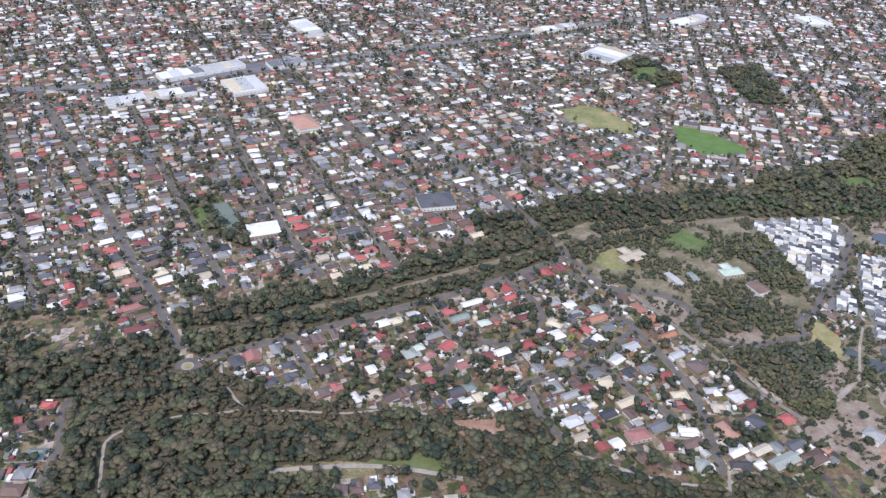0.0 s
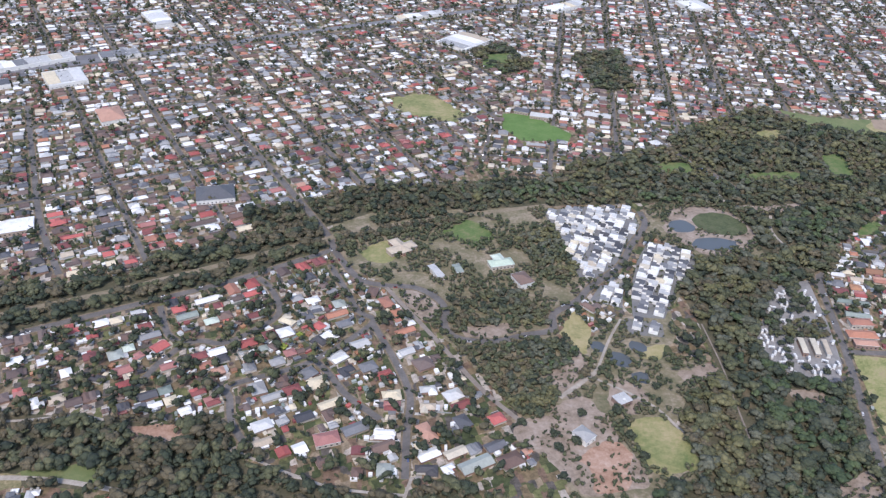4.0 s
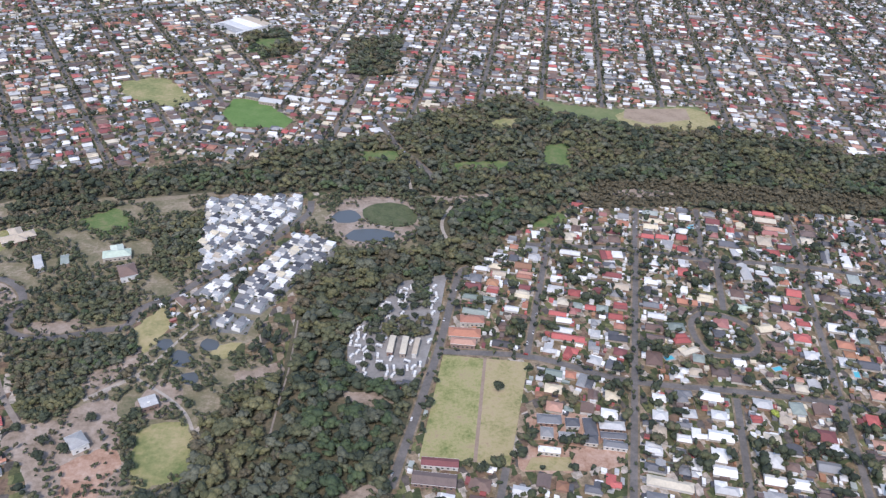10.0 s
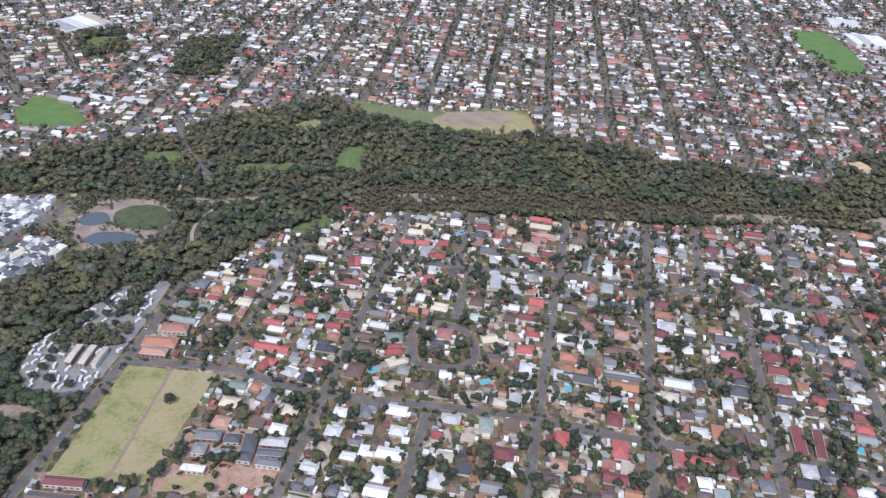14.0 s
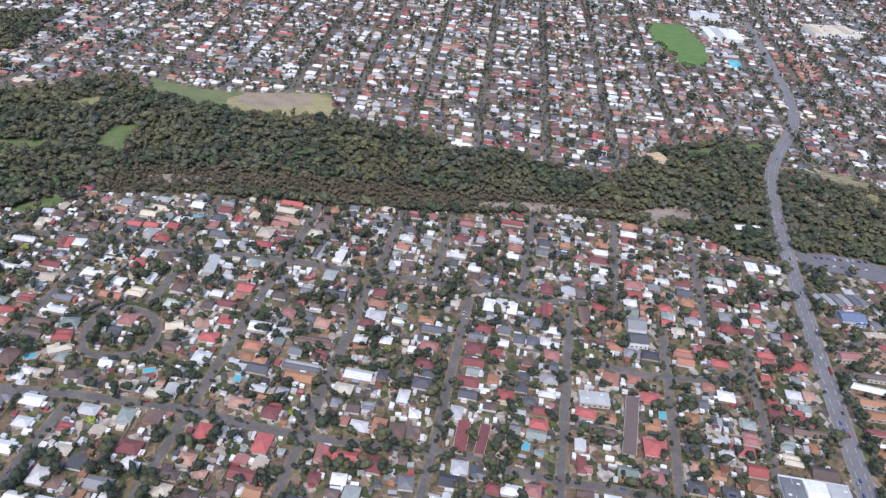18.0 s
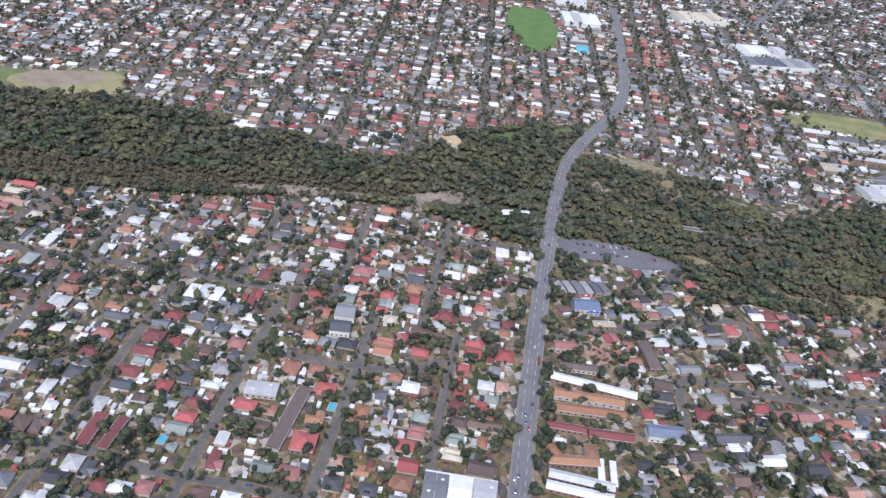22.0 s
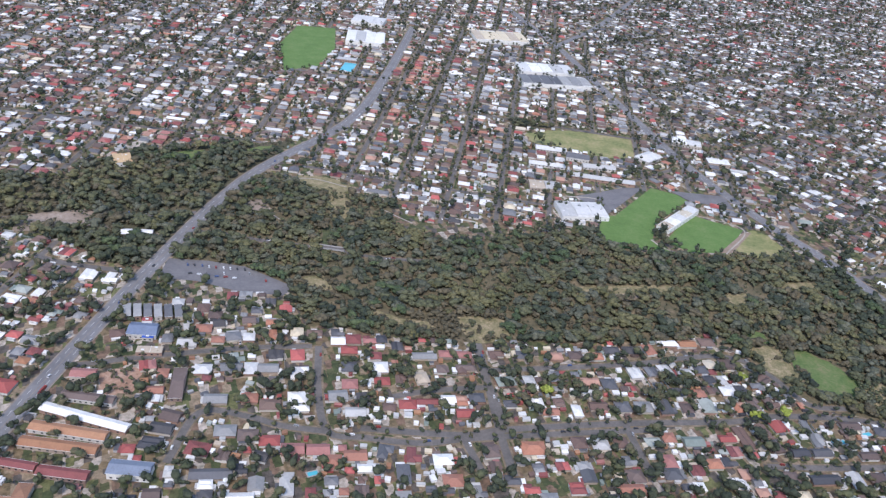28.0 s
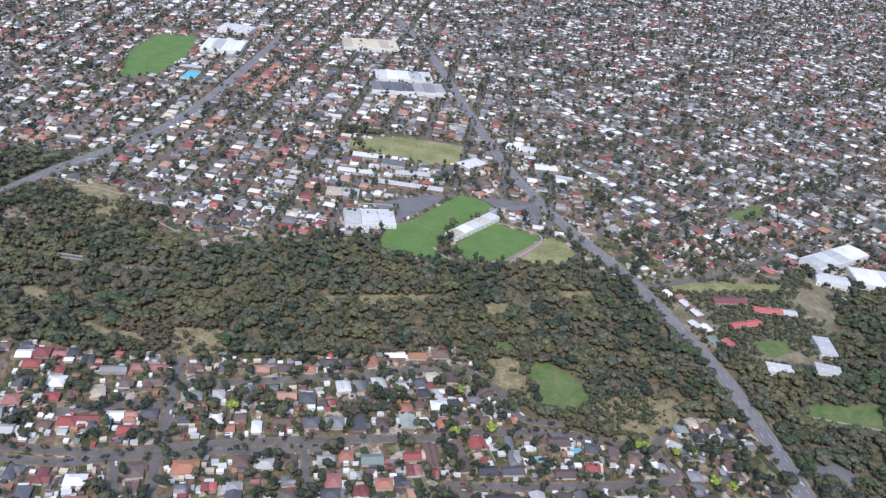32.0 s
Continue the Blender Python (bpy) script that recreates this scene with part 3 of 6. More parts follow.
area("sand", [(1609, 893), (1693, 907), (1677, 868), (1607, 854)])
area("asphalt", [(1770, 800), (1811, 796), (1850, 785), (1902, 745), (1889, 729), (1842, 738), (1803, 756), (1764, 762)])
area("dirt", [(1738, 611), (1766, 614), (1760, 583), (1736, 584)])
area("pasture", [(1932, 991), (1977, 985), (1969, 968), (1921, 974)])
area("glade", [(2071, 687), (2113, 686), (2111, 672), (2078, 668)])
area("sand", [(2239, 749), (2288, 749), (2279, 727), (2249, 727)])
area("glade", [(2465, 745), (2479, 763), (2533, 757), (2505, 739)])
area("glade", [(2365, 635), (2399, 630), (2398, 589), (2399, 556), (2372, 582), (2363, 608)])
area("lawn", [(2407, 634), (2433, 622), (2451, 592), (2454, 564), (2416, 547), (2400, 564), (2400, 598)])
area("glade", [(2463, 572), (2521, 575), (2511, 543), (2464, 541)])
area("glade", [(2458, 566), (2530, 572), (2528, 541), (2491, 507), (2453, 521), (2445, 544)])
area("pasture", [(2599, 782), (2769, 777), (2758, 758), (2624, 757)])
area("lawn", [(2669, 663), (2711, 659), (2693, 634), (2661, 637)])
area("lawn", [(2672, 556), (2754, 549), (2726, 509), (2688, 515), (2651, 532)])
area("lawn", [(2378, 666), (2397, 659), (2391, 642), (2374, 644)])
area("glade", [(2385, 736), (2418, 736), (2402, 705), (2381, 711)])
area("glade", [(2207, 748), (2266, 753), (2330, 751), (2331, 739), (2263, 733), (2211, 733)])
area("scrub", [(1905, 772), (1937, 771), (1951, 734), (1990, 701), (2034, 685), (2071, 695), (2115, 689), (2112, 654), (2072, 646), (2035, 662), (1987, 679), (1951, 716), (1910, 747)])
area("glade", [(1908, 765), (1932, 768), (1940, 742), (1922, 738)])
area("glade", [(1965, 716), (1998, 694), (2034, 680), (2040, 664), (1995, 680)])
area("glade", [(2064, 692), (2114, 687), (2112, 656), (2074, 650)])
area("glade", [(1888, 1003), (1929, 1017), (1972, 997), (1981, 969), (1954, 951), (1922, 983)])
area("glade", [(1943, 995), (1966, 985), (1973, 927), (1964, 883), (1948, 911)])
area("scrub", [(-161, 590), (-126, 595), (-35, 582), (18, 581), (18, 569), (-29, 565), (-75, 561), (-96, 569), (-135, 556), (-153, 570)])
area("scrub", [(-247, 577), (-223, 591), (-196, 608), (-183, 598), (-196, 571), (-215, 559), (-236, 561)])
area("scrub", [(-174, 649), (-159, 655), (-133, 614), (-134, 601), (-158, 615)])
area("glade", [(-95, 511), (-33, 520), (-3, 514), (-3, 501), (-51, 498), (-91, 498)])
area("scrub", [(-294, 623), (-255, 635), (-204, 647), (-198, 632), (-250, 617)])
area("sand", [(1843, 921), (1849, 940), (1861, 944), (1874, 922), (1875, 901), (1859, 905)])
# the creek under the busway bridge, drawn as dark marsh in place of water
area("marsh", [(1927, 776), (1933, 776), (1940, 816), (1944, 855), (1946, 880), (1938, 880), (1935, 855), (1933, 820)])
area("park", [(2449, 572), (2501, 574), (2506, 538), (2457, 525), (2444, 540)])
area("sports", [(2277, 855), (2301, 922), (2323, 923), (2410, 1011), (2442, 992), (2450, 973), (2371, 902), (2349, 857), (2365, 830), (2292, 839)])
area("sports", [(2367, 858), (2435, 931), (2493, 890), (2435, 828), (2386, 831)])
area("pasture", [(2437, 825), (2506, 889), (2529, 841), (2504, 820)])
area("clay", [(2428, 829), (2489, 883), (2502, 884), (2446, 829)])
area("pasture", [(2271, 1198), (2344, 1218), (2449, 1189), (2428, 1125), (2382, 1112), (2327, 1143), (2277, 1160)])
area("asphalt", [(2437, 1004), (2515, 991), (2511, 948), (2454, 973)])
area("asphalt", [(2309, 922), (2398, 1011), (2366, 1009), (2285, 978)])
area("sports", [(1888, 1601), (1923, 1729), (2000, 1727), (1991, 1586), (1954, 1476), (1894, 1439)])
area("lawn", [(2794, 970), (2860, 1001), (2854, 973), (2803, 944)])
area("lawn", [(2662, 545), (2711, 549), (2731, 537), (2713, 524), (2670, 523)])
area("asphalt", [(2619, 470), (2648, 479), (2665, 454), (2635, 443)])
area("sports", [(499, 1262), (538, 1263), (595, 1180), (584, 1152), (512, 1157), (490, 1204)])
area("pasture", [(318, 1330), (382, 1345), (435, 1260), (412, 1229), (335, 1269)])
area("lawn", [(510, 1556), (563, 1559), (543, 1494), (498, 1492)])
area("asphalt", [(-376, 1476), (-262, 1534), (-211, 1552), (-196, 1506), (-292, 1456), (-365, 1425)])
area("court", [(-222, 984), (-201, 991), (-168, 925), (-187, 908)])
area("lawn", [(-244, 972), (-224, 975), (-207, 927), (-226, 925)])
# estates of pale roofs
area("estate", [(504, 936), (554, 949), (621, 941), (620, 885), (579, 817), (553, 773), (517, 780)])
area("estate", [(594, 817), (620, 859), (667, 827), (656, 792), (625, 760), (590, 701), (557, 707), (571, 762)])
area("estate", [(518, 738), (536, 766), (565, 771), (550, 722)])
area("estate", [(541, 694), (548, 705), (585, 692), (580, 670), (548, 676)])
road("path", 2.5, [(2348, 860), (2359, 836), (2390, 823)])
road("path", 2, [(2436, 934), (2494, 891), (2436, 826)])
road("path", 3, [(2270, 977), (2314, 969), (2302, 926)])
area("grove", [(749, 761), (762, 764), (753, 715), (755, 672), (752, 658), (692, 668), (696, 699), (709, 697), (716, 682), (734, 691)])

# ---- ground, areas and roads ----
ground = put("ground", mesh_from("ground", [(-9000, -9000, 0), (14000, -9000, 0), (14000, 14000, 0), (-9000, 14000, 0)], [(0, 1, 2, 3)], YARD))
tagged(ground, "suburban ground of dry lawns, garden plots and paving", "ground", kind="structure")
AREA_WORDS = dict(wood="leaf-littered brown woodland floor under the trees", park="dry parkland grass with bare patches", bushland="dry brown grass and leaf litter under scattered trees", glade="patchy straw and green grass between trees", scrub="brown scrubland with thin dry grass", pasture="patchy green and straw-coloured pasture",
                  lawn="mown green grass clearing", sports="bright green mown sports turf", dry_grass="straw-yellow dry grass", field="vacant field of yellow-green grass",
                  field_dry="vacant field of straw-coloured grass", dirt="bare reddish earth", fallow="dry pinkish-brown fallow grassland", clay="bare brown earth strip in grass", sand="pale sandy ground",
                  marsh="dark green reeds in the wetland, also standing in for creek water", gravel="grey gravel yard", asphalt="worn grey asphalt parking ground", court="grey-green tennis court surface",
                  estate="paved ground between close-set houses", water="still grey pond water", meadow="rough green meadow grass", gardens="garden plots beside the woods")
LEVEL = dict(wood=0.02, bushland=0.02, park=0.01, estate=0.04, marsh=0.07, water=0.09)
STACK = 0
for kind, poly in AREAS:
    if kind == "grove":
        continue
    STACK += 0.0005
    z = LEVEL.get(kind, 0.05) + STACK
    line = rounded(poly + [poly[0]], 12.0)[:-1] if kind in ("water", "marsh", "lawn", "pasture", "dry_grass", "sand", "dirt", "meadow", "park", "scrub", "glade") else [Vector(p) for p in poly]
    if kind in ("sand", "dirt", "lawn", "pasture", "dry_grass", "meadow", "park", "marsh", "scrub", "glade"):  # ragged edges
        line = [p + Vector((noise.noise(Vector((p[0] / 9, p[1] / 9, 1.7))), noise.noise(Vector((p[0] / 9, p[1] / 9, 6.3))))) * (2.0 if kind == "marsh" else 5.0)
                for p in rounded([tuple(q) for q in line] + [tuple(line[0])], 3.0)[:-1]]
    bm = bmesh.new()
    bm.faces.new([bm.verts.new((p[0], p[1], z)) for p in line])
    bmesh.ops.triangulate(bm, faces=bm.faces[:])
    bmesh.ops.recalc_face_normals(bm, faces=bm.faces[:])
    for f in bm.faces:
        if f.normal.z < 0:
            f.normal_flip()
    name = {"wood": "woodland_floor", "bushland": "woodland_floor", "park": "parkland", "water": "pond_water", "court": "tennis_court", "asphalt": "car_park", "estate": "estate_ground", "field": "vacant_field", "field_dry": "vacant_field"}.get(kind, kind)
    me = bpy.data.meshes.new(name)
    bm.to_mesh(me)
    bm.free()
    me.materials.append(GROUND[kind])
    tagged(put(name, me), AREA_WORDS[kind], "water" if kind == "water" else "ground", kind="structure")

# zones of streets: outline, street angle, where the streets lie across it, cross streets along it
ZONES = []


def zone(poly, turn, across, along=()):
    ZONES.append((poly, turn, across, along))


zone([(-60, 400), (-37, 497), (-3, 504), (79, 494), (90, 400)], 95, [], [])
zone([(-420, 430), (-411, 609), (-321, 610), (-291, 600), (-275, 500), (-268, 430)], 110, [-470], [])
POCKET = [(-190, 650), (228, 868), (305, 800), (560, 580), (580, 490), (300, 500), (-190, 600)]
zone(POCKET, 115, [], [])
zone([(1720, 250), (2680, 250), (2680, 740), (2010, 765), (1740, 710)], 88, [], [])
zone([(660, 250), (1680, 250), (1700, 610), (1400, 700), (791, 877), (700, 860)], 73, [622, 722, 812, 905, 1000, 1101, 1202, 1293, 1372], [])
zone([(791, 877), (1400, 700), (1700, 610), (1820, 930), (1200, 960), (700, 870)], 73, [535, 621, 721, 796, 907, 1002, 1060, 1152, 1247, 1337], [])
zone([(-1300, 560), (310, 875), (420, 1100), (600, 1500), (600, 3400), (-1300, 3400)], 114,
     [-630, -530, -430, -330, -230, -130, -30, 165, 363, 467, 660, 757, 855, 950, 1045, 1140, 1240, 1340], [700, 960, 1200, 1450, 1720, 1980, 2240, 2500])
zone([(420, 1100), (700, 900), (1900, 1000), (2040, 1270), (2130, 1550), (2280, 3400), (600, 3400), (600, 1500)], 77, [-200 + 97 * k for k in range(30)], [1180 + 330 * k for k in range(8)])
zone([(1840, 890), (2600, 890), (2560, 1780), (2530, 3400), (2280, 3400), (2130, 1550), (2040, 1270)], 73, [1391 + 67.5 * k for k in range(20)], [1560 + 300 * k for k in range(8)])
zone([(2690, 700), (2590, 1100), (2560, 1780), (2530, 3400), (4900, 3400), (4900, 700)], 118, [2300 + 92 * k for k in range(45)], [-1500 + 260 * k for k in range(24)])
zone([(2690, 250), (2690, 700), (4900, 700), (4900, 250)], 100, [2500 + 95 * k for k in range(12)], [])

for kind, width, line in LINES:
    wide = width + 3.5 if kind in ("street", "loop") else width + 2
    mark_line(line, wide, 1)
    mark_line(line, width + 9, 4, 2)
    mark_line(line, width + 6, 4, 3)


BLOCKED = [[(1005, 700), (1085, 690), (1070, 558), (1000, 572)]]  # house blocks that no street crosses


def clipped(poly, a, d, length):
    """Runs of the line from a along d that cross gardens of the zone."""
    n = int(length / 6)
    pts = [a + d * (6.0 * k) for k in range(n)]
    xs, ys = np.array([p.x for p in pts]), np.array([p.y for p in pts])
    ok = inside(poly, xs, ys)
    for block in BLOCKED:
        ok &= ~inside(block, xs, ys)
    i, j = ((xs - X0) / CELL).astype(int), ((ys - Y0) / CELL).astype(int)
    ok &= (i >= 0) & (j >= 0) & (i < NX) & (j < NY)
    ok[ok] &= PLAN[i[ok], j[ok]] <= 1
    runs, run = [], []
    for k in range(n):
        if ok[k]:
            run.append(pts[k])
        elif run:
            runs.append(run)
            run = []
    return [r for r in runs + [run] if len(r) > 9]


AUTO = []
for poly, turn, across, along in ZONES:
    d = Vector((math.cos(radians(turn)), math.sin(radians(turn))))
    s = Vector((d.y, -d.x))
    for c in across:
        AUTO += [("lane", 6.0, r) for r in clipped(poly, s * c - d * 2500, d, 8500)]
    for c in along:
        AUTO += [("lane", 6.0, r) for r in clipped(poly, d * c - s * 5500, s, 11000)]
for kind, width, line in AUTO:
    mark_line(line, 10.5, 1)
LINES += AUTO
ROAD_WORDS = dict(lane="grey asphalt back street under trees", street="grey asphalt suburban street", loop="asphalt street looping round a green", arterial="wide dark grey asphalt main road with lane lines", avenue="wide asphalt main road",
                  track="pale gravel lane beside gardens", path="pale gravel footpath through trees", bus_track="dry grassy busway corridor")
Z = 0.16
for k, (kind, width, line) in enumerate(LINES):
    Z += 0.0003
    name = {"street": "road", "lane": "road", "loop": "road", "arterial": "main_road", "avenue": "main_road", "track": "lane", "path": "footpath", "bus_track": "busway"}[kind]
    ob = band(name, [line[0], line[-1]] if kind == "lane" else line, width, Z + (0.08 if kind in ("arterial", "avenue") else 0), ROADS[kind])
    tagged(ob, ROAD_WORDS[kind], "path" if kind in ("path", "track") else "road", kind="structure")

verge_v, verge_f = [], []
for kind, width, line in LINES:
    if kind in ("street", "lane", "loop") and len(line) > 1:
        line = [line[0], line[-1]] if kind == "lane" else line
        left, right = ribbon(line, width + 3.6)
        k = len(verge_v)
        z = 0.122 + 0.0001 * (len(verge_f) % 300)
        verge_v += [(p.x, p.y, z) for p in right] + [(p.x, p.y, z) for p in left]
        n = len(line)
        verge_f += [(k + i, k + i + 1, k + n + i + 1, k + n + i) for i in range(n - 1)]
tagged(put("nature_strip", mesh_from("nature_strip", verge_v, verge_f, ROADS["verge"])), "dry grass and earth verges along the streets", "verge", kind="structure")

# ---- houses ----
rng = random.Random(7)
npr = np.random.RandomState(3)


def free(x, y, lx, ly, turn, margin=1.0, codes=(0,)):
    c, s = math.cos(radians(turn)), math.sin(radians(turn))
    u = np.linspace(-lx / 2 - margin, lx / 2 + margin, max(3, int(lx / 2)))
    v = np.linspace(-ly / 2 - margin, ly / 2 + margin, max(3, int(ly / 2)))
    uu, vv = np.meshgrid(u, v)
    i, j = ((x + c * uu - s * vv - X0) / CELL).astype(int), ((y + s * uu + c * vv - Y0) / CELL).astype(int)
    if i.min() < 0 or j.min() < 0 or i.max() >= NX or j.max() >= NY:
        return False
    return bool((PLAN[i, j] == codes[0]).all())


def rect(x, y, lx, ly, turn):
    c, s = math.cos(radians(turn)), math.sin(radians(turn))
    return [(x + c * u - s * v, y + s * u + c * v) for u, v in ((-lx / 2, -ly / 2), (lx / 2, -ly / 2), (lx / 2, ly / 2), (-lx / 2, ly / 2))]


TINTS = []


def seen(x, y):
    """Whether the walk ever shows this place."""
    return -0.37 * y - 150 < x < 2340 + 0.82 * y and 395 < y < max(2200, 2080 + 0.32 * (x - 1580))


def tint(codes, poly):
    TINTS.append((codes, poly))


def building(label, roof, style, x, y, turn, lx, ly, h):
    """A large building: walls with a plinth, a roof of its own kind, roof vents or a parapet."""
    mark(rect(x, y, lx + 3, ly + 3, turn), 5)
    ob = part("building", join(box(-lx / 2, -ly / 2, 0, lx / 2, ly / 2, h), box(-lx / 2 - 0.1, -ly / 2 - 0.1, 0, lx / 2 + 0.1, ly / 2 + 0.1, 0.4)), WALL if h < 5.5 else WHITE, None)
    ob.matrix_basis = pose(x, y, 0.02, 0, 0, turn)
    if style == "low" and lx > 42:  # long sheds and shop rows have several bays
        bays = max(2, round(lx / 20))
        wide = lx / bays
        for k in range(bays):
            code = roof if k % 3 or h > 7.5 else rng.choice(("g", "w", "c"))
            bay = moved(hip(wide - 0.3, ly * rng.uniform(0.82, 1.0), h + rng.uniform(-0.2, 0.5), min(1.6, ly * 0.06), 0.06, 0.1, 0.3), -lx / 2 + (k + 0.5) * wide)
            part("roof_bay", bay, ROOF[code], ob, ROOF_NAMES[code] + " roof bay")
        top = hip(lx, ly, h - 0.25, 0.05, 0.06, 0.1, 0.1)
    elif style == "low":
        top = hip(lx, ly, h, min(1.2, ly * 0.05), 0.06, 0.25, 0.3)
    elif style == "gable":
        top = hip(lx, ly, h, min(lx, ly) * 0.2, 0.06)
    else:
        top = hip(lx, ly, h, min(lx, ly) * 0.22)
    part("roof", top, ROOF[roof], ob, ROOF_NAMES[roof] + " roof")
    if style == "low":
        for k in range(int(min(7, lx / 9))):
            u = (k + 0.5) / max(1, int(min(7, lx / 9))) - 0.5
            vent = put("roof_vent", shared(("roof_vent",), box(-1.1, -0.8, 0, 1.1, 0.8, 0.9), CONCRETE), pose(u * lx, (0.22 if k % 2 else -0.2) * ly, h + 0.3), ob)
            put("vent_cap", shared(("vent_cap",), box(-1.3, -1.0, 0.9, 1.3, 1.0, 1.05), WHITE), None, vent)
        for k in range(int(min(6, lx / 12))):
            u = (k + 0.5) / max(1, int(min(6, lx / 12))) - 0.5
            put("roof_seam", shared(("roof_seam", round(ly)), box(-0.12, -ly / 2, 0, 0.12, ly / 2, 0.25), WHITE), pose((u + 0.04) * lx, 0, h + min(1.2, ly * 0.05) * 0.5 + 0.3), ob)
    else:
        for k in (-1, 1):
            put("gutter", shared(("gutter", round(lx)), box(-lx / 2 - 0.5, -0.12, 0, lx / 2 + 0.5, 0.12, 0.2), WHITE), pose(0, k * (ly / 2 + 0.62), h), ob)
    side = -1 if math.cos(radians(turn)) > 0 else 1  # windows on the long side towards the flight path
    count = int(min(9, lx / 4.5))
    for k in range(count):
        pane = put("window", shared(("window", "building"), box(-0.9, -0.05, 0, 0.9, 0.05, 1.3), GLASS), pose(((k + 0.5) / count - 0.5) * lx * 0.94, side * (ly / 2 + 0.02), 1.1), ob)
        if k % 3 == 0:
            put("window_sill", shared(("window_sill",), box(-1.05, -0.12, -0.12, 1.05, 0.12, 0), CONCRETE), None, pane)
    if len(label.split()) < 4:
        label += " with low metal roof" if style == "low" else " with pitched roof"
    return tagged(ob, label, "building")


def shared(key, geo, material):
    if key not in TEMPLATES:
        TEMPLATES[key] = mesh_from(key[0], geo[0], geo[1], material)
    return TEMPLATES[key]


TEMPLATES = {}


def wheel_geo():
    v = [(0.32 * math.cos(a * math.pi / 5), y, 0.32 * math.sin(a * math.pi / 5)) for y in (-0.1, 0.1) for a in range(10)]
    return v, [tuple(range(9, -1, -1)), tuple(range(10, 20))] + [(k, (k + 1) % 10, 10 + (k + 1) % 10, 10 + k) for k in range(10)]


def tapered(x0, y0, z0, x1, y1, z1, dx, dy):
    v, f = box(x0, y0, z0, x1, y1, z1)
    return v[:4] + [(x0 + dx, y0 + dy, z1), (x1 - dx, y0 + dy, z1), (x1 - dx, y1 - dy, z1), (x0 + dx, y1 - dy, z1)], f


def unit(x, y, turn, lx, ly, roof):
    return building("small unit in a row beside the road", roof, "gable", x, y, turn, lx, ly, 3.2)


def car(x, y, turn, name="car", length=4.5, high=0.95, label="parked or passing car in plain paint on asphalt", z=0.3):
    a = length / 2
    body = join(tapered(-a, -0.88, 0.3, a, 0.88, high, 0.15, 0.05), tapered(-a * 0.72, -0.78, high + 0.42, a * 0.5, 0.78, high + 0.5, 0.2, 0.06))
    ob = new(name, shared((name,), body, CAR))
    ob.matrix_basis = pose(x, y, z, 0, 0, turn)
    put("windows", shared(("windows", name), tapered(-a * 0.85, -0.8, high, a * 0.6, 0.8, high + 0.43, 0.5, 0.1), GLASS), None, ob, "dark glass windows")
    for u in (-0.62, 0.62):
        for w in (-0.82, 0.82):
            put("wheel", shared(("wheel",), wheel_geo(), RUBBER), pose(u * a, w, 0.32), ob)
    return tagged(ob, label, "car", "cars on the roads")


def van(x, y, turn):
    return car(x, y, turn, "bus", 11.0, 2.2, "white bus driving along the main road")


def caravan(x, y, turn):
    ob = new("caravan", shared(("caravan",), tapered(-3.4, -1.2, 0.5, 3.4, 1.2, 2.7, 0.35, 0.12), WHITE))
    ob.matrix_basis = pose(x, y, 0.1, 0, 0, turn)
    put("window", shared(("window", "caravan"), box(-1.4, -1.23, 1.5, 1.0, -1.16, 2.1), GLASS), None, ob)
    put("awning", shared(("awning",), tapered(-2.4, 1.15, 2.25, 2.4, 3.0, 2.36, 0, 0), ROOF["g"]), None, ob)
    put("roof_hatch", shared(("roof_hatch",), box(-0.5, -0.4, 2.68, 0.5, 0.4, 2.85), CONCRETE), None, ob)
    for w in (-1.05, 1.05):
        put("wheel", shared(("wheel",), wheel_geo(), RUBBER), pose(0.4, w, 0.32), ob)
    return tagged(ob, "white touring caravan with grey awning on gravel", "caravan", "caravans in the caravan park")


def pool(x, y, turn, lx, ly):
    mark(rect(x, y, lx + 2, ly + 2, turn), 5)
    ob = part("swimming_pool", join(box(-lx / 2 - 1, -ly / 2 - 1, 0, lx / 2 + 1, -ly / 2, 0.2), box(-lx / 2 - 1, ly / 2, 0, lx / 2 + 1, ly / 2 + 1, 0.2),
                                    box(-lx / 2 - 1, -ly / 2, 0, -lx / 2, ly / 2, 0.2), box(lx / 2, -ly / 2, 0, lx / 2 + 1, ly / 2, 0.2)), CONCRETE, None)
    part("water", box(-lx / 2, -ly / 2, 0, lx / 2, ly / 2, 0.12), POOL, ob, "clear turquoise water")
    ob.matrix_basis = pose(x, y, 0.02, 0, 0, turn)
    return tagged(ob, "turquoise swimming pool with a concrete edge", "pool")


def big_pool(x, y, turn):
    return pool(x, y, turn, 50, 22)


def roundabout(x, y):
    ring = [(math.cos(a * math.pi / 14), math.sin(a * math.pi / 14)) for a in range(28)]

    def disc(r0, r1, z0, z1):
        v = [(r * c, r * s, z) for r, z in ((r0, z1), (r1, z1), (r1, z0)) for c, s in ring]
        return v, [(k, (k + 1) % 28, 28 + (k + 1) % 28, 28 + k)[::-1] for k in range(28)] + [(28 + k, 28 + (k + 1) % 28, 56 + (k + 1) % 28, 56 + k)[::-1] for k in range(28)]
    base = part("roundabout", disc(6.2, 12.5, 0, 0.0), ROADS["street"], None)
    base.matrix_basis = pose(x, y, 0.28)
    part("kerb_ring", disc(4.4, 6.2, 0, 0.2), ROADS["path"], base, "pale concrete kerb ring")
    part("island", disc(0.1, 4.4, 0, 0.3), GROUND["dry_grass"], base, "island of dry grass")
    mark(rect(x, y, 28, 28, 0), 1)
    return tagged(base, "asphalt roundabout with pale kerb and grassy island", "roundabout")


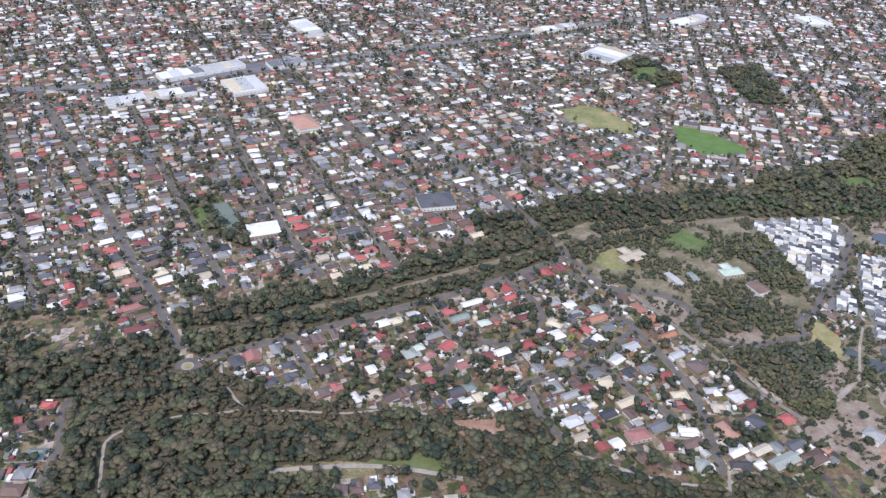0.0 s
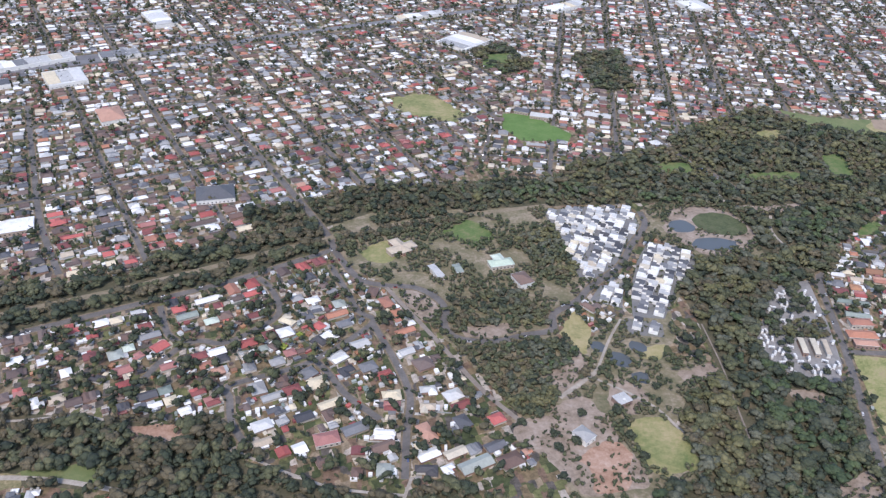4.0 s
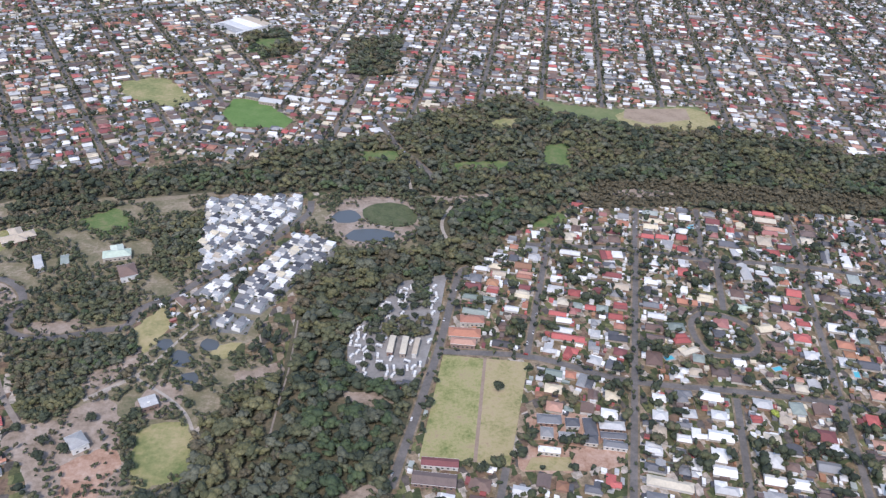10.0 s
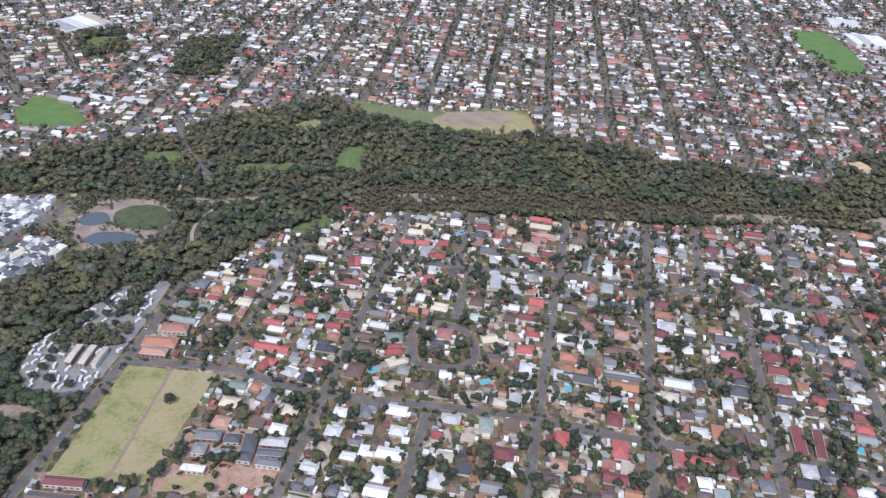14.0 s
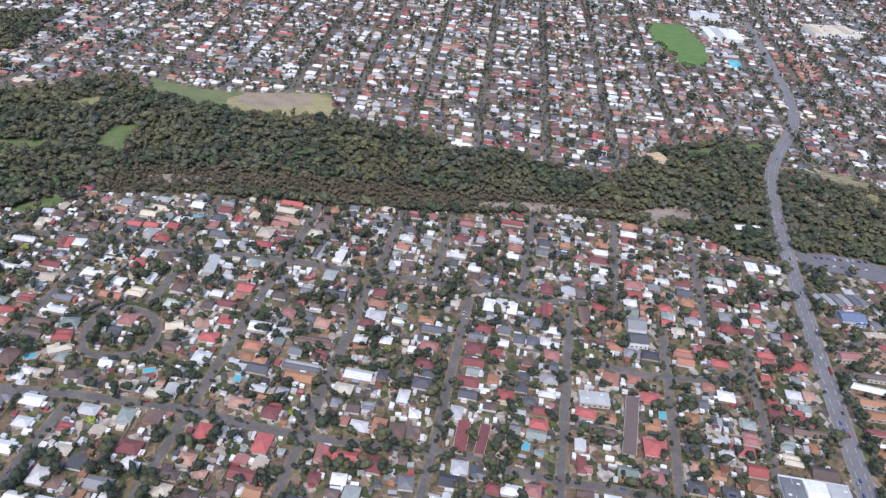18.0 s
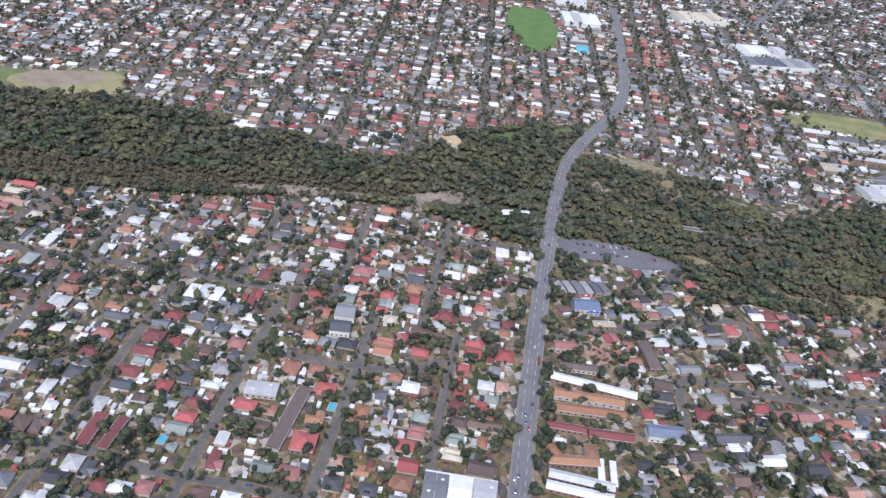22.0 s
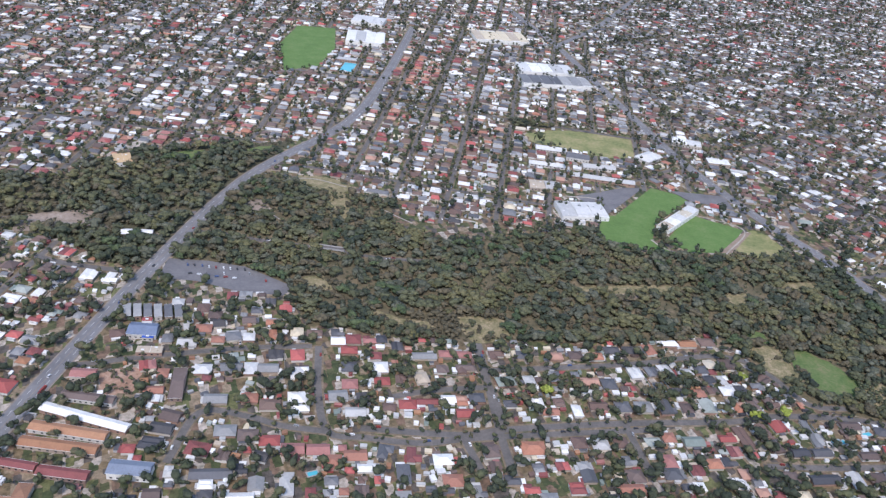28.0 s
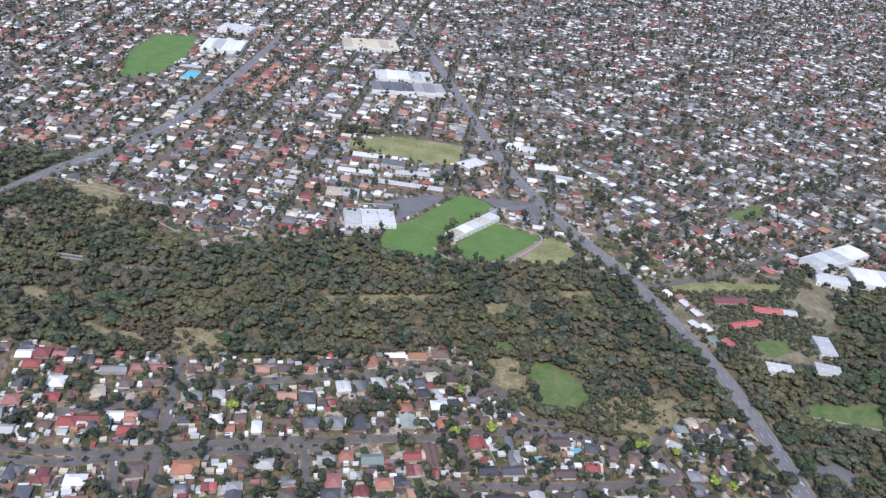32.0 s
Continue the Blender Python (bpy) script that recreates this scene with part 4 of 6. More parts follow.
def busway_bridge(x, y, turn, length):
    """A concrete deck over the creek, on piers, with parapets."""
    ob = part("bridge", box(-length / 2, -3.6, 1.1, length / 2, 3.6, 1.9), CONCRETE, None)
    ob.matrix_basis = pose(x, y, 0.05, 0, 0, turn)
    part("roadway", box(-length / 2, -3.0, 1.9, length / 2, 3.0, 1.98), ROADS["street"], ob, "grey asphalt roadway")
    for side in (-3.5, 3.5):
        part("parapet", box(-length / 2, side - 0.25, 1.9, length / 2, side + 0.25, 3.0), CONCRETE, ob)
    for u in (-0.42, -0.14, 0.14, 0.42):
        part("pier", box(u * length - 0.7, -3.0, 0, u * length + 0.7, 3.0, 1.1), CONCRETE, ob)
    mark(rect(x, y, length + 6, 12, turn), 5)
    return tagged(ob, "grey concrete busway bridge over the creek", "bridge")


LONE = []


def lime_tree(x, y, size):
    LONE.append((x, y, size, "lime"))


def round_tree(x, y, size):
    LONE.append((x, y, size, "dark"))


# roof colours that gather in one place
tint("rocccro", [(1169, 912), (1240, 908), (1203, 778), (1143, 778)])
tint("ggggk", [(828, 553), (911, 546), (905, 503), (826, 515)])
tint("wwwwwcwg", [(927, 584), (1024, 569), (1000, 451), (895, 456)])
tint("ooorro", [(2070, 1388), (2095, 1564), (2195, 1537), (2173, 1389)])
tint("gggk", [(2038, 1274), (2061, 1378), (2173, 1375), (2151, 1264)])
tint("rroobg", [(1666, 1102), (1727, 1170), (1882, 1189), (1832, 1100), (1632, 1089)])
tint("gggkg", [(1378, 742), (1435, 733), (1431, 631), (1400, 623), (1371, 675)])
tint("rrrorb", [(1618, 645), (1659, 653), (1641, 543), (1603, 544)])
tint("rwwwr", [(2602, 757), (2616, 666), (2659, 644), (2679, 709), (2653, 757)])
tint("wwggbbkr", [(1370, 1355), (1588, 1367), (1563, 1002), (1463, 994)])
tint("wwwgggbbkr", [(2984, 2369), (4394, 2825), (3144, 1090), (2575, 1051)])
tint("wwgb", [(799, 816), (853, 827), (855, 771), (809, 761)])
tint("bbbkkggwrb", [(2297, 508), (2410, 520), (2635, 525), (2638, 423), (2287, 446)])
tint("rrroorwgb", [(1895, 520), (1967, 524), (2063, 474), (2043, 457), (1906, 482)])
# large and single buildings
building("large white metal sports hall", "w", "low", 2276, 928, -1, 64, 42, 6)
building("white metal clubroom with stand along the pitch", "w", "low", 2407, 911, 40, 91, 18, 6)
building("long white school block", "w", "gable", 2294, 1133, -13, 47, 16, 3.5)
building("long white school block", "w", "gable", 2271, 1075, -13, 53, 13, 3.5)
building("long pale school block", "w", "gable", 2342, 1030, -15, 92, 13, 4)
building("pale school block among trees", "w", "gable", 2351, 1072, -7, 49, 14, 3.5)
building("white school chapel with hipped roof", "w", "hip", 2447, 1113, 34, 40, 26, 5)
building("white flat-roofed school workshop", "w", "low", 2247, 1003, -9, 44, 28, 4)
building("grey-roofed school block", "g", "gable", 2328, 1104, -17, 34, 19, 5)
building("long red-roofed units", "r", "gable", 2678, 736, -1, 41, 14, 4)
building("red-roofed units in a row", "r", "gable", 2716, 715, -10, 34, 12, 4)
building("white-roofed units in a row", "w", "gable", 2741, 710, -13, 16, 13, 4)
building("red-roofed units in a row", "r", "gable", 2674, 688, 10, 39, 10, 4)
building("white metal hall among trees", "w", "low", 2668, 605, -18, 27, 16, 6)
building("white metal hall among trees", "w", "low", 2744, 643, -14, 18, 34, 6)
building("white metal hall among trees", "w", "low", 2722, 602, -23, 26, 17, 6)
building("white warehouse with low roof", "w", "low", 2882, 837, 22, 105, 33, 8)
building("white warehouse with low roof", "w", "low", 2912, 781, -15, 73, 44, 8)
building("white warehouse with low roof", "w", "low", 2842, 781, -23, 41, 24, 7)
building("white two-storey school building", "w", "low", 2056, 1651, -8, 76, 79, 9)
building("pale pool pavilion", "w", "low", 2008, 1515, -6, 47, 17, 4)
building("white shopping centre with flat roof", "w", "low", 2395, 1522, -1, 108, 55, 8)
building("grey shopping centre with flat roof", "g", "low", 2394, 1450, 0, 135, 50, 8)
building("cream warehouse with low roof", "c", "low", 2351, 1729, 1, 116, 72, 8)
building("white warehouse with low roof", "w", "low", 2075, 1786, -17, 68, 54, 8)
building("white shop by the main road", "w", "low", 2541, 1180, -21, 48, 27, 5)
building("white shop by the main road", "w", "low", 2561, 1106, -9, 35, 21, 5)
for k in range(6):
    building("grey two-storey town house beside the car park", "g", "gable", 1744 + 9.4 * k, 697 - 0.3 * k, 8, 6.5, 20, 5)
building("large grey-blue roofed shop by the main road", "v", "gable", 1763, 666, -7, 26, 18, 5)
building("red sign-box tower of the shop", "r", "low", 1765, 677, -1, 9, 5, 8)
building("bright blue porch of the shop", "u", "low", 1768, 656, -7, 10, 5, 4)
building("workshop with olive-cream roof", "c", "low", 1772, 636, -4, 22, 9, 4)
building("long brown-roofed motel wing", "b", "gable", 1732, 573, -13, 43, 9, 4)
building("long white motel wing", "w", "gable", 1734, 549, -23, 75, 9, 4)
building("long brick-brown motel wing", "n", "gable", 1725, 534, -15, 60, 10, 4)
building("long brick-brown motel wing", "n", "gable", 1721, 518, -13, 59, 10, 4)
building("red-roofed shop row", "r", "gable", 1695, 500, -16, 31, 7, 4)
building("long red-roofed units", "r", "gable", 1730, 489, -13, 37, 9, 4)
building("grey-blue metal-roofed hall", "v", "gable", 1777, 489, -10, 31, 14, 6)
building("red-roofed unit with white front", "r", "gable", 1723, 603, -6, 20, 11, 5)
building("dark brown roofed units", "b", "gable", 1801, 589, -2, 11, 39, 4)
building("large metal shed with solar panels", "w", "low", 1595, 436, -15, 54, 30, 7)
building("long white showroom", "w", "gable", 1691, 444, -20, 50, 8, 4)
building("long white showroom", "w", "gable", 1686, 433, -20, 50, 8, 4)
building("white commercial shed beside the showrooms", "w", "low", 1709, 452, -15, 5, 26, 4)
building("white commercial shed beside the showrooms", "w", "low", 1718, 449, -15, 5, 26, 4)
building("terracotta-roofed restaurant beside the main road", "n", "hip", 1690, 463, -8, 40, 9, 5)
building("terracotta-roofed restaurant wing by a courtyard", "n", "hip", 1677, 475, -8, 10, 15, 5)
building("terracotta-roofed restaurant wing by a courtyard", "n", "hip", 1707, 471, -8, 10, 15, 5)
building("white hall with low metal roof", "w", "low", 1451, 552, -11, 26, 16, 4)
building("long brown-roofed units", "b", "gable", 1473, 519, -111, 69, 10, 4)
building("red-roofed hall", "r", "hip", 1484, 491, -14, 18, 19, 5)
building("long red-roofed units", "r", "gable", 1329, 511, -107, 33, 9, 4)
building("long red-roofed units", "r", "gable", 1345, 507, -110, 32, 7, 4)
building("grey two-storey town house", "g", "gable", 1524, 654, -12, 18, 19, 6)
building("grey two-storey town house", "g", "gable", 1518, 631, -11, 18, 16, 6)
building("cream-roofed caravan park hall", "c", "gable", 716, 645, -11, 5, 24, 5)
building("cream-roofed caravan park hall", "c", "gable", 728, 643, -11, 5, 25, 5)
building("cream-roofed caravan park hall", "c", "gable", 739, 641, -13, 4, 24, 5)
building("long red-roofed units", "r", "gable", 748, 496, -9, 29, 8, 4)
building("long brown-roofed units", "b", "gable", 742, 479, -11, 34, 12, 4)
building("brick units with orange-brown roofs", "o", "hip", 797, 681, -6, 23, 12, 5)
building("brick units with orange-brown roofs", "o", "hip", 787, 660, -8, 30, 13, 5)
building("brick units with orange-brown roofs", "o", "hip", 784, 646, -10, 23, 9, 5)
building("grey-roofed new house on red earth", "g", "hip", 845, 540, -8, 20, 10, 4)
building("grey-roofed new house on red earth", "g", "hip", 864, 535, -6, 11, 9, 4)
building("grey-roofed new house on red earth", "g", "hip", 878, 529, -6, 10, 20, 4)
building("grey-roofed new house on red earth", "g", "hip", 840, 525, -10, 10, 10, 4)
building("grey-roofed new house on red earth", "g", "hip", 856, 520, -8, 13, 7, 4)
building("grey-roofed new house on red earth", "g", "hip", 875, 515, -12, 11, 9, 4)
building("long grey-roofed house row", "g", "hip", 895, 518, -9, 21, 6, 4)
building("long grey-roofed house row", "g", "hip", 894, 508, -13, 19, 7, 4)
building("white-roofed house beside the new row", "w", "hip", 897, 530, -9, 21, 9, 4)
building("white portable units on bare earth", "w", "low", 838, 505, -12, 18, 6, 4)
building("cross-shaped pale hall, one wing", "c", "hip", 317, 847, 30, 35, 13, 5)
building("cross-shaped pale hall, other wing", "c", "hip", 315, 851, -60, 33, 12, 5)
building("pale green community hall, one wing", "p", "hip", 430, 810, 12, 28, 14, 5)
building("pale green community hall, other wing", "p", "hip", 429, 817, -71, 22, 12, 5)
building("white gabled barn in the park", "w", "gable", 354, 795, 23, 8, 27, 5)
building("pale green shed in the park", "e", "gable", 379, 801, 15, 8, 17, 4)
building("old brown stone homestead", "b", "hip", 449, 774, 21, 17, 23, 7)
building("pale blue-grey hipped house on bare earth", "g", "hip", 463, 532, 36, 13, 16, 6)
building("white flat-roofed visitor shelter", "w", "low", 509, 576, 24, 14, 13, 5)
building("very large white warehouse", "w", "low", 473, 1623, 46, 87, 76, 6)
building("grey school hall beside the oval", "g", "gable", 531, 1265, -25, 24, 16, 5)
building("white school hall beside the oval", "w", "gable", 559, 1243, -20, 36, 16, 5)
building("white school hall beside the oval", "w", "gable", 599, 1252, -20, 38, 16, 5)
building("white school hall beside the oval", "w", "gable", 651, 1243, -20, 42, 16, 5)
building("long white shopping strip", "w", "low", -320, 1488, 32, 158, 37, 7)
building("long white shopping strip", "w", "low", -380, 1357, 27, 147, 33, 7)
building("white supermarket by the avenue", "w", "low", -233, 1415, 27, 63, 72, 7)
building("grey shop by the avenue", "g", "low", -171, 1536, 26, 68, 38, 7)
building("cream warehouse rows", "c", "low", -113, 1738, -60, 141, 3, 7)
building("white warehouse", "w", "low", -147, 1760, -62, 105, 43, 7)
building("white warehouse", "w", "low", 731, 1877, 35, 118, 40, 7)
building("white warehouse", "w", "low", 1041, 1895, 14, 58, 68, 7)
building("white warehouse", "w", "low", 396, 1797, 27, 111, 27, 7)
building("orange-roofed church hall", "o", "hip", -116, 1249, 25, 36, 56, 7)
building("pale blue metal-roofed school", "g", "hip", 81, 988, 10, 48, 39, 6)
building("white shop hall", "w", "low", -142, 912, 17, 40, 32, 5)
building("bright red house with many gables", "r", "hip", 240, 540, 14, 21, 14, 4)
building("small tan office block", "t", "low", 1688, 1038, 15, 22, 28, 6)
building("white gabled bus station roof", "w", "gable", 1732, 849, -2, 33, 11, 4)
# cars on the main roads and in the car parks
car(1719, 655, 72)
car(1715, 648, 72)
car(1674, 530, 72)
car(1665, 518, 72)
car(1664, 502, 72)
car(1644, 453, 72)
car(1638, 438, 72)
car(1640, 450, 72)
car(1757, 784, 72)
car(1734, 716, 72)
car(2010, 1242, 72)
car(1951, 1157, 72)
car(1880, 1056, 72)
car(2589, 493, 105)
car(2592, 521, 105)
car(2602, 452, 105)
car(2593, 652, 105)
car(2583, 727, 105)
car(2559, 797, 105)
car(2530, 943, 105)
car(2507, 1069, 105)
car(2620, 449, 105)
car(1695, 605, 72)
car(1663, 509, 72)
car(1727, 685, 72)
car(1790, 866, 72)
car(1843, 984, 72)
van(1694, 586, 72)
car(1791, 787, 100)
car(1798, 786, 100)
car(1806, 785, 100)
car(1813, 783, 100)
car(1820, 782, 100)
car(1828, 781, 100)
car(1835, 780, 100)
car(1842, 779, 100)
car(1850, 778, 100)
car(1795, 770, 10)
car(1804, 768, 10)
car(1813, 766, 10)
car(1822, 764, 10)
car(1831, 763, 10)
car(1840, 761, 10)
car(1706, 902, 95)
car(1716, 900, 95)
car(1726, 897, 95)
car(1735, 895, 95)
car(1745, 892, 95)
car(1755, 890, 95)
car(1765, 887, 95)
car(1775, 885, 95)
car(1855, 770, 100)
car(1872, 756, 100)
car(1829, 770, 100)
# street corners with round trees of their own
lime_tree(2126, 569, 12)
lime_tree(2328, 582, 12)
lime_tree(2318, 527, 12)
lime_tree(2478, 499, 12)
lime_tree(2346, 531, 12)
lime_tree(2124, 570, 11)
lime_tree(2472, 502, 11)
lime_tree(2503, 492, 11)
lime_tree(2313, 529, 11)
lime_tree(2519, 493, 11)
lime_tree(2523, 457, 11)
lime_tree(2535, 450, 11)
lime_tree(930, 785, 9)
lime_tree(1277, 619, 9)
lime_tree(1196, 542, 9)
lime_tree(1045, 537, 9)
lime_tree(194, 668, 8)
lime_tree(208, 687, 8)
round_tree(467, 559, 11)
round_tree(437, 535, 11)
round_tree(411, 551, 11)
round_tree(438, 518, 11)
round_tree(501, 562, 11)
round_tree(504, 529, 11)
round_tree(509, 504, 11)
round_tree(546, 592, 11)
round_tree(503, 545, 11)
round_tree(455, 525, 11)
round_tree(429, 562, 11)
round_tree(419, 566, 11)
round_tree(808, 582, 12)
round_tree(444, 851, 14)
round_tree(111, 900, 14)
pool(2383, 494, 15, 8, 4)
pool(1911, 482, 15, 8, 4)
pool(2378, 495, 10, 9, 4)
pool(2415, 503, 10, 9, 4)
pool(1077, 600, 15, 9, 5)
pool(1087, 861, 15, 9, 5)
pool(978, 620, 15, 9, 5)
pool(1091, 865, 15, 9, 5)
pool(1150, 589, 73, 9, 5)
pool(1380, 502, 73, 9, 5)
pool(1507, 533, 73, 9, 5)
big_pool(2009, 1479, 74)
roundabout(-187, 650)
for k in range(11):
    car(741 + 4.2 * k - 0.12 * k * k, 1097 - 9.5 * k + 0.12 * k * k, 116 + 2.0 * (k % 3))
busway_bridge(1939, 825, -15, 40)
unit(2609, 752, 105, 13, 9, 'w')
unit(2621, 731, 105, 13, 9, 'w')
unit(2626, 712, 105, 13, 9, 'w')
unit(2613, 689, 105, 13, 9, 'w')
unit(2624, 682, 105, 13, 9, 'w')
unit(2620, 743, 105, 13, 9, 'r')
unit(2624, 722, 105, 13, 9, 'r')
unit(2636, 654, 105, 13, 9, 'r')
unit(2621, 659, 105, 13, 9, 'e')
round_tree(694, 629, 9)
round_tree(703, 682, 9)
round_tree(737, 677, 9)
round_tree(720, 686, 9)
round_tree(743, 708, 9)
round_tree(696, 652, 9)
round_tree(697, 640, 9)
round_tree(706, 655, 11)
round_tree(690, 618, 9)
round_tree(715, 700, 13)
round_tree(730, 705, 11)
round_tree(748, 745, 11)
round_tree(760, 752, 9)
round_tree(722, 664, 9)
round_tree(735, 660, 9)
round_tree(741, 690, 9)
round_tree(728, 722, 11)
round_tree(752, 722, 13)
round_tree(705, 612, 11)
round_tree(722, 606, 9)
HOUSES = []  # x, y, turn, length, depth, shape, roof code
SHEDS = []
DRIVES = []  # start, end, width


def palette(x, y):
    """Roof colours as they are mixed in each part of the suburb."""
    for codes, poly in TINTS:
        if inside(poly, np.array([x]), np.array([y]))[0]:
            return codes
    if x < 580 and y < 870:
        return "rrrrobbbbbgggwwcckke"
    if x < 640 and y > 1200:
        return "rroobbbbggggwwwwwwcc"
    if x < 640:
        return "rrrrobbbbbggggggwwwwck" if y > 900 else "rrrrobbbbbbgggggwwwwck"
    if x > 1740 and y < 780:
        return "rrrbbbbbggggwwwkkoec"
    if y < 930 and x > 1250:
        return "rrrrobbbbggggwwwwecnk"
    if y < 930:
        return "rrrrobbbbbggggwwwwecknc"
    if x < 2560:
        return "rrobbbbbggggggwwwwwwc"
    return "wwwggggbbbrkk"


def plan_code(x, y):
    return PLAN[int((x - X0) / CELL), int((y - Y0) / CELL)]


def try_house(x, y, turn, lx, ly, codes=(0,), roof=None, shape=None):
    if not seen(x, y) or not free(x, y, lx, ly, turn, 0.6, codes):
        return False
    mark(rect(x, y, lx, ly, turn), 5)
    HOUSES.append((x, y, turn, lx, ly, shape if shape is not None else rng.randrange(6), roof or rng.choice(palette(x, y))))
    c, s = math.cos(radians(turn)), math.sin(radians(turn))
    for k in range(rng.choice((1, 1, 2, 2, 3) if lx > 8 and y < 1000 else (0, 1))):  # lean-tos, carports and pergolas against the house
        a, b = rng.uniform(3.0, 7.5), rng.uniform(2.4, 4.6)
        side = rng.choice((-1, 1))
        if rng.random() < 0.5:
            u, v, w = side * (lx / 2 + b / 2 - 0.3), rng.uniform(-0.3, 0.3) * ly, 90
        else:
            u, v, w = rng.uniform(-0.3, 0.3) * lx, side * (ly / 2 + b / 2 - 0.3), 0
        px, py = x + c * u - s * v, y + s * u + c * v
        if plan_code(px, py) == 0:
            SHEDS.append((px, py, turn + w, a, b, rng.choice("wwwwwwggcbrk")))
    return True


def zone_turn(x, y):
    for poly, turn, _, _ in ZONES:
        if inside(poly, np.array([x]), np.array([y]))[0]:
            return turn
    return None


def home(x, y, roof, lx, ly):
    """A house whose roof stands out, at its own place, moved a little where a street is in the way."""
    lx, ly = lx * 1.12, ly * 1.12
    turn = ((zone_turn(x, y) or 75) + 270) % 180
    turn = turn if abs(turn) < 60 or turn > 120 else turn - 90
    for dx, dy in ((0, 0), (2, 0), (-2, 0), (0, 2), (0, -2), (4, 0), (-4, 0), (0, 4), (0, -4), (4, 4), (-4, -4)):
        if try_house(x + dx, y + dy, turn, lx, ly, (0,), roof, 0 if lx / ly < 1.5 else 2):
            return


home(1193, 893, "r", 22, 9)
home(1223, 888, "c", 20, 9)
home(1185, 872, "c", 22, 10)
home(1215, 867, "r", 26, 10)
home(1177, 842, "r", 16, 9)
home(1162, 823, "c", 14, 16)
home(1160, 799, "r", 16, 11)
home(1181, 810, "r", 13, 8)
home(1204, 815, "c", 16, 12)
home(1197, 786, "r", 20, 9)
home(1212, 838, "c", 14, 9)
home(7, 715, "w", 12, 10)
home(17, 719, "c", 10, 9)
home(38, 732, "w", 9, 6)
home(45, 723, "k", 12, 9)
home(52, 708, "r", 11, 8)
home(64, 692, "g", 18, 8)
home(25, 681, "r", 13, 7)
home(34, 663, "e", 12, 13)
home(40, 669, "p", 9, 9)
home(46, 640, "r", 15, 10)
home(55, 616, "r", 10, 14)
home(75, 659, "r", 10, 9)
home(85, 644, "r", 12, 8)
home(77, 604, "k", 14, 9)
home(87, 606, "e", 10, 9)
home(80, 736, "r", 11, 10)
home(91, 724, "e", 19, 8)
home(107, 752, "w", 22, 8)
home(129, 723, "b", 12, 11)
home(119, 714, "p", 12, 9)
home(158, 676, "r", 14, 10)
home(130, 664, "w", 14, 9)
home(114, 658, "r", 12, 9)
home(122, 644, "o", 10, 8)
home(135, 635, "o", 10, 9)
home(143, 616, "g", 18, 11)
home(174, 633, "r", 12, 9)
home(178, 689, "r", 11, 11)
home(193, 692, "w", 13, 13)
home(153, 762, "r", 16, 8)
home(155, 744, "r", 12, 10)
home(165, 724, "r", 18, 8)
home(201, 751, "g", 11, 9)
home(218, 747, "w", 12, 9)
home(244, 721, "o", 20, 8)
home(252, 704, "g", 13, 9)
home(257, 689, "r", 11, 7)
home(270, 724, "g", 14, 12)
home(268, 670, "w", 16, 10)
home(286, 689, "e", 14, 8)
home(296, 740, "o", 10, 16)
home(307, 721, "o", 9, 10)
home(314, 689, "o", 18, 7)
home(324, 702, "w", 8, 6)
home(329, 637, "b", 15, 15)
home(312, 656, "w", 13, 8)
home(354, 591, "w", 15, 12)
home(360, 577, "r", 16, 8)
home(359, 556, "g", 11, 14)
home(390, 558, "r", 12, 10)
home(365, 505, "e", 26, 11)
home(349, 519, "c", 17, 8)
home(380, 521, "g", 16, 9)
home(395, 508, "b", 18, 13)
home(328, 518, "w", 17, 9)
home(327, 543, "o", 10, 22)
home(292, 622, "r", 13, 10)
home(276, 635, "g", 14, 11)
home(213, 652, "r", 13, 7)
home(228, 659, "g", 16, 10)
home(231, 614, "c", 15, 13)
home(242, 585, "c", 20, 8)
home(254, 600, "c", 8, 13)
home(206, 605, "r", 14, 10)
home(193, 597, "g", 18, 7)
home(157, 589, "k", 18, 9)
home(163, 571, "g", 18, 10)
home(183, 560, "w", 15, 11)
home(185, 539, "c", 15, 7)
home(219, 569, "k", 14, 9)
home(260, 552, "g", 20, 10)
home(280, 559, "k", 16, 7)
home(300, 565, "b", 15, 9)
home(322, 559, "b", 20, 7)
home(288, 529, "b", 18, 9)
home(308, 531, "b", 8, 15)
home(259, 751, "b", 16, 7)
home(189, 642, "g", 12, 9)
home(812, 799, "c", 12, 8)
home(824, 791, "w", 11, 8)
home(835, 781, "c", 11, 8)
home(819, 775, "w", 12, 7)
home(837, 764, "c", 12, 7)
home(845, 799, "w", 11, 8)
home(827, 807, "c", 11, 7)
home(866, 779, "n", 16, 10)
home(885, 796, "w", 10, 8)
home(924, 804, "w", 20, 8)
home(919, 754, "w", 20, 8)
home(960, 758, "r", 18, 8)
home(865, 737, "r", 12, 7)
home(955, 723, "g", 11, 10)
home(895, 710, "c", 10, 9)
home(909, 703, "e", 8, 8)
home(919, 699, "r", 9, 7)
home(933, 697, "e", 10, 9)
home(885, 690, "r", 15, 6)
home(889, 679, "w", 13, 7)
home(885, 663, "w", 16, 7)
home(887, 651, "r", 28, 8)
home(840, 700, "w", 12, 7)
home(847, 686, "b", 13, 7)
home(846, 675, "o", 13, 8)
home(842, 653, "w", 11, 10)
home(821, 644, "k", 16, 8)
home(838, 640, "g", 10, 8)
home(809, 720, "e", 30, 7)
home(802, 696, "e", 22, 8)
home(862, 600, "e", 13, 8)
home(877, 597, "o", 8, 8)
home(888, 593, "w", 14, 9)
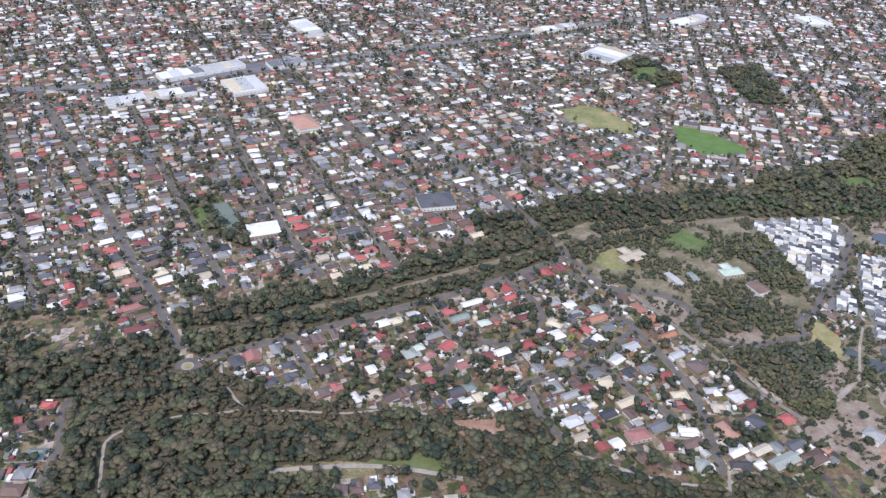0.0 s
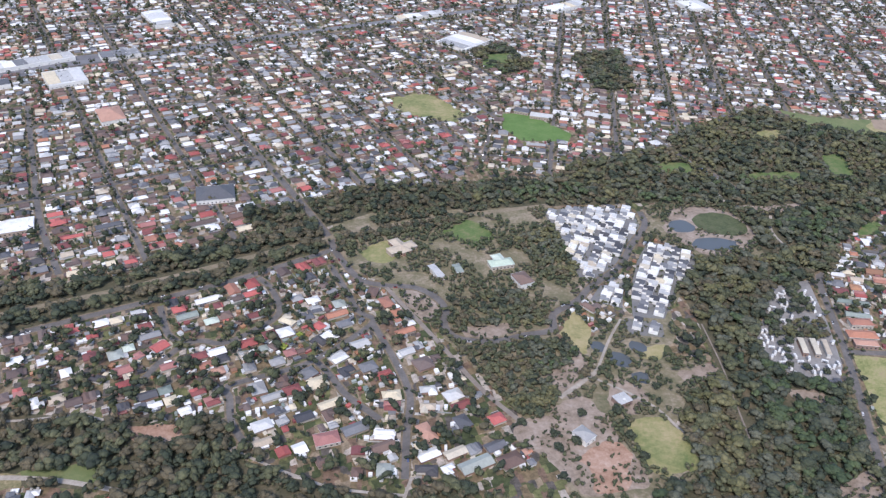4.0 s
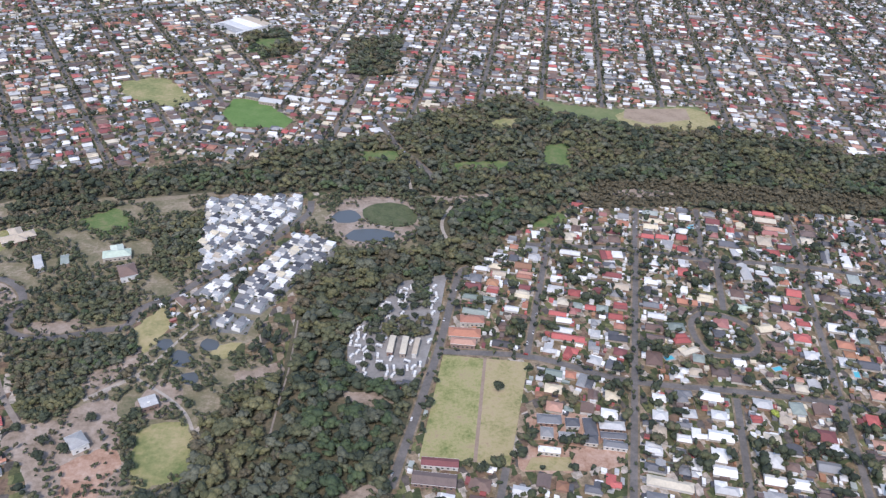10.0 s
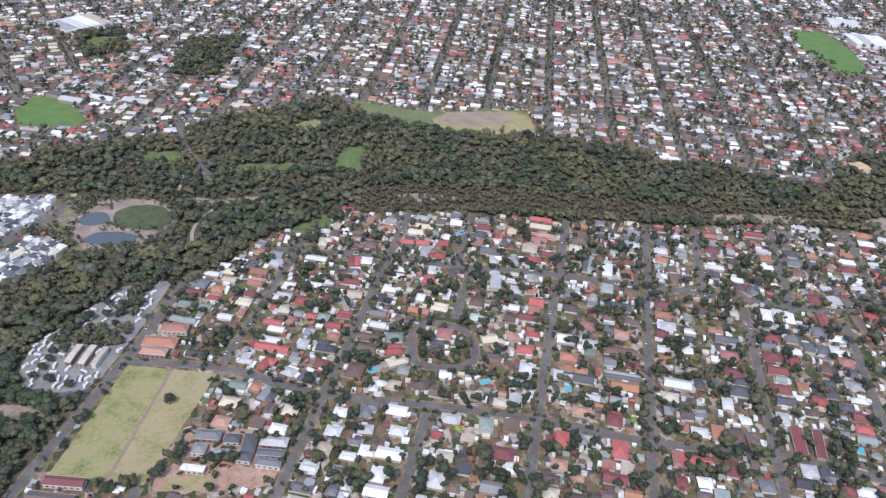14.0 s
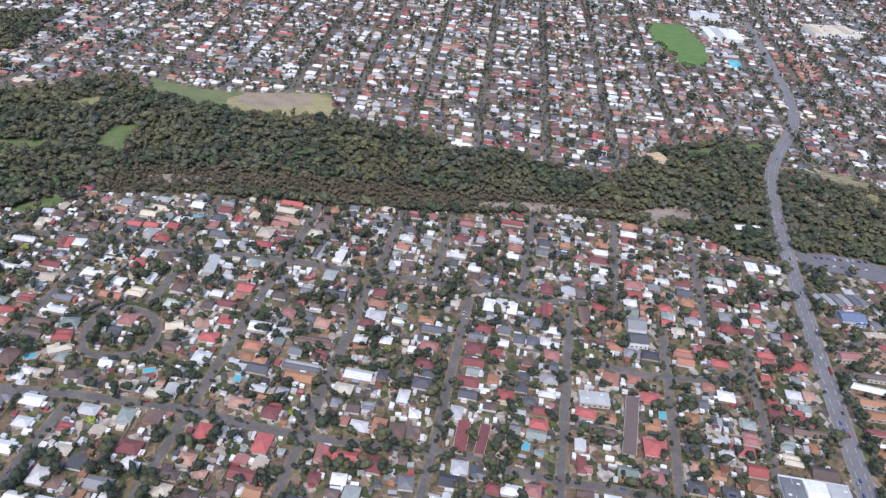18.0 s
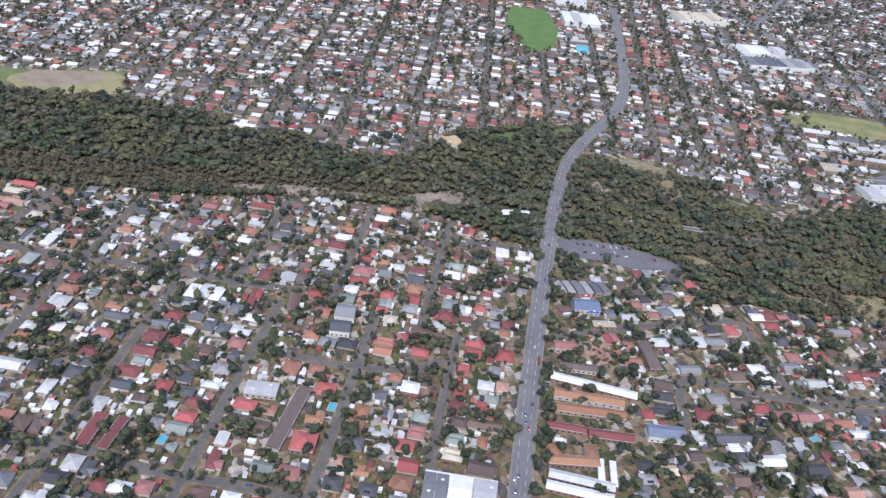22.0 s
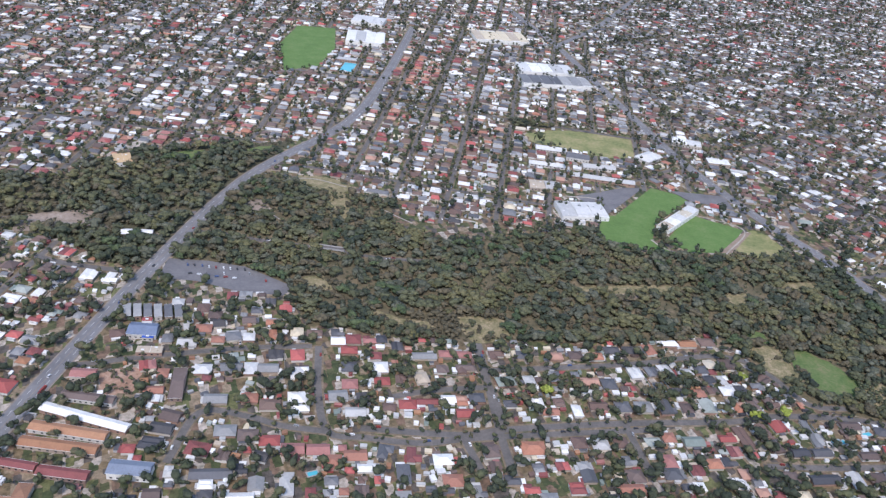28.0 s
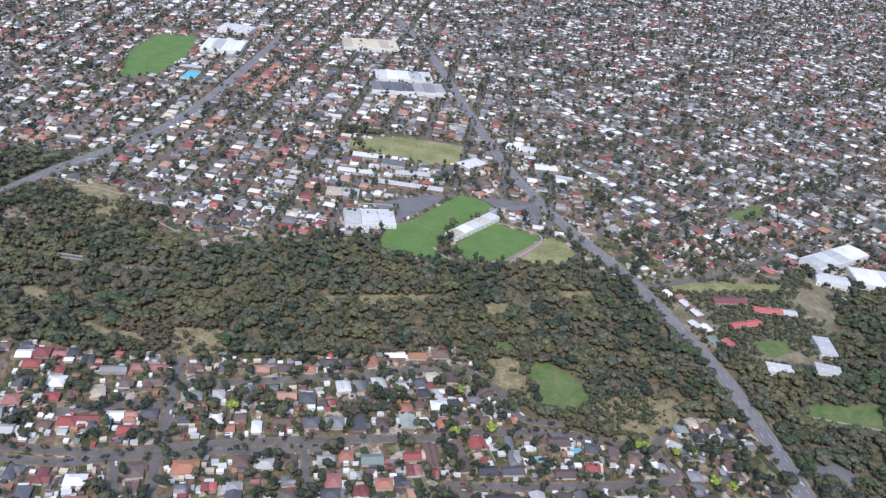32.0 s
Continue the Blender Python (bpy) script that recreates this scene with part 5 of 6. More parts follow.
home(917, 588, "e", 12, 10)
home(857, 579, "c", 13, 10)
home(851, 556, "o", 12, 10)
home(899, 545, "w", 12, 10)
home(908, 567, "c", 11, 12)
home(899, 530, "w", 20, 8)
home(984, 702, "g", 14, 8)
home(985, 683, "w", 14, 8)
home(977, 664, "b", 15, 9)
home(973, 647, "b", 15, 9)
home(966, 617, "b", 13, 18)
home(972, 614, "w", 6, 16)
home(968, 576, "k", 22, 9)
home(950, 579, "r", 16, 7)
home(949, 563, "w", 10, 9)
home(943, 541, "w", 11, 10)
home(936, 522, "c", 10, 11)
home(943, 683, "r", 12, 8)
home(943, 667, "o", 10, 8)
home(1026, 706, "o", 18, 8)
home(1025, 838, "r", 12, 8)
home(1040, 836, "r", 13, 8)
home(1019, 802, "r", 10, 7)
home(1016, 780, "w", 13, 8)
home(1042, 761, "r", 11, 14)
home(1027, 730, "w", 13, 10)
home(1116, 818, "g", 20, 11)
home(1056, 737, "w", 10, 10)
home(987, 848, "r", 16, 7)
home(940, 821, "r", 14, 7)
home(961, 813, "w", 12, 8)
home(972, 728, "g", 11, 9)
home(969, 723, "r", 12, 7)
home(1076, 671, "r", 14, 10)
home(1064, 697, "w", 14, 10)
home(1084, 692, "p", 14, 10)
home(1136, 691, "r", 20, 9)
home(1121, 641, "r", 14, 10)
home(1160, 629, "o", 14, 10)
home(1221, 662, "o", 12, 11)
home(1272, 693, "o", 14, 10)
home(1262, 661, "r", 11, 10)
home(1255, 637, "w", 10, 9)
home(1251, 588, "w", 21, 11)
home(1233, 708, "g", 20, 11)
home(1371, 652, "r", 14, 10)
home(1384, 690, "w", 9, 18)
home(1396, 690, "w", 9, 18)
home(1317, 627, "r", 14, 10)
home(1310, 602, "r", 14, 10)
home(1349, 601, "r", 19, 12)
home(1345, 577, "r", 16, 11)
home(1154, 556, "o", 14, 10)
home(1104, 532, "o", 14, 10)
home(1129, 524, "r", 9, 15)
home(1077, 510, "r", 16, 12)
home(996, 563, "w", 15, 10)
home(995, 539, "w", 11, 9)
home(1040, 551, "w", 14, 10)
home(987, 514, "w", 18, 10)
home(977, 493, "w", 10, 14)
home(984, 491, "o", 9, 13)
home(1030, 509, "c", 12, 9)
home(1021, 485, "w", 11, 15)
home(1012, 464, "w", 15, 9)
home(1031, 459, "w", 16, 9)
home(1120, 496, "o", 11, 10)
home(1174, 514, "r", 11, 18)
home(1161, 479, "r", 17, 9)
home(1191, 483, "r", 10, 14)
home(1236, 494, "r", 16, 8)
home(1259, 485, "r", 9, 15)
home(1264, 525, "o", 9, 16)
home(1237, 533, "o", 6, 8)
home(1063, 475, "g", 16, 10)
home(1076, 463, "e", 15, 9)
home(1332, 512, "r", 14, 20)
home(1238, 452, "e", 10, 22)
home(1300, 475, "w", 15, 8)
home(1176, 458, "w", 12, 14)
home(1201, 586, "n", 22, 10)
home(1146, 584, "o", 11, 10)
home(1166, 598, "g", 16, 10)
home(1064, 579, "c", 13, 8)
home(995, 596, "c", 10, 9)
home(1034, 584, "b", 16, 9)
home(1018, 595, "b", 13, 10)
home(1005, 615, "e", 9, 10)
home(1014, 615, "r", 16, 8)
home(1305, 576, "g", 15, 12)
home(1074, 571, "b", 15, 9)
home(1287, 560, "w", 8, 14)
home(1000, 556, "k", 12, 10)
home(1084, 510, "r", 10, 9)
home(1267, 661, "o", 9, 9)
home(1324, 651, "g", 20, 8)
home(1318, 624, "r", 14, 11)
home(1367, 648, "o", 10, 10)
home(1375, 647, "w", 8, 8)
home(1387, 689, "w", 8, 17)
home(1395, 687, "w", 8, 17)
home(1404, 684, "w", 8, 17)
home(1410, 666, "g", 10, 12)
home(1423, 661, "g", 10, 12)
home(1403, 636, "g", 9, 12)
home(1415, 632, "g", 9, 12)
home(1352, 603, "r", 16, 10)
home(1347, 578, "r", 14, 10)
home(1342, 561, "g", 14, 9)
home(1374, 559, "r", 11, 11)
home(1402, 538, "r", 14, 8)
home(1395, 523, "r", 13, 9)
home(1329, 540, "w", 9, 12)
home(1388, 511, "e", 14, 9)
home(1229, 531, "o", 12, 10)
home(1246, 526, "w", 12, 10)
home(1263, 524, "r", 11, 18)
home(1278, 516, "b", 11, 14)
home(1228, 493, "r", 16, 8)
home(1257, 489, "r", 16, 11)
home(1298, 471, "w", 16, 9)
home(1314, 466, "k", 16, 10)
home(1358, 455, "w", 13, 9)
home(1372, 454, "r", 11, 10)
home(1398, 446, "r", 9, 10)
home(1346, 458, "r", 10, 9)
home(1503, 657, "o", 12, 11)
home(1526, 662, "g", 14, 10)
home(1517, 639, "g", 14, 11)
home(1556, 653, "g", 9, 16)
home(1492, 623, "o", 13, 9)
home(1506, 613, "g", 13, 11)
home(1527, 610, "k", 14, 10)
home(1540, 606, "k", 13, 10)
home(1554, 600, "o", 14, 9)
home(1587, 593, "r", 13, 9)
home(1495, 576, "o", 11, 11)
home(1524, 571, "b", 14, 10)
home(1536, 566, "b", 14, 10)
home(1573, 552, "w", 13, 12)
home(1590, 548, "g", 14, 8)
home(1618, 573, "r", 8, 13)
home(1663, 591, "r", 15, 14)
home(1613, 548, "r", 8, 13)
home(1606, 527, "r", 9, 14)
home(1633, 519, "r", 10, 9)
home(1638, 552, "w", 12, 10)
home(1607, 510, "b", 12, 9)
home(1628, 505, "b", 24, 8)
home(1511, 500, "o", 13, 9)
home(1561, 486, "r", 12, 10)
home(1454, 469, "e", 14, 9)
home(1470, 463, "r", 16, 11)
home(1490, 456, "r", 16, 9)
home(1502, 451, "k", 12, 11)
home(1515, 450, "b", 12, 12)
home(1529, 444, "k", 12, 11)
home(1546, 685, "o", 12, 8)
home(1627, 690, "r", 14, 9)
home(1625, 669, "g", 12, 13)
home(1654, 662, "r", 10, 8)
home(1671, 653, "g", 15, 10)
home(1633, 624, "o", 11, 9)
home(1616, 460, "b", 18, 12)
home(1748, 457, "k", 12, 9)
home(1762, 451, "c", 14, 9)
home(1745, 443, "g", 13, 10)
home(1816, 670, "o", 13, 10)
home(1830, 652, "o", 10, 8)
home(1881, 679, "o", 13, 7)
home(1803, 647, "w", 15, 10)
home(1829, 652, "k", 13, 10)
home(1844, 647, "k", 12, 10)
home(1858, 652, "w", 9, 10)
home(1789, 604, "o", 8, 10)
home(1782, 582, "o", 14, 8)
home(1820, 609, "w", 13, 11)
home(1844, 611, "g", 17, 10)
home(1859, 609, "w", 10, 14)
home(1876, 609, "g", 16, 10)
home(1833, 569, "g", 17, 10)
home(1843, 568, "r", 14, 9)
home(1861, 569, "o", 12, 10)
home(1878, 560, "b", 15, 11)
home(1903, 546, "o", 20, 7)
home(1799, 540, "r", 20, 8)
home(1843, 530, "g", 15, 11)
home(1861, 524, "b", 14, 11)
home(1878, 517, "r", 14, 10)
home(1894, 507, "r", 16, 10)
home(1912, 505, "r", 16, 10)
home(1927, 495, "o", 12, 13)
home(1943, 497, "o", 16, 10)
home(1954, 483, "w", 15, 7)
home(1857, 457, "w", 18, 10)
home(1891, 470, "w", 9, 20)
home(1891, 446, "k", 16, 10)
home(1840, 451, "e", 15, 9)
home(1835, 483, "g", 28, 9)
home(1955, 651, "r", 12, 12)
home(1950, 634, "r", 13, 9)
home(1948, 609, "g", 12, 12)
home(1947, 585, "r", 12, 11)
home(1976, 608, "w", 13, 13)
home(1974, 625, "r", 9, 9)
home(1976, 588, "r", 12, 9)
home(2020, 624, "g", 20, 8)
home(2031, 562, "w", 13, 8)
home(2015, 559, "r", 17, 6)
home(1997, 556, "r", 13, 10)
home(1976, 530, "o", 15, 7)
home(1949, 548, "w", 15, 10)
home(1953, 533, "g", 27, 9)
home(2060, 563, "g", 12, 10)
home(2059, 536, "k", 11, 14)
home(2044, 543, "r", 14, 9)
home(2014, 510, "k", 15, 10)
home(2015, 489, "w", 14, 10)
home(2019, 466, "o", 14, 11)
home(2034, 507, "g", 13, 11)
home(2039, 469, "w", 9, 16)
home(1981, 475, "g", 9, 18)
home(1978, 447, "g", 10, 18)
home(2149, 621, "o", 12, 9)
home(2170, 622, "b", 12, 10)
home(2190, 620, "o", 13, 9)
home(2210, 629, "k", 14, 10)
home(2230, 629, "k", 14, 10)
home(2276, 642, "w", 14, 8)
home(2296, 639, "n", 16, 9)
home(2319, 641, "b", 14, 11)
home(2171, 582, "o", 15, 9)
home(2189, 578, "g", 12, 13)
home(2146, 542, "w", 7, 12)
home(2168, 548, "b", 15, 9)
home(2191, 546, "g", 12, 12)
home(2211, 545, "g", 14, 12)
home(2273, 593, "w", 14, 9)
home(2292, 597, "g", 12, 10)
home(2121, 542, "o", 13, 8)
home(2093, 498, "o", 18, 13)
home(2153, 499, "w", 13, 10)
home(2169, 490, "o", 17, 13)
home(2218, 505, "o", 10, 10)
home(2239, 499, "e", 16, 10)
home(2206, 477, "r", 11, 13)
home(2272, 501, "r", 13, 7)
home(2270, 459, "o", 12, 10)
home(2273, 438, "o", 10, 8)
home(2161, 448, "o", 20, 10)
home(2166, 432, "r", 16, 8)
home(2207, 436, "r", 8, 13)
home(2204, 423, "g", 16, 14)
home(2337, 449, "k", 24, 9)
home(2438, 440, "w", 16, 12)
home(2314, 414, "w", 18, 12)
home(2406, 516, "b", 17, 9)
home(2332, 481, "k", 14, 9)
home(2353, 480, "k", 16, 8)
home(2343, 527, "g", 11, 11)
home(2305, 564, "w", 13, 11)
home(2070, 436, "r", 14, 10)
home(2396, 474, "b", 15, 8)

for kind, width, line in LINES:
    if kind not in ("street", "loop", "lane"):
        continue
    walked, want = 0.0, rng.uniform(6, 14)
    for k in range(1, len(line)):
        seg = line[k] - line[k - 1]
        walked += seg.length
        if walked < want:
            continue
        walked, want = 0.0, rng.uniform(13.5, 17.0)
        d = seg.normalized()
        s = Vector((-d.y, d.x))
        ang = math.degrees(math.atan2(d.y, d.x))
        for side in (-1, 1):
            if rng.random() < 0.05:
                continue
            lx, ly = rng.uniform(10.5, 14.0), rng.uniform(12.5, 18.5)
            if rng.random() < 0.07:  # a row of units, end on to the street
                lx, ly = rng.uniform(9.0, 10.5), rng.uniform(27, 36)
            if line[k].y > 950:
                lx, ly = lx * 0.9, ly * 0.85
            back = width / 2 + 4.5 + rng.uniform(0, 2.5)
            p = line[k] + s * side * (back + ly / 2) + d * rng.uniform(-1.5, 1.5)
            if try_house(p.x, p.y, ang + 90 + rng.uniform(-2, 2), ly, lx) and p.y < 950:
                q = p + d * (lx / 2 - 1.2)
                DRIVES.append((q - s * side * (ly / 2 + back - width / 2 + 0.3), q - s * side * (ly / 2 - rng.uniform(0, 6)), rng.uniform(2.4, 3.6)))
            if rng.random() < 0.8:
                lx, ly = rng.uniform(8, 12.5), rng.uniform(8, 12)
                p = line[k] + s * side * (width / 2 + 35 + rng.uniform(-2, 3)) + d * rng.uniform(-3, 3)
                try_house(p.x, p.y, ang + rng.choice((0, 90)), lx, ly)
            for _ in range(6 if line[k].y < 950 else 3):
                lx, ly = rng.uniform(2.4, 7), rng.uniform(2, 4.8)
                p = line[k] + s * side * (width / 2 + rng.uniform(4, 44)) + d * rng.uniform(-7, 7)
                if seen(p.x, p.y) and free(p.x, p.y, lx, ly, ang, 0.3):
                    mark(rect(p.x, p.y, lx, ly, ang), 5)
                    SHEDS.append((p.x, p.y, ang, lx, ly, rng.choice("wwwwwgebcrn")))


# houses off the streets fill what is left of the blocks
for poly, turn, across, along in ZONES:
    d = Vector((math.cos(radians(turn)), math.sin(radians(turn))))
    s = Vector((d.y, -d.x))
    us, vs = [x * s.x + y * s.y for x, y in poly], [x * d.x + y * d.y for x, y in poly]
    uu, vv = np.meshgrid(np.arange(min(us), max(us), 13.0), np.arange(min(vs), max(vs), 12.0), indexing="ij")
    uu, vv = uu + npr.uniform(-2.5, 2.5, uu.shape), vv + npr.uniform(-2.5, 2.5, vv.shape)
    px, py = uu * s.x + vv * d.x, uu * s.y + vv * d.y
    i, j = ((px - X0) / CELL).astype(int), ((py - Y0) / CELL).astype(int)
    ok = inside(poly, px, py) & (i > 0) & (j > 0) & (i < NX) & (j < NY)
    ok[ok] &= PLAN[i[ok], j[ok]] == 0
    for x, y in zip(px[ok], py[ok]):
        if rng.random() < (0.5 if y < 950 else 0.75) and not try_house(x, y, turn + rng.choice((0, 90)), rng.uniform(9.5, 14), rng.uniform(8.5, 12)):
            try_house(x, y, turn + rng.choice((0, 90)), rng.uniform(5, 8), rng.uniform(4.5, 7))
# terraces of the new estate stand wall to wall
for kind, poly in AREAS:
    if kind != "estate":
        continue
    xs, ys = [p[0] for p in poly], [p[1] for p in poly]
    cx, cy = (min(xs) + max(xs)) / 2, (min(ys) + max(ys)) / 2
    d = Vector((math.cos(radians(64)), math.sin(radians(64))))
    s = Vector((d.y, -d.x))
    for a in range(-10, 11):
        for b in range(-18, 19):
            p = Vector((cx, cy)) + s * (a * 11.6 + (a // 2) * 6.0 + rng.uniform(-0.8, 0.8)) + d * (b * 9.4 + (b // 6) * 6.0)
            if seen(p.x, p.y) and rng.random() < 0.9 and free(p.x, p.y, 6.0, 8.0, 64, 0.0, (6,)):
                mark(rect(p.x, p.y, 6.0, 8.0, 64), 5)
                HOUSES.append((p.x, p.y, 64, 9.6, 12.2, 6, rng.choice("wgwggkwgkgcw")))


def house_geo(shape, lx, ly):
    """Walls and roof of a house round its middle, lx along the ridge."""
    rise = min(lx, ly) * 0.21
    if shape == 0:
        return box(-lx / 2, -ly / 2, 0, lx / 2, ly / 2, 2.75), hip(lx, ly, 2.7, rise)
    if shape == 1:
        a = moved(box(-lx * 0.3, -ly * 0.22, 0, lx * 0.2, ly * 0.28, 2.75), lx * 0.28, -ly * 0.22)
        return (join(box(-lx / 2, -ly * 0.16, 0, lx / 2, ly / 2, 2.75), a),
                join(moved(hip(lx, ly * 0.66, 2.7, rise * 0.85), 0, ly * 0.17), moved(hip(ly * 0.8, lx * 0.5, 2.71, rise * 0.75), lx * 0.24, -ly * 0.12, 0, 90)))
    if shape == 2:
        return box(-lx / 2, -ly / 2, 0, lx / 2, ly / 2, 2.75), hip(lx, ly, 2.7, rise * 1.05, 0.06)
    if shape == 3:
        return (join(box(-lx / 2, -ly * 0.1, 0, lx / 2, ly / 2, 2.75), box(-lx * 0.42, -ly / 2, 0, -lx * 0.02, -ly * 0.1, 2.75)),
                join(moved(hip(lx, ly * 0.6, 2.7, rise * 0.8), 0, ly * 0.2), moved(hip(ly * 0.7, lx * 0.42, 2.71, rise * 0.65, 0.06), -lx * 0.22, -ly * 0.16, 0, 90)))
    if shape == 4:
        return (join(box(-lx / 2, -ly / 2, 0, lx * 0.28, ly / 2, 2.75), box(lx * 0.28, -ly * 0.4, 2.1, lx / 2, ly * 0.4, 2.3)),
                join(moved(hip(lx * 0.78, ly, 2.7, rise), -lx * 0.11), moved(hip(lx * 0.24, ly * 0.85, 2.35, 0.12, 0.06, 0.1, 0.12), lx * 0.39)))
    if shape == 5:
        return box(-lx / 2, -ly / 2, 0, lx / 2, ly / 2, 2.75), join(moved(hip(lx, ly * 0.56, 2.7, rise * 0.7), 0, ly * 0.22), moved(hip(lx * 0.9, ly * 0.5, 2.68, rise * 0.6), 0, -ly * 0.25))
    return (join(box(-lx / 2, -ly / 2, 0, lx * 0.06, ly / 2, 4.7), box(lx * 0.06, -ly * 0.1, 0, lx / 2, ly / 2, 4.7), box(lx * 0.06, -ly / 2, 0, lx / 2, -ly * 0.1, 2.9)),
            join(moved(hip(lx * 0.55, ly * 1.0, 4.7, 0.5, 0.06, 0.15), -lx * 0.23), moved(hip(lx * 0.4, ly * 0.55, 4.75, 0.25, 0.06, 0.15), lx * 0.28, ly * 0.2)))


SIZES = [(15.5, 12.5), (18.0, 12.0), (13.0, 11.5), (10.0, 9.0), (31.0, 9.8)]


ESTATE_SIZES = [(9.4, 11.4), (9.2, 9.6), (9.4, 10.6), (8.8, 9.0)]


def near_house(x, y, turn, lx, ly, shape, roof):
    size = 9 + rng.randrange(4) if shape == 6 else min(range(5), key=lambda k: abs(SIZES[k][0] - lx) + abs(SIZES[k][1] - ly))
    sx, sy = ESTATE_SIZES[size - 9] if shape == 6 else SIZES[size]
    w, r = house_geo(shape, sx, sy)
    ob = new("terrace_house" if shape == 6 else "house", shared(("house", shape, size), w, WHITE if shape == 6 else WALL))
    ob.matrix_basis = pose(x, y, 0.02, 0, 0, turn + rng.choice((0, 180)))
    cap = new("roof", shared(("roof", shape, size), r, ROOF["r"]))
    cap.parent = ob
    cap.material_slots[0].link = "OBJECT"
    cap.material_slots[0].material = ROOF[roof]
    tagged(cap, ROOF_NAMES[roof] + " roof")
    if shape == 6:
        return tagged(ob, "two-storey terrace house with low %s roof" % ROOF_NAMES[roof], "house", "terraces of the new estate")
    extra = ""
    if rng.random() < 0.6:
        code = rng.choice("wwwgce")
        side = rng.choice((-1, 1))
        v = new("veranda", shared(("veranda", code), box(-2.6, -1.7, 2.35, 2.6, 1.7, 2.5), ROOF[code]))
        v.parent = ob
        v.matrix_basis = pose(rng.uniform(-0.25, 0.25) * sx, side * (sy / 2 + 2.1), 0)
        for px in (-2.4, 2.4):
            put("post", shared(("post",), box(-0.07, -0.07, 0, 0.07, 0.07, 2.36), WHITE), pose(px, side * 1.5, 0), v)
        tagged(v, "flat %s veranda roof on posts" % ROOF_NAMES[code])
        extra = " and flat veranda"
    if rng.random() < 0.3 and roof not in "wk":
        c = new("chimney", shared(("chimney",), box(-0.4, -0.4, 2.6, 0.4, 0.4, 5.4), BRICK))
        c.parent = ob
        c.matrix_basis = pose(sx * 0.2, sy * 0.18, 0)
        put("chimney_cap", shared(("chimney_cap",), box(-0.5, -0.5, 5.4, 0.5, 0.5, 5.6), CONCRETE), None, c)
    if shape in (0, 2) and rng.random() < 0.45:
        s = new("solar_array", shared(("solar_array",), join(box(0, 0.2, -0.03, 5.2, 0.3, 0.0), box(0, 1.6, -0.03, 5.2, 1.7, 0.0)), CONCRETE))
        s.parent = ob
        pitch = math.degrees(math.atan2(min(sx, sy) * 0.21 * (1.05 if shape == 2 else 1), sy / 2 + 0.55))
        s.matrix_basis = pose(-2.6, -sy / 2 + 1.3, 2.92 + 1.85 * math.tan(radians(pitch)) + 0.08, pitch)
        tagged(s, "rails with dark blue solar panels")
        for k in range(6):
            put("panel", shared(("panel",), box(0, 0, 0, 1.65, 1.0, 0.06), PANEL), pose(k % 3 * 1.75, k // 3 * 1.1, 0), s)
        extra += " and solar panels"
    for k, (u, wide, low) in enumerate(((-0.28, 1.8, 0.9), (0.22, 1.8, 0.9), (0.0, 0.95, 0.1))):
        name = "window" if k < 2 else "door"
        d = new(name, shared((name, "house"), box(-wide / 2, -0.06, low, wide / 2, 0.06, 2.1), GLASS if k < 2 else BARK))
        d.parent = ob
        d.matrix_basis = pose(u * sx, sy / 2 + 0.02, 0)
    return tagged(ob, "house with %s roof%s" % (ROOF_NAMES[roof], extra or " in a garden"), "house", "houses of the suburb")


def far_geo(shape, lx, ly):
    """The same kinds of house with fewer faces, for those far off."""
    v, f = box(-lx / 2, -ly / 2, 0, lx / 2, ly / 2, 2.75)
    rv, rf = hip(lx, ly, 2.7, min(lx, ly) * 0.2, 0.06 if shape in (2, 4) else 0.9)
    if shape in (1, 3):
        return (v, f[2:]), join((rv[4:], [tuple(i - 4 for i in q) for q in rf[5:]]), moved((rv[4:], [tuple(i - 4 for i in q) for q in rf[5:]]), lx * 0.15, -ly * 0.18, 0.05, 90))
    return (v, f[2:]), (rv[4:], [tuple(i - 4 for i in q) for q in rf[5:]])


FAR = {k: [] for k in ROOFS}
near = 0
NEAR_Y = sorted(h[1] for h in HOUSES if seen(h[0], h[1]))[255]
for x, y, turn, lx, ly, shape, roof in HOUSES:
    if not seen(x, y):
        continue
    if y < NEAR_Y or shape == 6:
        near_house(x, y, turn, lx, ly, shape, roof)
        near += 1
    else:
        FAR[roof].append((x, y, turn, lx, ly, shape))
for roof, homes in FAR.items():
    if not homes:
        continue
    v, f, idx = [], [], []
    for x, y, turn, lx, ly, shape in homes:
        w, r = house_geo(shape, lx, ly) if y < 900 else far_geo(shape, lx, ly)
        for geo, m in ((w, 0), (r, 1)):
            gv, gf = moved(geo, x, y, 0.02, turn)
            k = len(v)
            v += gv
            f += [tuple(i + k for i in q) for q in gf]
            idx += [m] * len(gf)
    ob = put("far_houses", mesh_from("far_houses", v, f, [WALL_FAR, ROOF_FAR[roof]], idx))
    tagged(ob, "distant single-storey houses with %s roofs" % ROOF_NAMES[roof], "houses", kind="stuff")
v, f, idx = [], [], []
SHED_CODES = list(ROOFS)
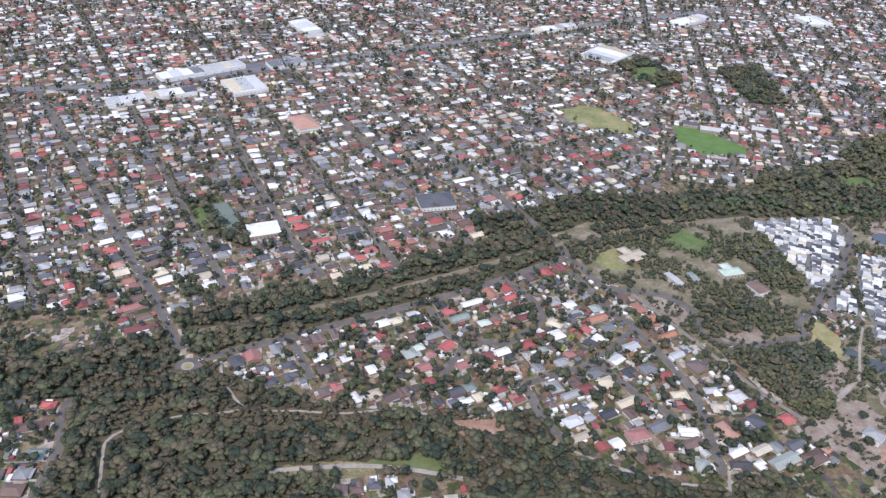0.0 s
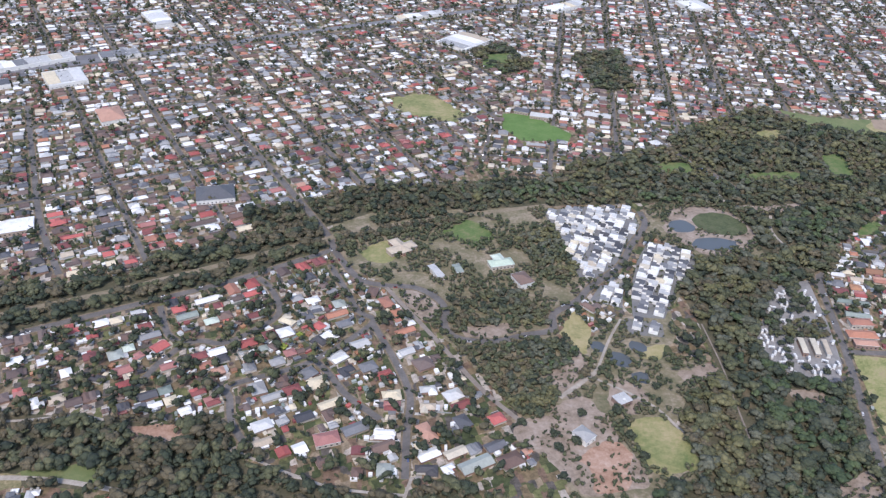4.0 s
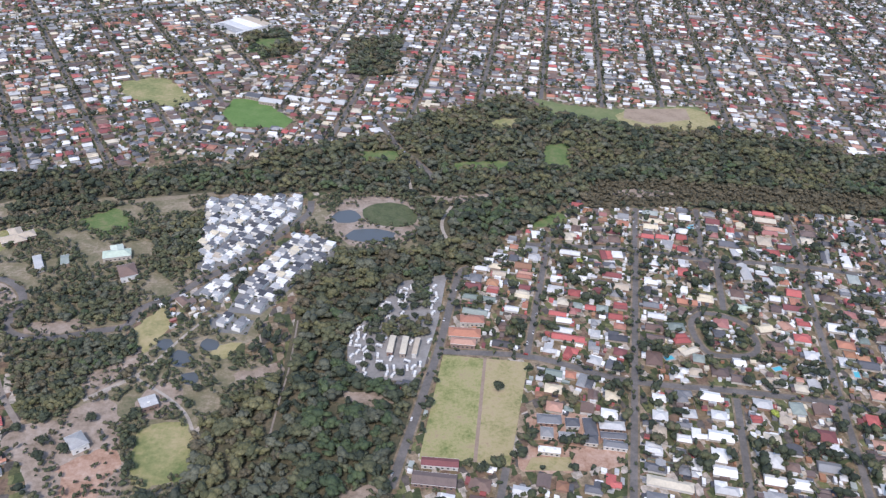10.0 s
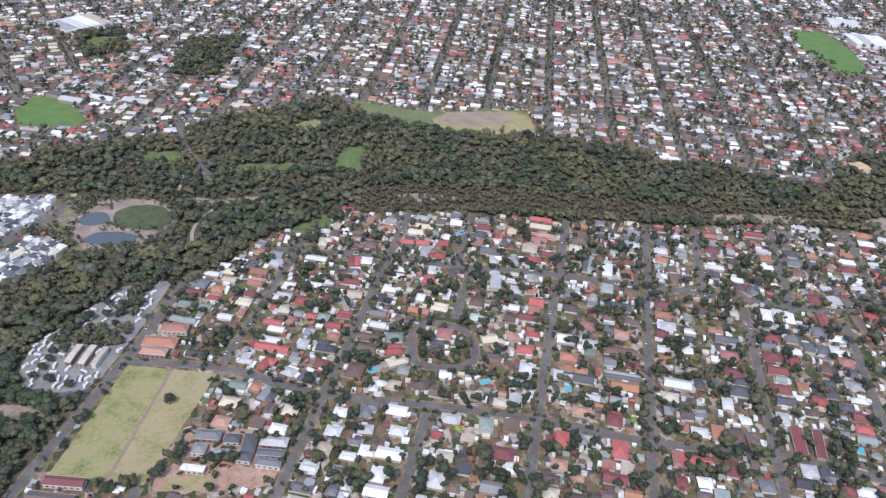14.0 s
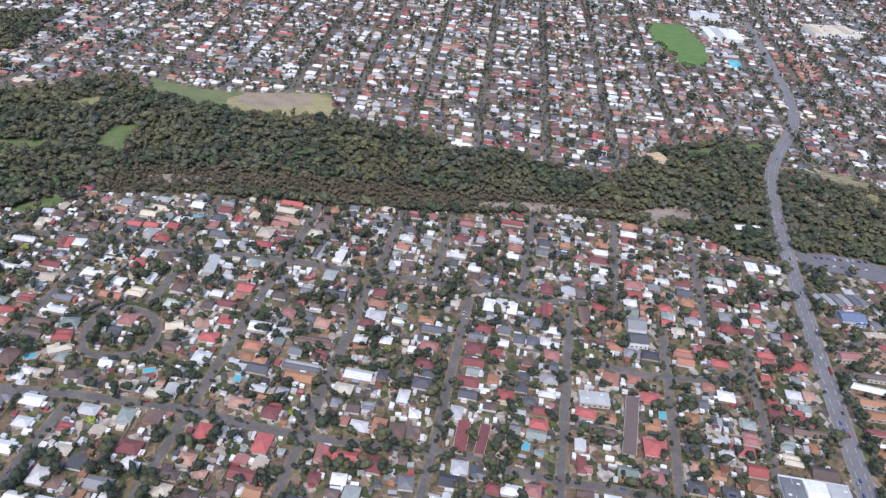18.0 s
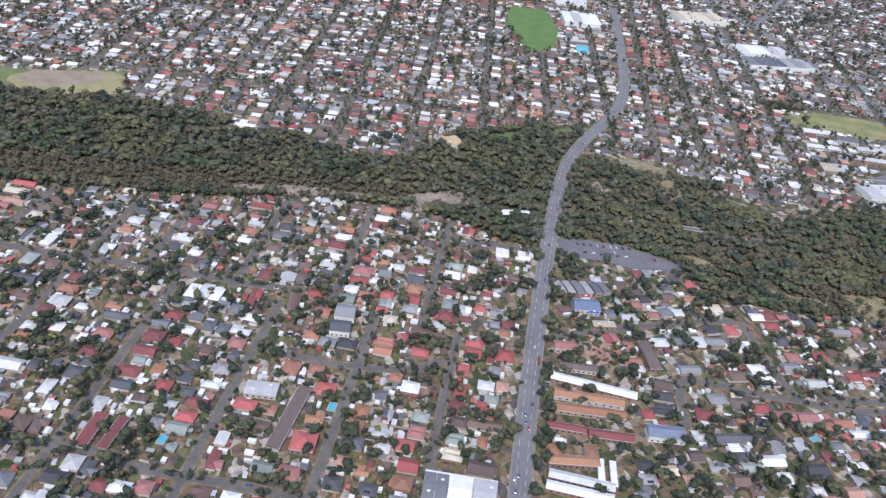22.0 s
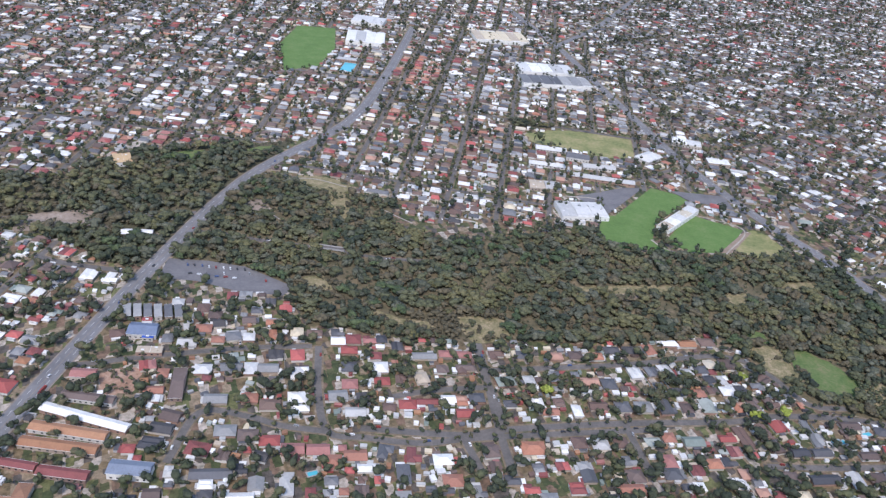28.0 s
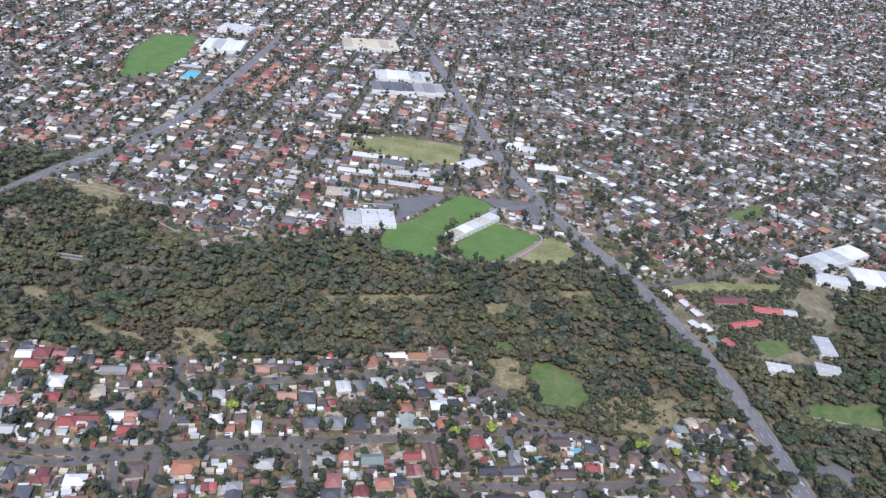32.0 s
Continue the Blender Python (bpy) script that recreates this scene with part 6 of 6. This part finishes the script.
for x, y, turn, lx, ly, roof in SHEDS:
    if not seen(x, y):
        continue
    gv, gf = moved(join((box(-lx / 2, -ly / 2, 0, lx / 2, ly / 2, 2.2)[0], box(0, 0, 0, 1, 1, 1)[1][2:]), [[(-lx / 2 - 0.15, -ly / 2 - 0.15, 2.2), (lx / 2 + 0.15, -ly / 2 - 0.15, 2.2), (lx / 2 + 0.15, ly / 2 + 0.15, 2.6), (-lx / 2 - 0.15, ly / 2 + 0.15, 2.6)], [(0, 1, 2, 3)]]), x, y, 0.02, turn)
    k = len(v)
    v += gv
    f += [tuple(i + k for i in q) for q in gf]
    idx += [SHED_CODES.index(roof)] * len(gf)
drive_v, drive_f = [], []
for a, e, wide in DRIVES:
    n = (e - a).normalized()
    n = Vector((-n.y, n.x)) * wide / 2
    k = len(drive_v)
    drive_v += [(*(a - n), 0.12), (*(e - n), 0.12), (*(e + n), 0.12), (*(a + n), 0.12)]
    drive_f.append((k, k + 1, k + 2, k + 3))
DRIVE = varied_material("driveway_concrete", [(0.42, 0.39, 0.36), (0.30, 0.28, 0.26), (0.36, 0.26, 0.20), (0.50, 0.47, 0.43)], True, 0.9)
tagged(put("driveways", mesh_from("driveways", drive_v, drive_f, DRIVE)), "pale concrete and brick driveways to the houses", "driveways", kind="stuff")
sheds = put("garden_sheds", mesh_from("garden_sheds", v, f, [ROOF_FAR[k] for k in SHED_CODES], idx))
tagged(sheds, "small metal sheds and carports behind the houses", "sheds", kind="stuff")

# fences between the gardens and behind the sheds
fence_v, fence_f = [], []
for a, e, wide in DRIVES:
    d = (e - a).normalized()
    s = Vector((-d.y, d.x))
    for p, q in ((a + s * 2.4 + d * 8, a + s * 2.4 + d * rng.uniform(30, 42)), (a + d * rng.uniform(38, 42) - s * 12, a + d * 40 + s * 2.4)):
        m, w = (p + q) / 2, q - p
        if plan_code(m.x, m.y) != 0 or plan_code(q.x, q.y) != 0:
            continue
        gv, gf = moved(box(-w.length / 2, -0.09, 0, w.length / 2, 0.09, 1.8), m.x, m.y, 0.02, math.degrees(math.atan2(w.y, w.x)))
        k = len(fence_v)
        fence_v += gv
        fence_f += [tuple(i + k for i in q) for q in gf]
FENCE = varied_material("fence_panels", [(0.45, 0.43, 0.39), (0.20, 0.17, 0.14), (0.30, 0.31, 0.30), (0.38, 0.30, 0.22), (0.16, 0.19, 0.16)], True, 0.7)
tagged(put("garden_fences", mesh_from("garden_fences", fence_v, fence_f, FENCE)), "metal and timber fences between the gardens", "fence", kind="stuff")
# cars in the driveways and along the streets further off
lot_v, lot_f, lot_i = [], [], []
SPOTS = [(e + (a - e) * 0.35, e - a) for a, e, wide in DRIVES if rng.random() < 0.45]
for kind, width, line in LINES:
    if kind in ("street", "lane"):
        for k in range(1, len(line) - 1):
            if 640 < line[k].y < 1250 and rng.random() < 0.10:
                d = (line[k + 1] - line[k]).normalized()
                SPOTS.append((line[k] + Vector((-d.y, d.x)) * rng.choice((-1, 1)) * (width / 2 - 1.1), d))
for p, d in SPOTS:
    if not seen(p.x, p.y):
        continue
    for geo, m in ((tapered(-2.2, -0.88, 0.3, 2.2, 0.88, 1.0, 0.15, 0.05), 0), (tapered(-1.5, -0.8, 1.0, 1.2, 0.8, 1.5, 0.4, 0.1), 1)):
        gv, gf = moved(geo, p.x, p.y, 0.24, math.degrees(math.atan2(d.y, d.x)))
        k = len(lot_v)
        lot_v += gv
        lot_f += [tuple(i + k for i in q) for q in gf]
        lot_i += [m] * len(gf)
CAR_FAR = varied_material("far_car_paint", [(0.74, 0.74, 0.74), (0.62, 0.62, 0.63), (0.30, 0.31, 0.32), (0.78, 0.78, 0.77), (0.06, 0.06, 0.065), (0.28, 0.05, 0.04)], True, 0.35, 0.05)
tagged(put("distant_cars", mesh_from("distant_cars", lot_v, lot_f, [CAR_FAR, GLASS], lot_i)), "small parked cars in driveways and along streets", "cars", kind="stuff")

# ---- trees ----
def ball(divisions):
    bm = bmesh.new()
    bmesh.ops.create_icosphere(bm, subdivisions=divisions, radius=1.0)
    v, f = np.array([v.co[:] for v in bm.verts]), np.array([[v.index for v in f.verts] for f in bm.faces])
    bm.free()
    return v, f


BALL = {0: (np.array([(1, 0, 0), (-1, 0, 0), (0, 1, 0), (0, -1, 0), (0, 0, 1), (0, 0, -1)], float),
            np.array([(0, 2, 4), (2, 1, 4), (1, 3, 4), (3, 0, 4), (2, 0, 5), (1, 2, 5), (3, 1, 5), (0, 3, 5)])), 1: ball(1)}


def crown(boughs, leaves, seed=0, size=0.06, divisions=1):
    """A crown one unit wide and high: boughs of uneven size round a middle one, under a loose coat of leaf sprays."""
    r = np.random.RandomState(seed)
    v, f = BALL[divisions]
    mids, radii = [np.array([r.uniform(-0.06, 0.06), r.uniform(-0.06, 0.06), 0.64])], [r.uniform(0.24, 0.30)]
    for k in range(boughs - 1):
        a = 6.283 * (k + r.uniform(-0.3, 0.3)) / max(1, boughs - 1)
        far = r.uniform(0.18, 0.34)
        mids.append(np.array([math.cos(a) * far, math.sin(a) * far, r.uniform(0.42, 0.70)]))
        radii.append(r.uniform(0.15, 0.26))
    verts, faces, n = [], [], 0
    for mid, rad in zip(mids, radii):
        p = v * (1 + r.uniform(-0.20, 0.16, len(v)))[:, None] * rad * np.array([1.0, 1.0, 0.85]) + mid
        verts.append(p)
        faces.append(f + n)
        n += len(p)
    own = r.randint(len(mids), size=leaves)
    d = r.normal(size=(leaves, 3))
    d /= np.linalg.norm(d, axis=1)[:, None]
    d[:, 2] = np.where(d[:, 2] < -0.2, -d[:, 2], d[:, 2])
    tips = np.array(mids)[own] + d * (np.array(radii)[own] * r.uniform(0.92, 1.22, leaves))[:, None]
    spread = r.normal(size=(leaves, 3, 3))
    spread -= 0.6 * (spread * d[:, None, :]).sum(2)[:, :, None] * d[:, None, :]
    sprays = tips[:, None, :] + spread * size
    verts.append(sprays.reshape(-1, 3))
    faces.append(np.arange(leaves * 3).reshape(-1, 3) + n)
    return np.concatenate(verts), np.concatenate(faces)


def stem(height, radius, seed):
    r = random.Random(seed)
    v, f = [], []
    lean = Vector((r.uniform(-0.08, 0.08), r.uniform(-0.08, 0.08), 0))
    branches = [(Vector((0, 0, 0)), Vector((0, 0, 1)) + lean, height, radius)]
    top = branches[0][0] + branches[0][1] * height * 0.55
    for k in range(3):
        a = k * 2.1 + r.random()
        branches.append((top, Vector((math.cos(a) * 0.6, math.sin(a) * 0.6, 0.8)), height * 0.5, radius * 0.55))
    for base, way, length, rad in branches:
        k = len(v)
        for t in (0, 1):
            for i in range(5):
                a = i * 1.2566
                v.append(tuple(base + way * length * t + Vector((math.cos(a), math.sin(a), 0)) * rad * (1 - 0.65 * t)))
        f += [(k + i, k + (i + 1) % 5, k + 5 + (i + 1) % 5, k + 5 + i) for i in range(5)]
    return v, f


def crowd(name, shapes, spots, material, label):
    """Many crowns in one mesh. spots: x, y, width, height."""
    allv, allf, n = [], [], 0
    pick = npr.randint(len(shapes), size=len(spots))
    turn, stretch = npr.uniform(0, 6.28, len(spots)), npr.uniform(0.68, 1.32, len(spots))
    for k, (x, y, w, h) in enumerate(spots):
        v, f = shapes[pick[k]]
        c, s = math.cos(turn[k]), math.sin(turn[k])
        v = v * np.array([stretch[k], 2.0 - stretch[k], 1.0])
        p = np.empty_like(v)
        p[:, 0], p[:, 1], p[:, 2] = x + w * (c * v[:, 0] - s * v[:, 1]), y + w * (s * v[:, 0] + c * v[:, 1]), h * v[:, 2]
        allv.append(p)
        allf.append(f + n)
        n += len(v)
    v, f = np.concatenate(allv), np.concatenate(allf)
    me = bpy.data.meshes.new(name)
    me.vertices.add(len(v))
    me.vertices.foreach_set("co", v.astype(np.float32).ravel())
    me.loops.add(f.size)
    me.loops.foreach_set("vertex_index", f.astype(np.int32).ravel())
    me.polygons.add(len(f))
    me.polygons.foreach_set("loop_start", np.arange(0, f.size, 3, dtype=np.int32))
    me.polygons.foreach_set("use_smooth", np.ones(len(f), dtype=bool))
    me.materials.append(material)
    me.update(calc_edges=True)
    me.validate()
    return tagged(put(name, me), label, "trees", kind="stuff")


BIG = [crown(8, 260, k, 0.045) for k in range(6)]
WOODS = [crown(4 + k % 4, 74, 10 + k, 0.048) for k in range(12)]
THIN = [crown(3, 24, 60 + k, 0.070) for k in range(10)]
MIDDLE = [crown(2 + k % 3, 26, 40 + k, 0.066) for k in range(10)]
SMALL = [crown(1, 9, 20 + k, 0.12) for k in range(8)]
TINY = [crown(1, 8, 80 + k, 0.15, 0) for k in range(8)]
BIG_MESH, STEM_MESH = {}, {}


def tree(x, y, wide, high, leaves, k):
    """One tree of its own: a trunk with limbs, and its crown."""
    v, f = BIG[k % 6]
    if k % 6 not in STEM_MESH:
        g = stem(0.62, 0.035, k)
        STEM_MESH[k % 6] = mesh_from("tree", g[0], g[1], BARK)
    if (k % 6, leaves) not in BIG_MESH:
        BIG_MESH[k % 6, leaves] = mesh_from("crown", v, [tuple(map(int, q)) for q in f], LEAVES[leaves])
        BIG_MESH[k % 6, leaves].polygons.foreach_set("use_smooth", np.ones(len(f), dtype=bool))
    ob = new("tree", STEM_MESH[k % 6])
    ob.matrix_basis = pose(x, y, 0, 0, 0, 61 * k % 360) @ Matrix.Diagonal((wide, wide, high, 1))
    c = new("crown", BIG_MESH[k % 6, leaves])
    c.parent = ob
    words = dict(gum="olive-grey gum tree with an open crown", dark="dark green tree with a dense crown", garden="green garden tree beside houses", olive="yellow-olive eucalyptus tree with an open crown", grey="grey-green eucalyptus tree with a broad crown", brown="brown-tinged dry gum tree", green="fresh green broadleaf tree", lime="bright yellow-green tree beside houses")[leaves]
    return tagged(ob, words, "tree", "trees near the river and gardens")


def scatter(code, count, ymin=380, ymax=3000):
    """Random places whose cell has this code."""
    i, j = np.nonzero(PLAN == code)
    keep = (Y0 + j * CELL > ymin) & (Y0 + j * CELL < ymax)
    i, j = i[keep], j[keep]
    x, y = X0 + i * CELL, Y0 + j * CELL
    keep = (-0.37 * y - 150 < x) & (x < 2340 + 0.82 * y) & (y > 395) & (y < np.maximum(2200, 2080 + 0.32 * (x - 1580)))
    i, j = i[keep], j[keep]
    pick = npr.choice(len(i), min(count, len(i)), replace=False)
    jit = npr.uniform(0, CELL, (len(pick), 2))
    return [p for p in [(X0 + i[p] * CELL + a, Y0 + j[p] * CELL + b) for p, (a, b) in zip(pick, jit)] if seen(*p)]


def patch(x, y):
    return noise.noise(Vector((x / 60, y / 60, 3.1))) + 0.5 * noise.noise(Vector((x / 22, y / 22, 8.1)))


def thinned(spots, gap):
    """Leaves out spots closer than the gap to an earlier one."""
    taken, out = set(), []
    for x, y in spots:
        key = (int(x / gap), int(y / gap))
        if key not in taken:
            taken.add(key)
            out.append((x, y))
    return out


woods = thinned(scatter(2, 45000), 9.0)
bare = [p for p in woods if npr.rand() > ((0.8 if p[0] < 380 else 1.05 if p[0] < 1850 else 0.72) - patch(*p)) / 0.4]
bushes = thinned(bare + scatter(2, 9500), 4.6)
bare = set(bare)
woods = [p for p in woods if p not in bare]
rough = [p for p in thinned(scatter(8, 2500), 6.0) if patch(p[0] * 2, p[1] * 2) < 0.1]
parks = [p for p in thinned(scatter(3, 9000), 6.5) if patch(*p) < 0.22]
groves = [p for p in thinned(scatter(7, 4000), 7.0) if patch(*p) < 0.5]
scrub = thinned(scatter(9, 4500), 5.0)
glades = [p for p in thinned(scatter(10, 1500), 8.0) if patch(p[0] * 2.5, p[1] * 2.5) < -0.1]
gardens = [p for p in thinned(scatter(0, 12000, 380, 900) + scatter(0, 17000, 900), 5.2) if npr.rand() < (0.8 if p[1] > 900 else 0.85 if p[0] > 2150 else 0.55) + (1.5 if p[1] < 900 else 1.0) * patch(p[0] * 1.4, p[1] * 1.4 + 900)]
streets = []
for kind, width, line in LINES:
    if kind in ("street", "lane"):
        for p in line[1:-1]:
            for side in (-1, 1):
                if npr.rand() < (0.34 if kind == "lane" and p.y > 900 else 0.22):
                    q = (p.x + npr.uniform(-2, 2) + side * npr.uniform(2.5, 5.5), p.y + npr.uniform(-2, 2))
                    if seen(*q):
                        streets.append(q)
count = 0
groups = collections.defaultdict(list)


def species(x, y):
    """Kinds of tree gather in stands, with strangers among them."""
    f = 0.5 + 0.75 * patch(x * 0.7 + 400, y * 0.7) + npr.uniform(-0.4, 0.4)
    if x < 400:
        f = npr.choice((0.25, 0.5, 0.9))
    return "olive" if f < 0.16 else "brown" if f < 0.30 else "gum" if f < 0.58 else "grey" if f < 0.74 else "dark" if f < 0.98 else "green"


for x, y in woods:
    kind = species(x, y)
    size = npr.rand()
    wide = npr.uniform(7, 11) if size < 0.3 else npr.uniform(11, 17) if size < 0.8 else npr.uniform(17, 23)
    high = wide * npr.uniform(0.34, 0.5) + npr.uniform(3.5, 5.0)
    if x > 1850:  # lower, drier woods beyond the main road
        wide, high = wide * 0.9, high * 0.85
    if y < 565 and count < 190:
        tree(x, y, wide, high, kind, count)
        count += 1
    else:
        groups[kind + ("_far" if y > 900 else "")].append((x, y, wide, high))
for x, y in bushes:
    groups["bush"].append((x + npr.uniform(-3, 3), y + npr.uniform(-3, 3), npr.uniform(2.5, 7), npr.uniform(2, 5)))
for x, y in groves:
    groups[species(x, y)].append((x, y, npr.uniform(7, 14), npr.uniform(6, 10)))
for x, y in scrub:
    wide = npr.uniform(2.5, 6.0) if npr.rand() < 0.6 else npr.uniform(7, 13)
    groups["scrub"].append((x, y, wide, wide * npr.uniform(0.55, 0.75) + 1))
for x, y in glades:
    wide = npr.uniform(2.0, 5.0) if npr.rand() < 0.6 else npr.uniform(6, 12)
    groups["scrub" if npr.rand() < 0.5 else "gum"].append((x, y, wide, wide * npr.uniform(0.55, 0.8) + 1))
for x, y in rough:
    wide = npr.uniform(2.0, 8.0)
    groups["park"].append((x, y, wide, wide * npr.uniform(0.7, 1.0)))
for x, y in parks:
    groups["park"].append((x, y, npr.uniform(5, 11), npr.uniform(5, 9)))
extra = 0
for x, y in gardens:
    wide = npr.uniform(3.5, 8.0) if npr.rand() < 0.5 else npr.uniform(8, 16.5)
    if y > 900:
        wide *= npr.uniform(0.9, 1.4)
    high = wide * npr.uniform(0.65, 1.0) + 1.0
    kind = "shade" if npr.rand() < 0.55 else "garden"
    if y < 600 and wide > 5 and extra < 110:
        tree(x, y, wide, high, "dark" if kind == "shade" else "garden", extra)
        extra += 1
    else:
        groups[kind + ("_near" if y < 820 else "")].append((x, y, wide, high))
for x, y in scatter(6, 200):
    groups["garden_near"].append((x, y, npr.uniform(2.5, 5), npr.uniform(3, 5)))
for x, y in streets:
    wide = npr.uniform(4.5, 8.0) if y < 900 else npr.uniform(6, 11)
    groups[("shade" if npr.rand() < 0.5 else "garden") + ("_near" if y < 820 else "")].append((x, y, wide, wide * npr.uniform(0.9, 1.2)))
for k, (x, y, size, leaves) in enumerate(LONE):
    tree(x, y, size, size * 0.85, leaves, k)
STANDS = dict(gum="mid-green gum woodland", olive="yellow-olive eucalyptus trees", grey="grey-green eucalyptus trees", brown="brown-tinged dry trees", dark="dark green dense trees", green="fresh green broadleaf trees")
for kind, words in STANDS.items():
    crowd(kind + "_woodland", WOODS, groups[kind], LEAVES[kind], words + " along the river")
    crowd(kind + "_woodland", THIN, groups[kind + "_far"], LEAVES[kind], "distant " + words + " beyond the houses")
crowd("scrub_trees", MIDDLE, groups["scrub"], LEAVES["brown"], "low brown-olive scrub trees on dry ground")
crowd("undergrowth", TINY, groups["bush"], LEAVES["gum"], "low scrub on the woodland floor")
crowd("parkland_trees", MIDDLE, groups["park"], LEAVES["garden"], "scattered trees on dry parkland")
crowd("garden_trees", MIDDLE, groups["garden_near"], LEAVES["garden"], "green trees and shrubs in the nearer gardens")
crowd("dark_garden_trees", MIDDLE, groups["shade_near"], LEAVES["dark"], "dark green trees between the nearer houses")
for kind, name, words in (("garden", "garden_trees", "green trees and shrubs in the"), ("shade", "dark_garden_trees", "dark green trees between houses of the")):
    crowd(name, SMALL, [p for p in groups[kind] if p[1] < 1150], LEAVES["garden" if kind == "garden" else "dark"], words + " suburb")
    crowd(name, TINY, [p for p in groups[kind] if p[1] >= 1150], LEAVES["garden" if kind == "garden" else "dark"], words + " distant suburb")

# ---- the caravan park ----
for kind, poly in AREAS:
    if kind != "gravel":
        continue
    xs, ys = [p[0] for p in poly], [p[1] for p in poly]
    for a in range(26):
        for b in range(44):
            x, y = min(xs) + 4 + a * 6.2 + rng.uniform(-1, 1), min(ys) + 4 + b * 4.6 + rng.uniform(-1, 1)
            if inside(poly, np.array([x]), np.array([y]))[0] and a % 4 != 3 and rng.random() < 0.62 and free(x, y, 6.4, 2.4, 73 + 90 * (b % 5 == 0), 0.2, (4,)):
                mark(rect(x, y, 6.8, 3.2, 73 + 90 * (b % 5 == 0)), 5)
                caravan(x, y, 73 + 90 * (b % 5 == 0) + rng.uniform(-25, 25))

# ---- lane lines and the raised median of the main roads ----
for kind, width, line in LINES:
    if kind != "arterial":
        continue
    for shift in (-width * 0.25, width * 0.25):
        for k in range(0, len(line) - 1, 2):
            tagged(band("lane_line", line[k:k + 2], 0.28, 0.34, LINE, shift), "white dashed lane line on asphalt", "road marking", kind="structure")
    tagged(band("median", line, 0.6, 0.36, ROADS["track"]), "pale concrete median strip of the main road", "road", kind="structure")
    for side in (-1, 1):
        tagged(band("verge", line, 1.6, 0.20, ROADS["track"], side * (width / 2 + 0.8)), "pale concrete footpath beside the main road", "pavement", kind="structure")

# ---- cars parked along the nearer streets ----
for kind, width, line in LINES:
    if kind != "street":
        continue
    for k in range(2, len(line) - 2, 9):
        d = (line[k + 1] - line[k]).normalized()
        q = line[k] + Vector((-d.y, d.x)) * (width / 2 - 1.2)
        if 430 < q.y < 640 and seen(q.x, q.y) and rng.random() < 0.75:
            car(q.x, q.y, math.degrees(math.atan2(d.y, d.x)), z=0.24)

# ---- plan units to metres ----
for me in bpy.data.meshes:
    me.transform(Matrix.Scale(K, 4))
for ob in bpy.data.objects:
    if ob.type == "MESH":
        m = ob.matrix_basis.copy()
        m.translation *= K
        ob.matrix_basis = m
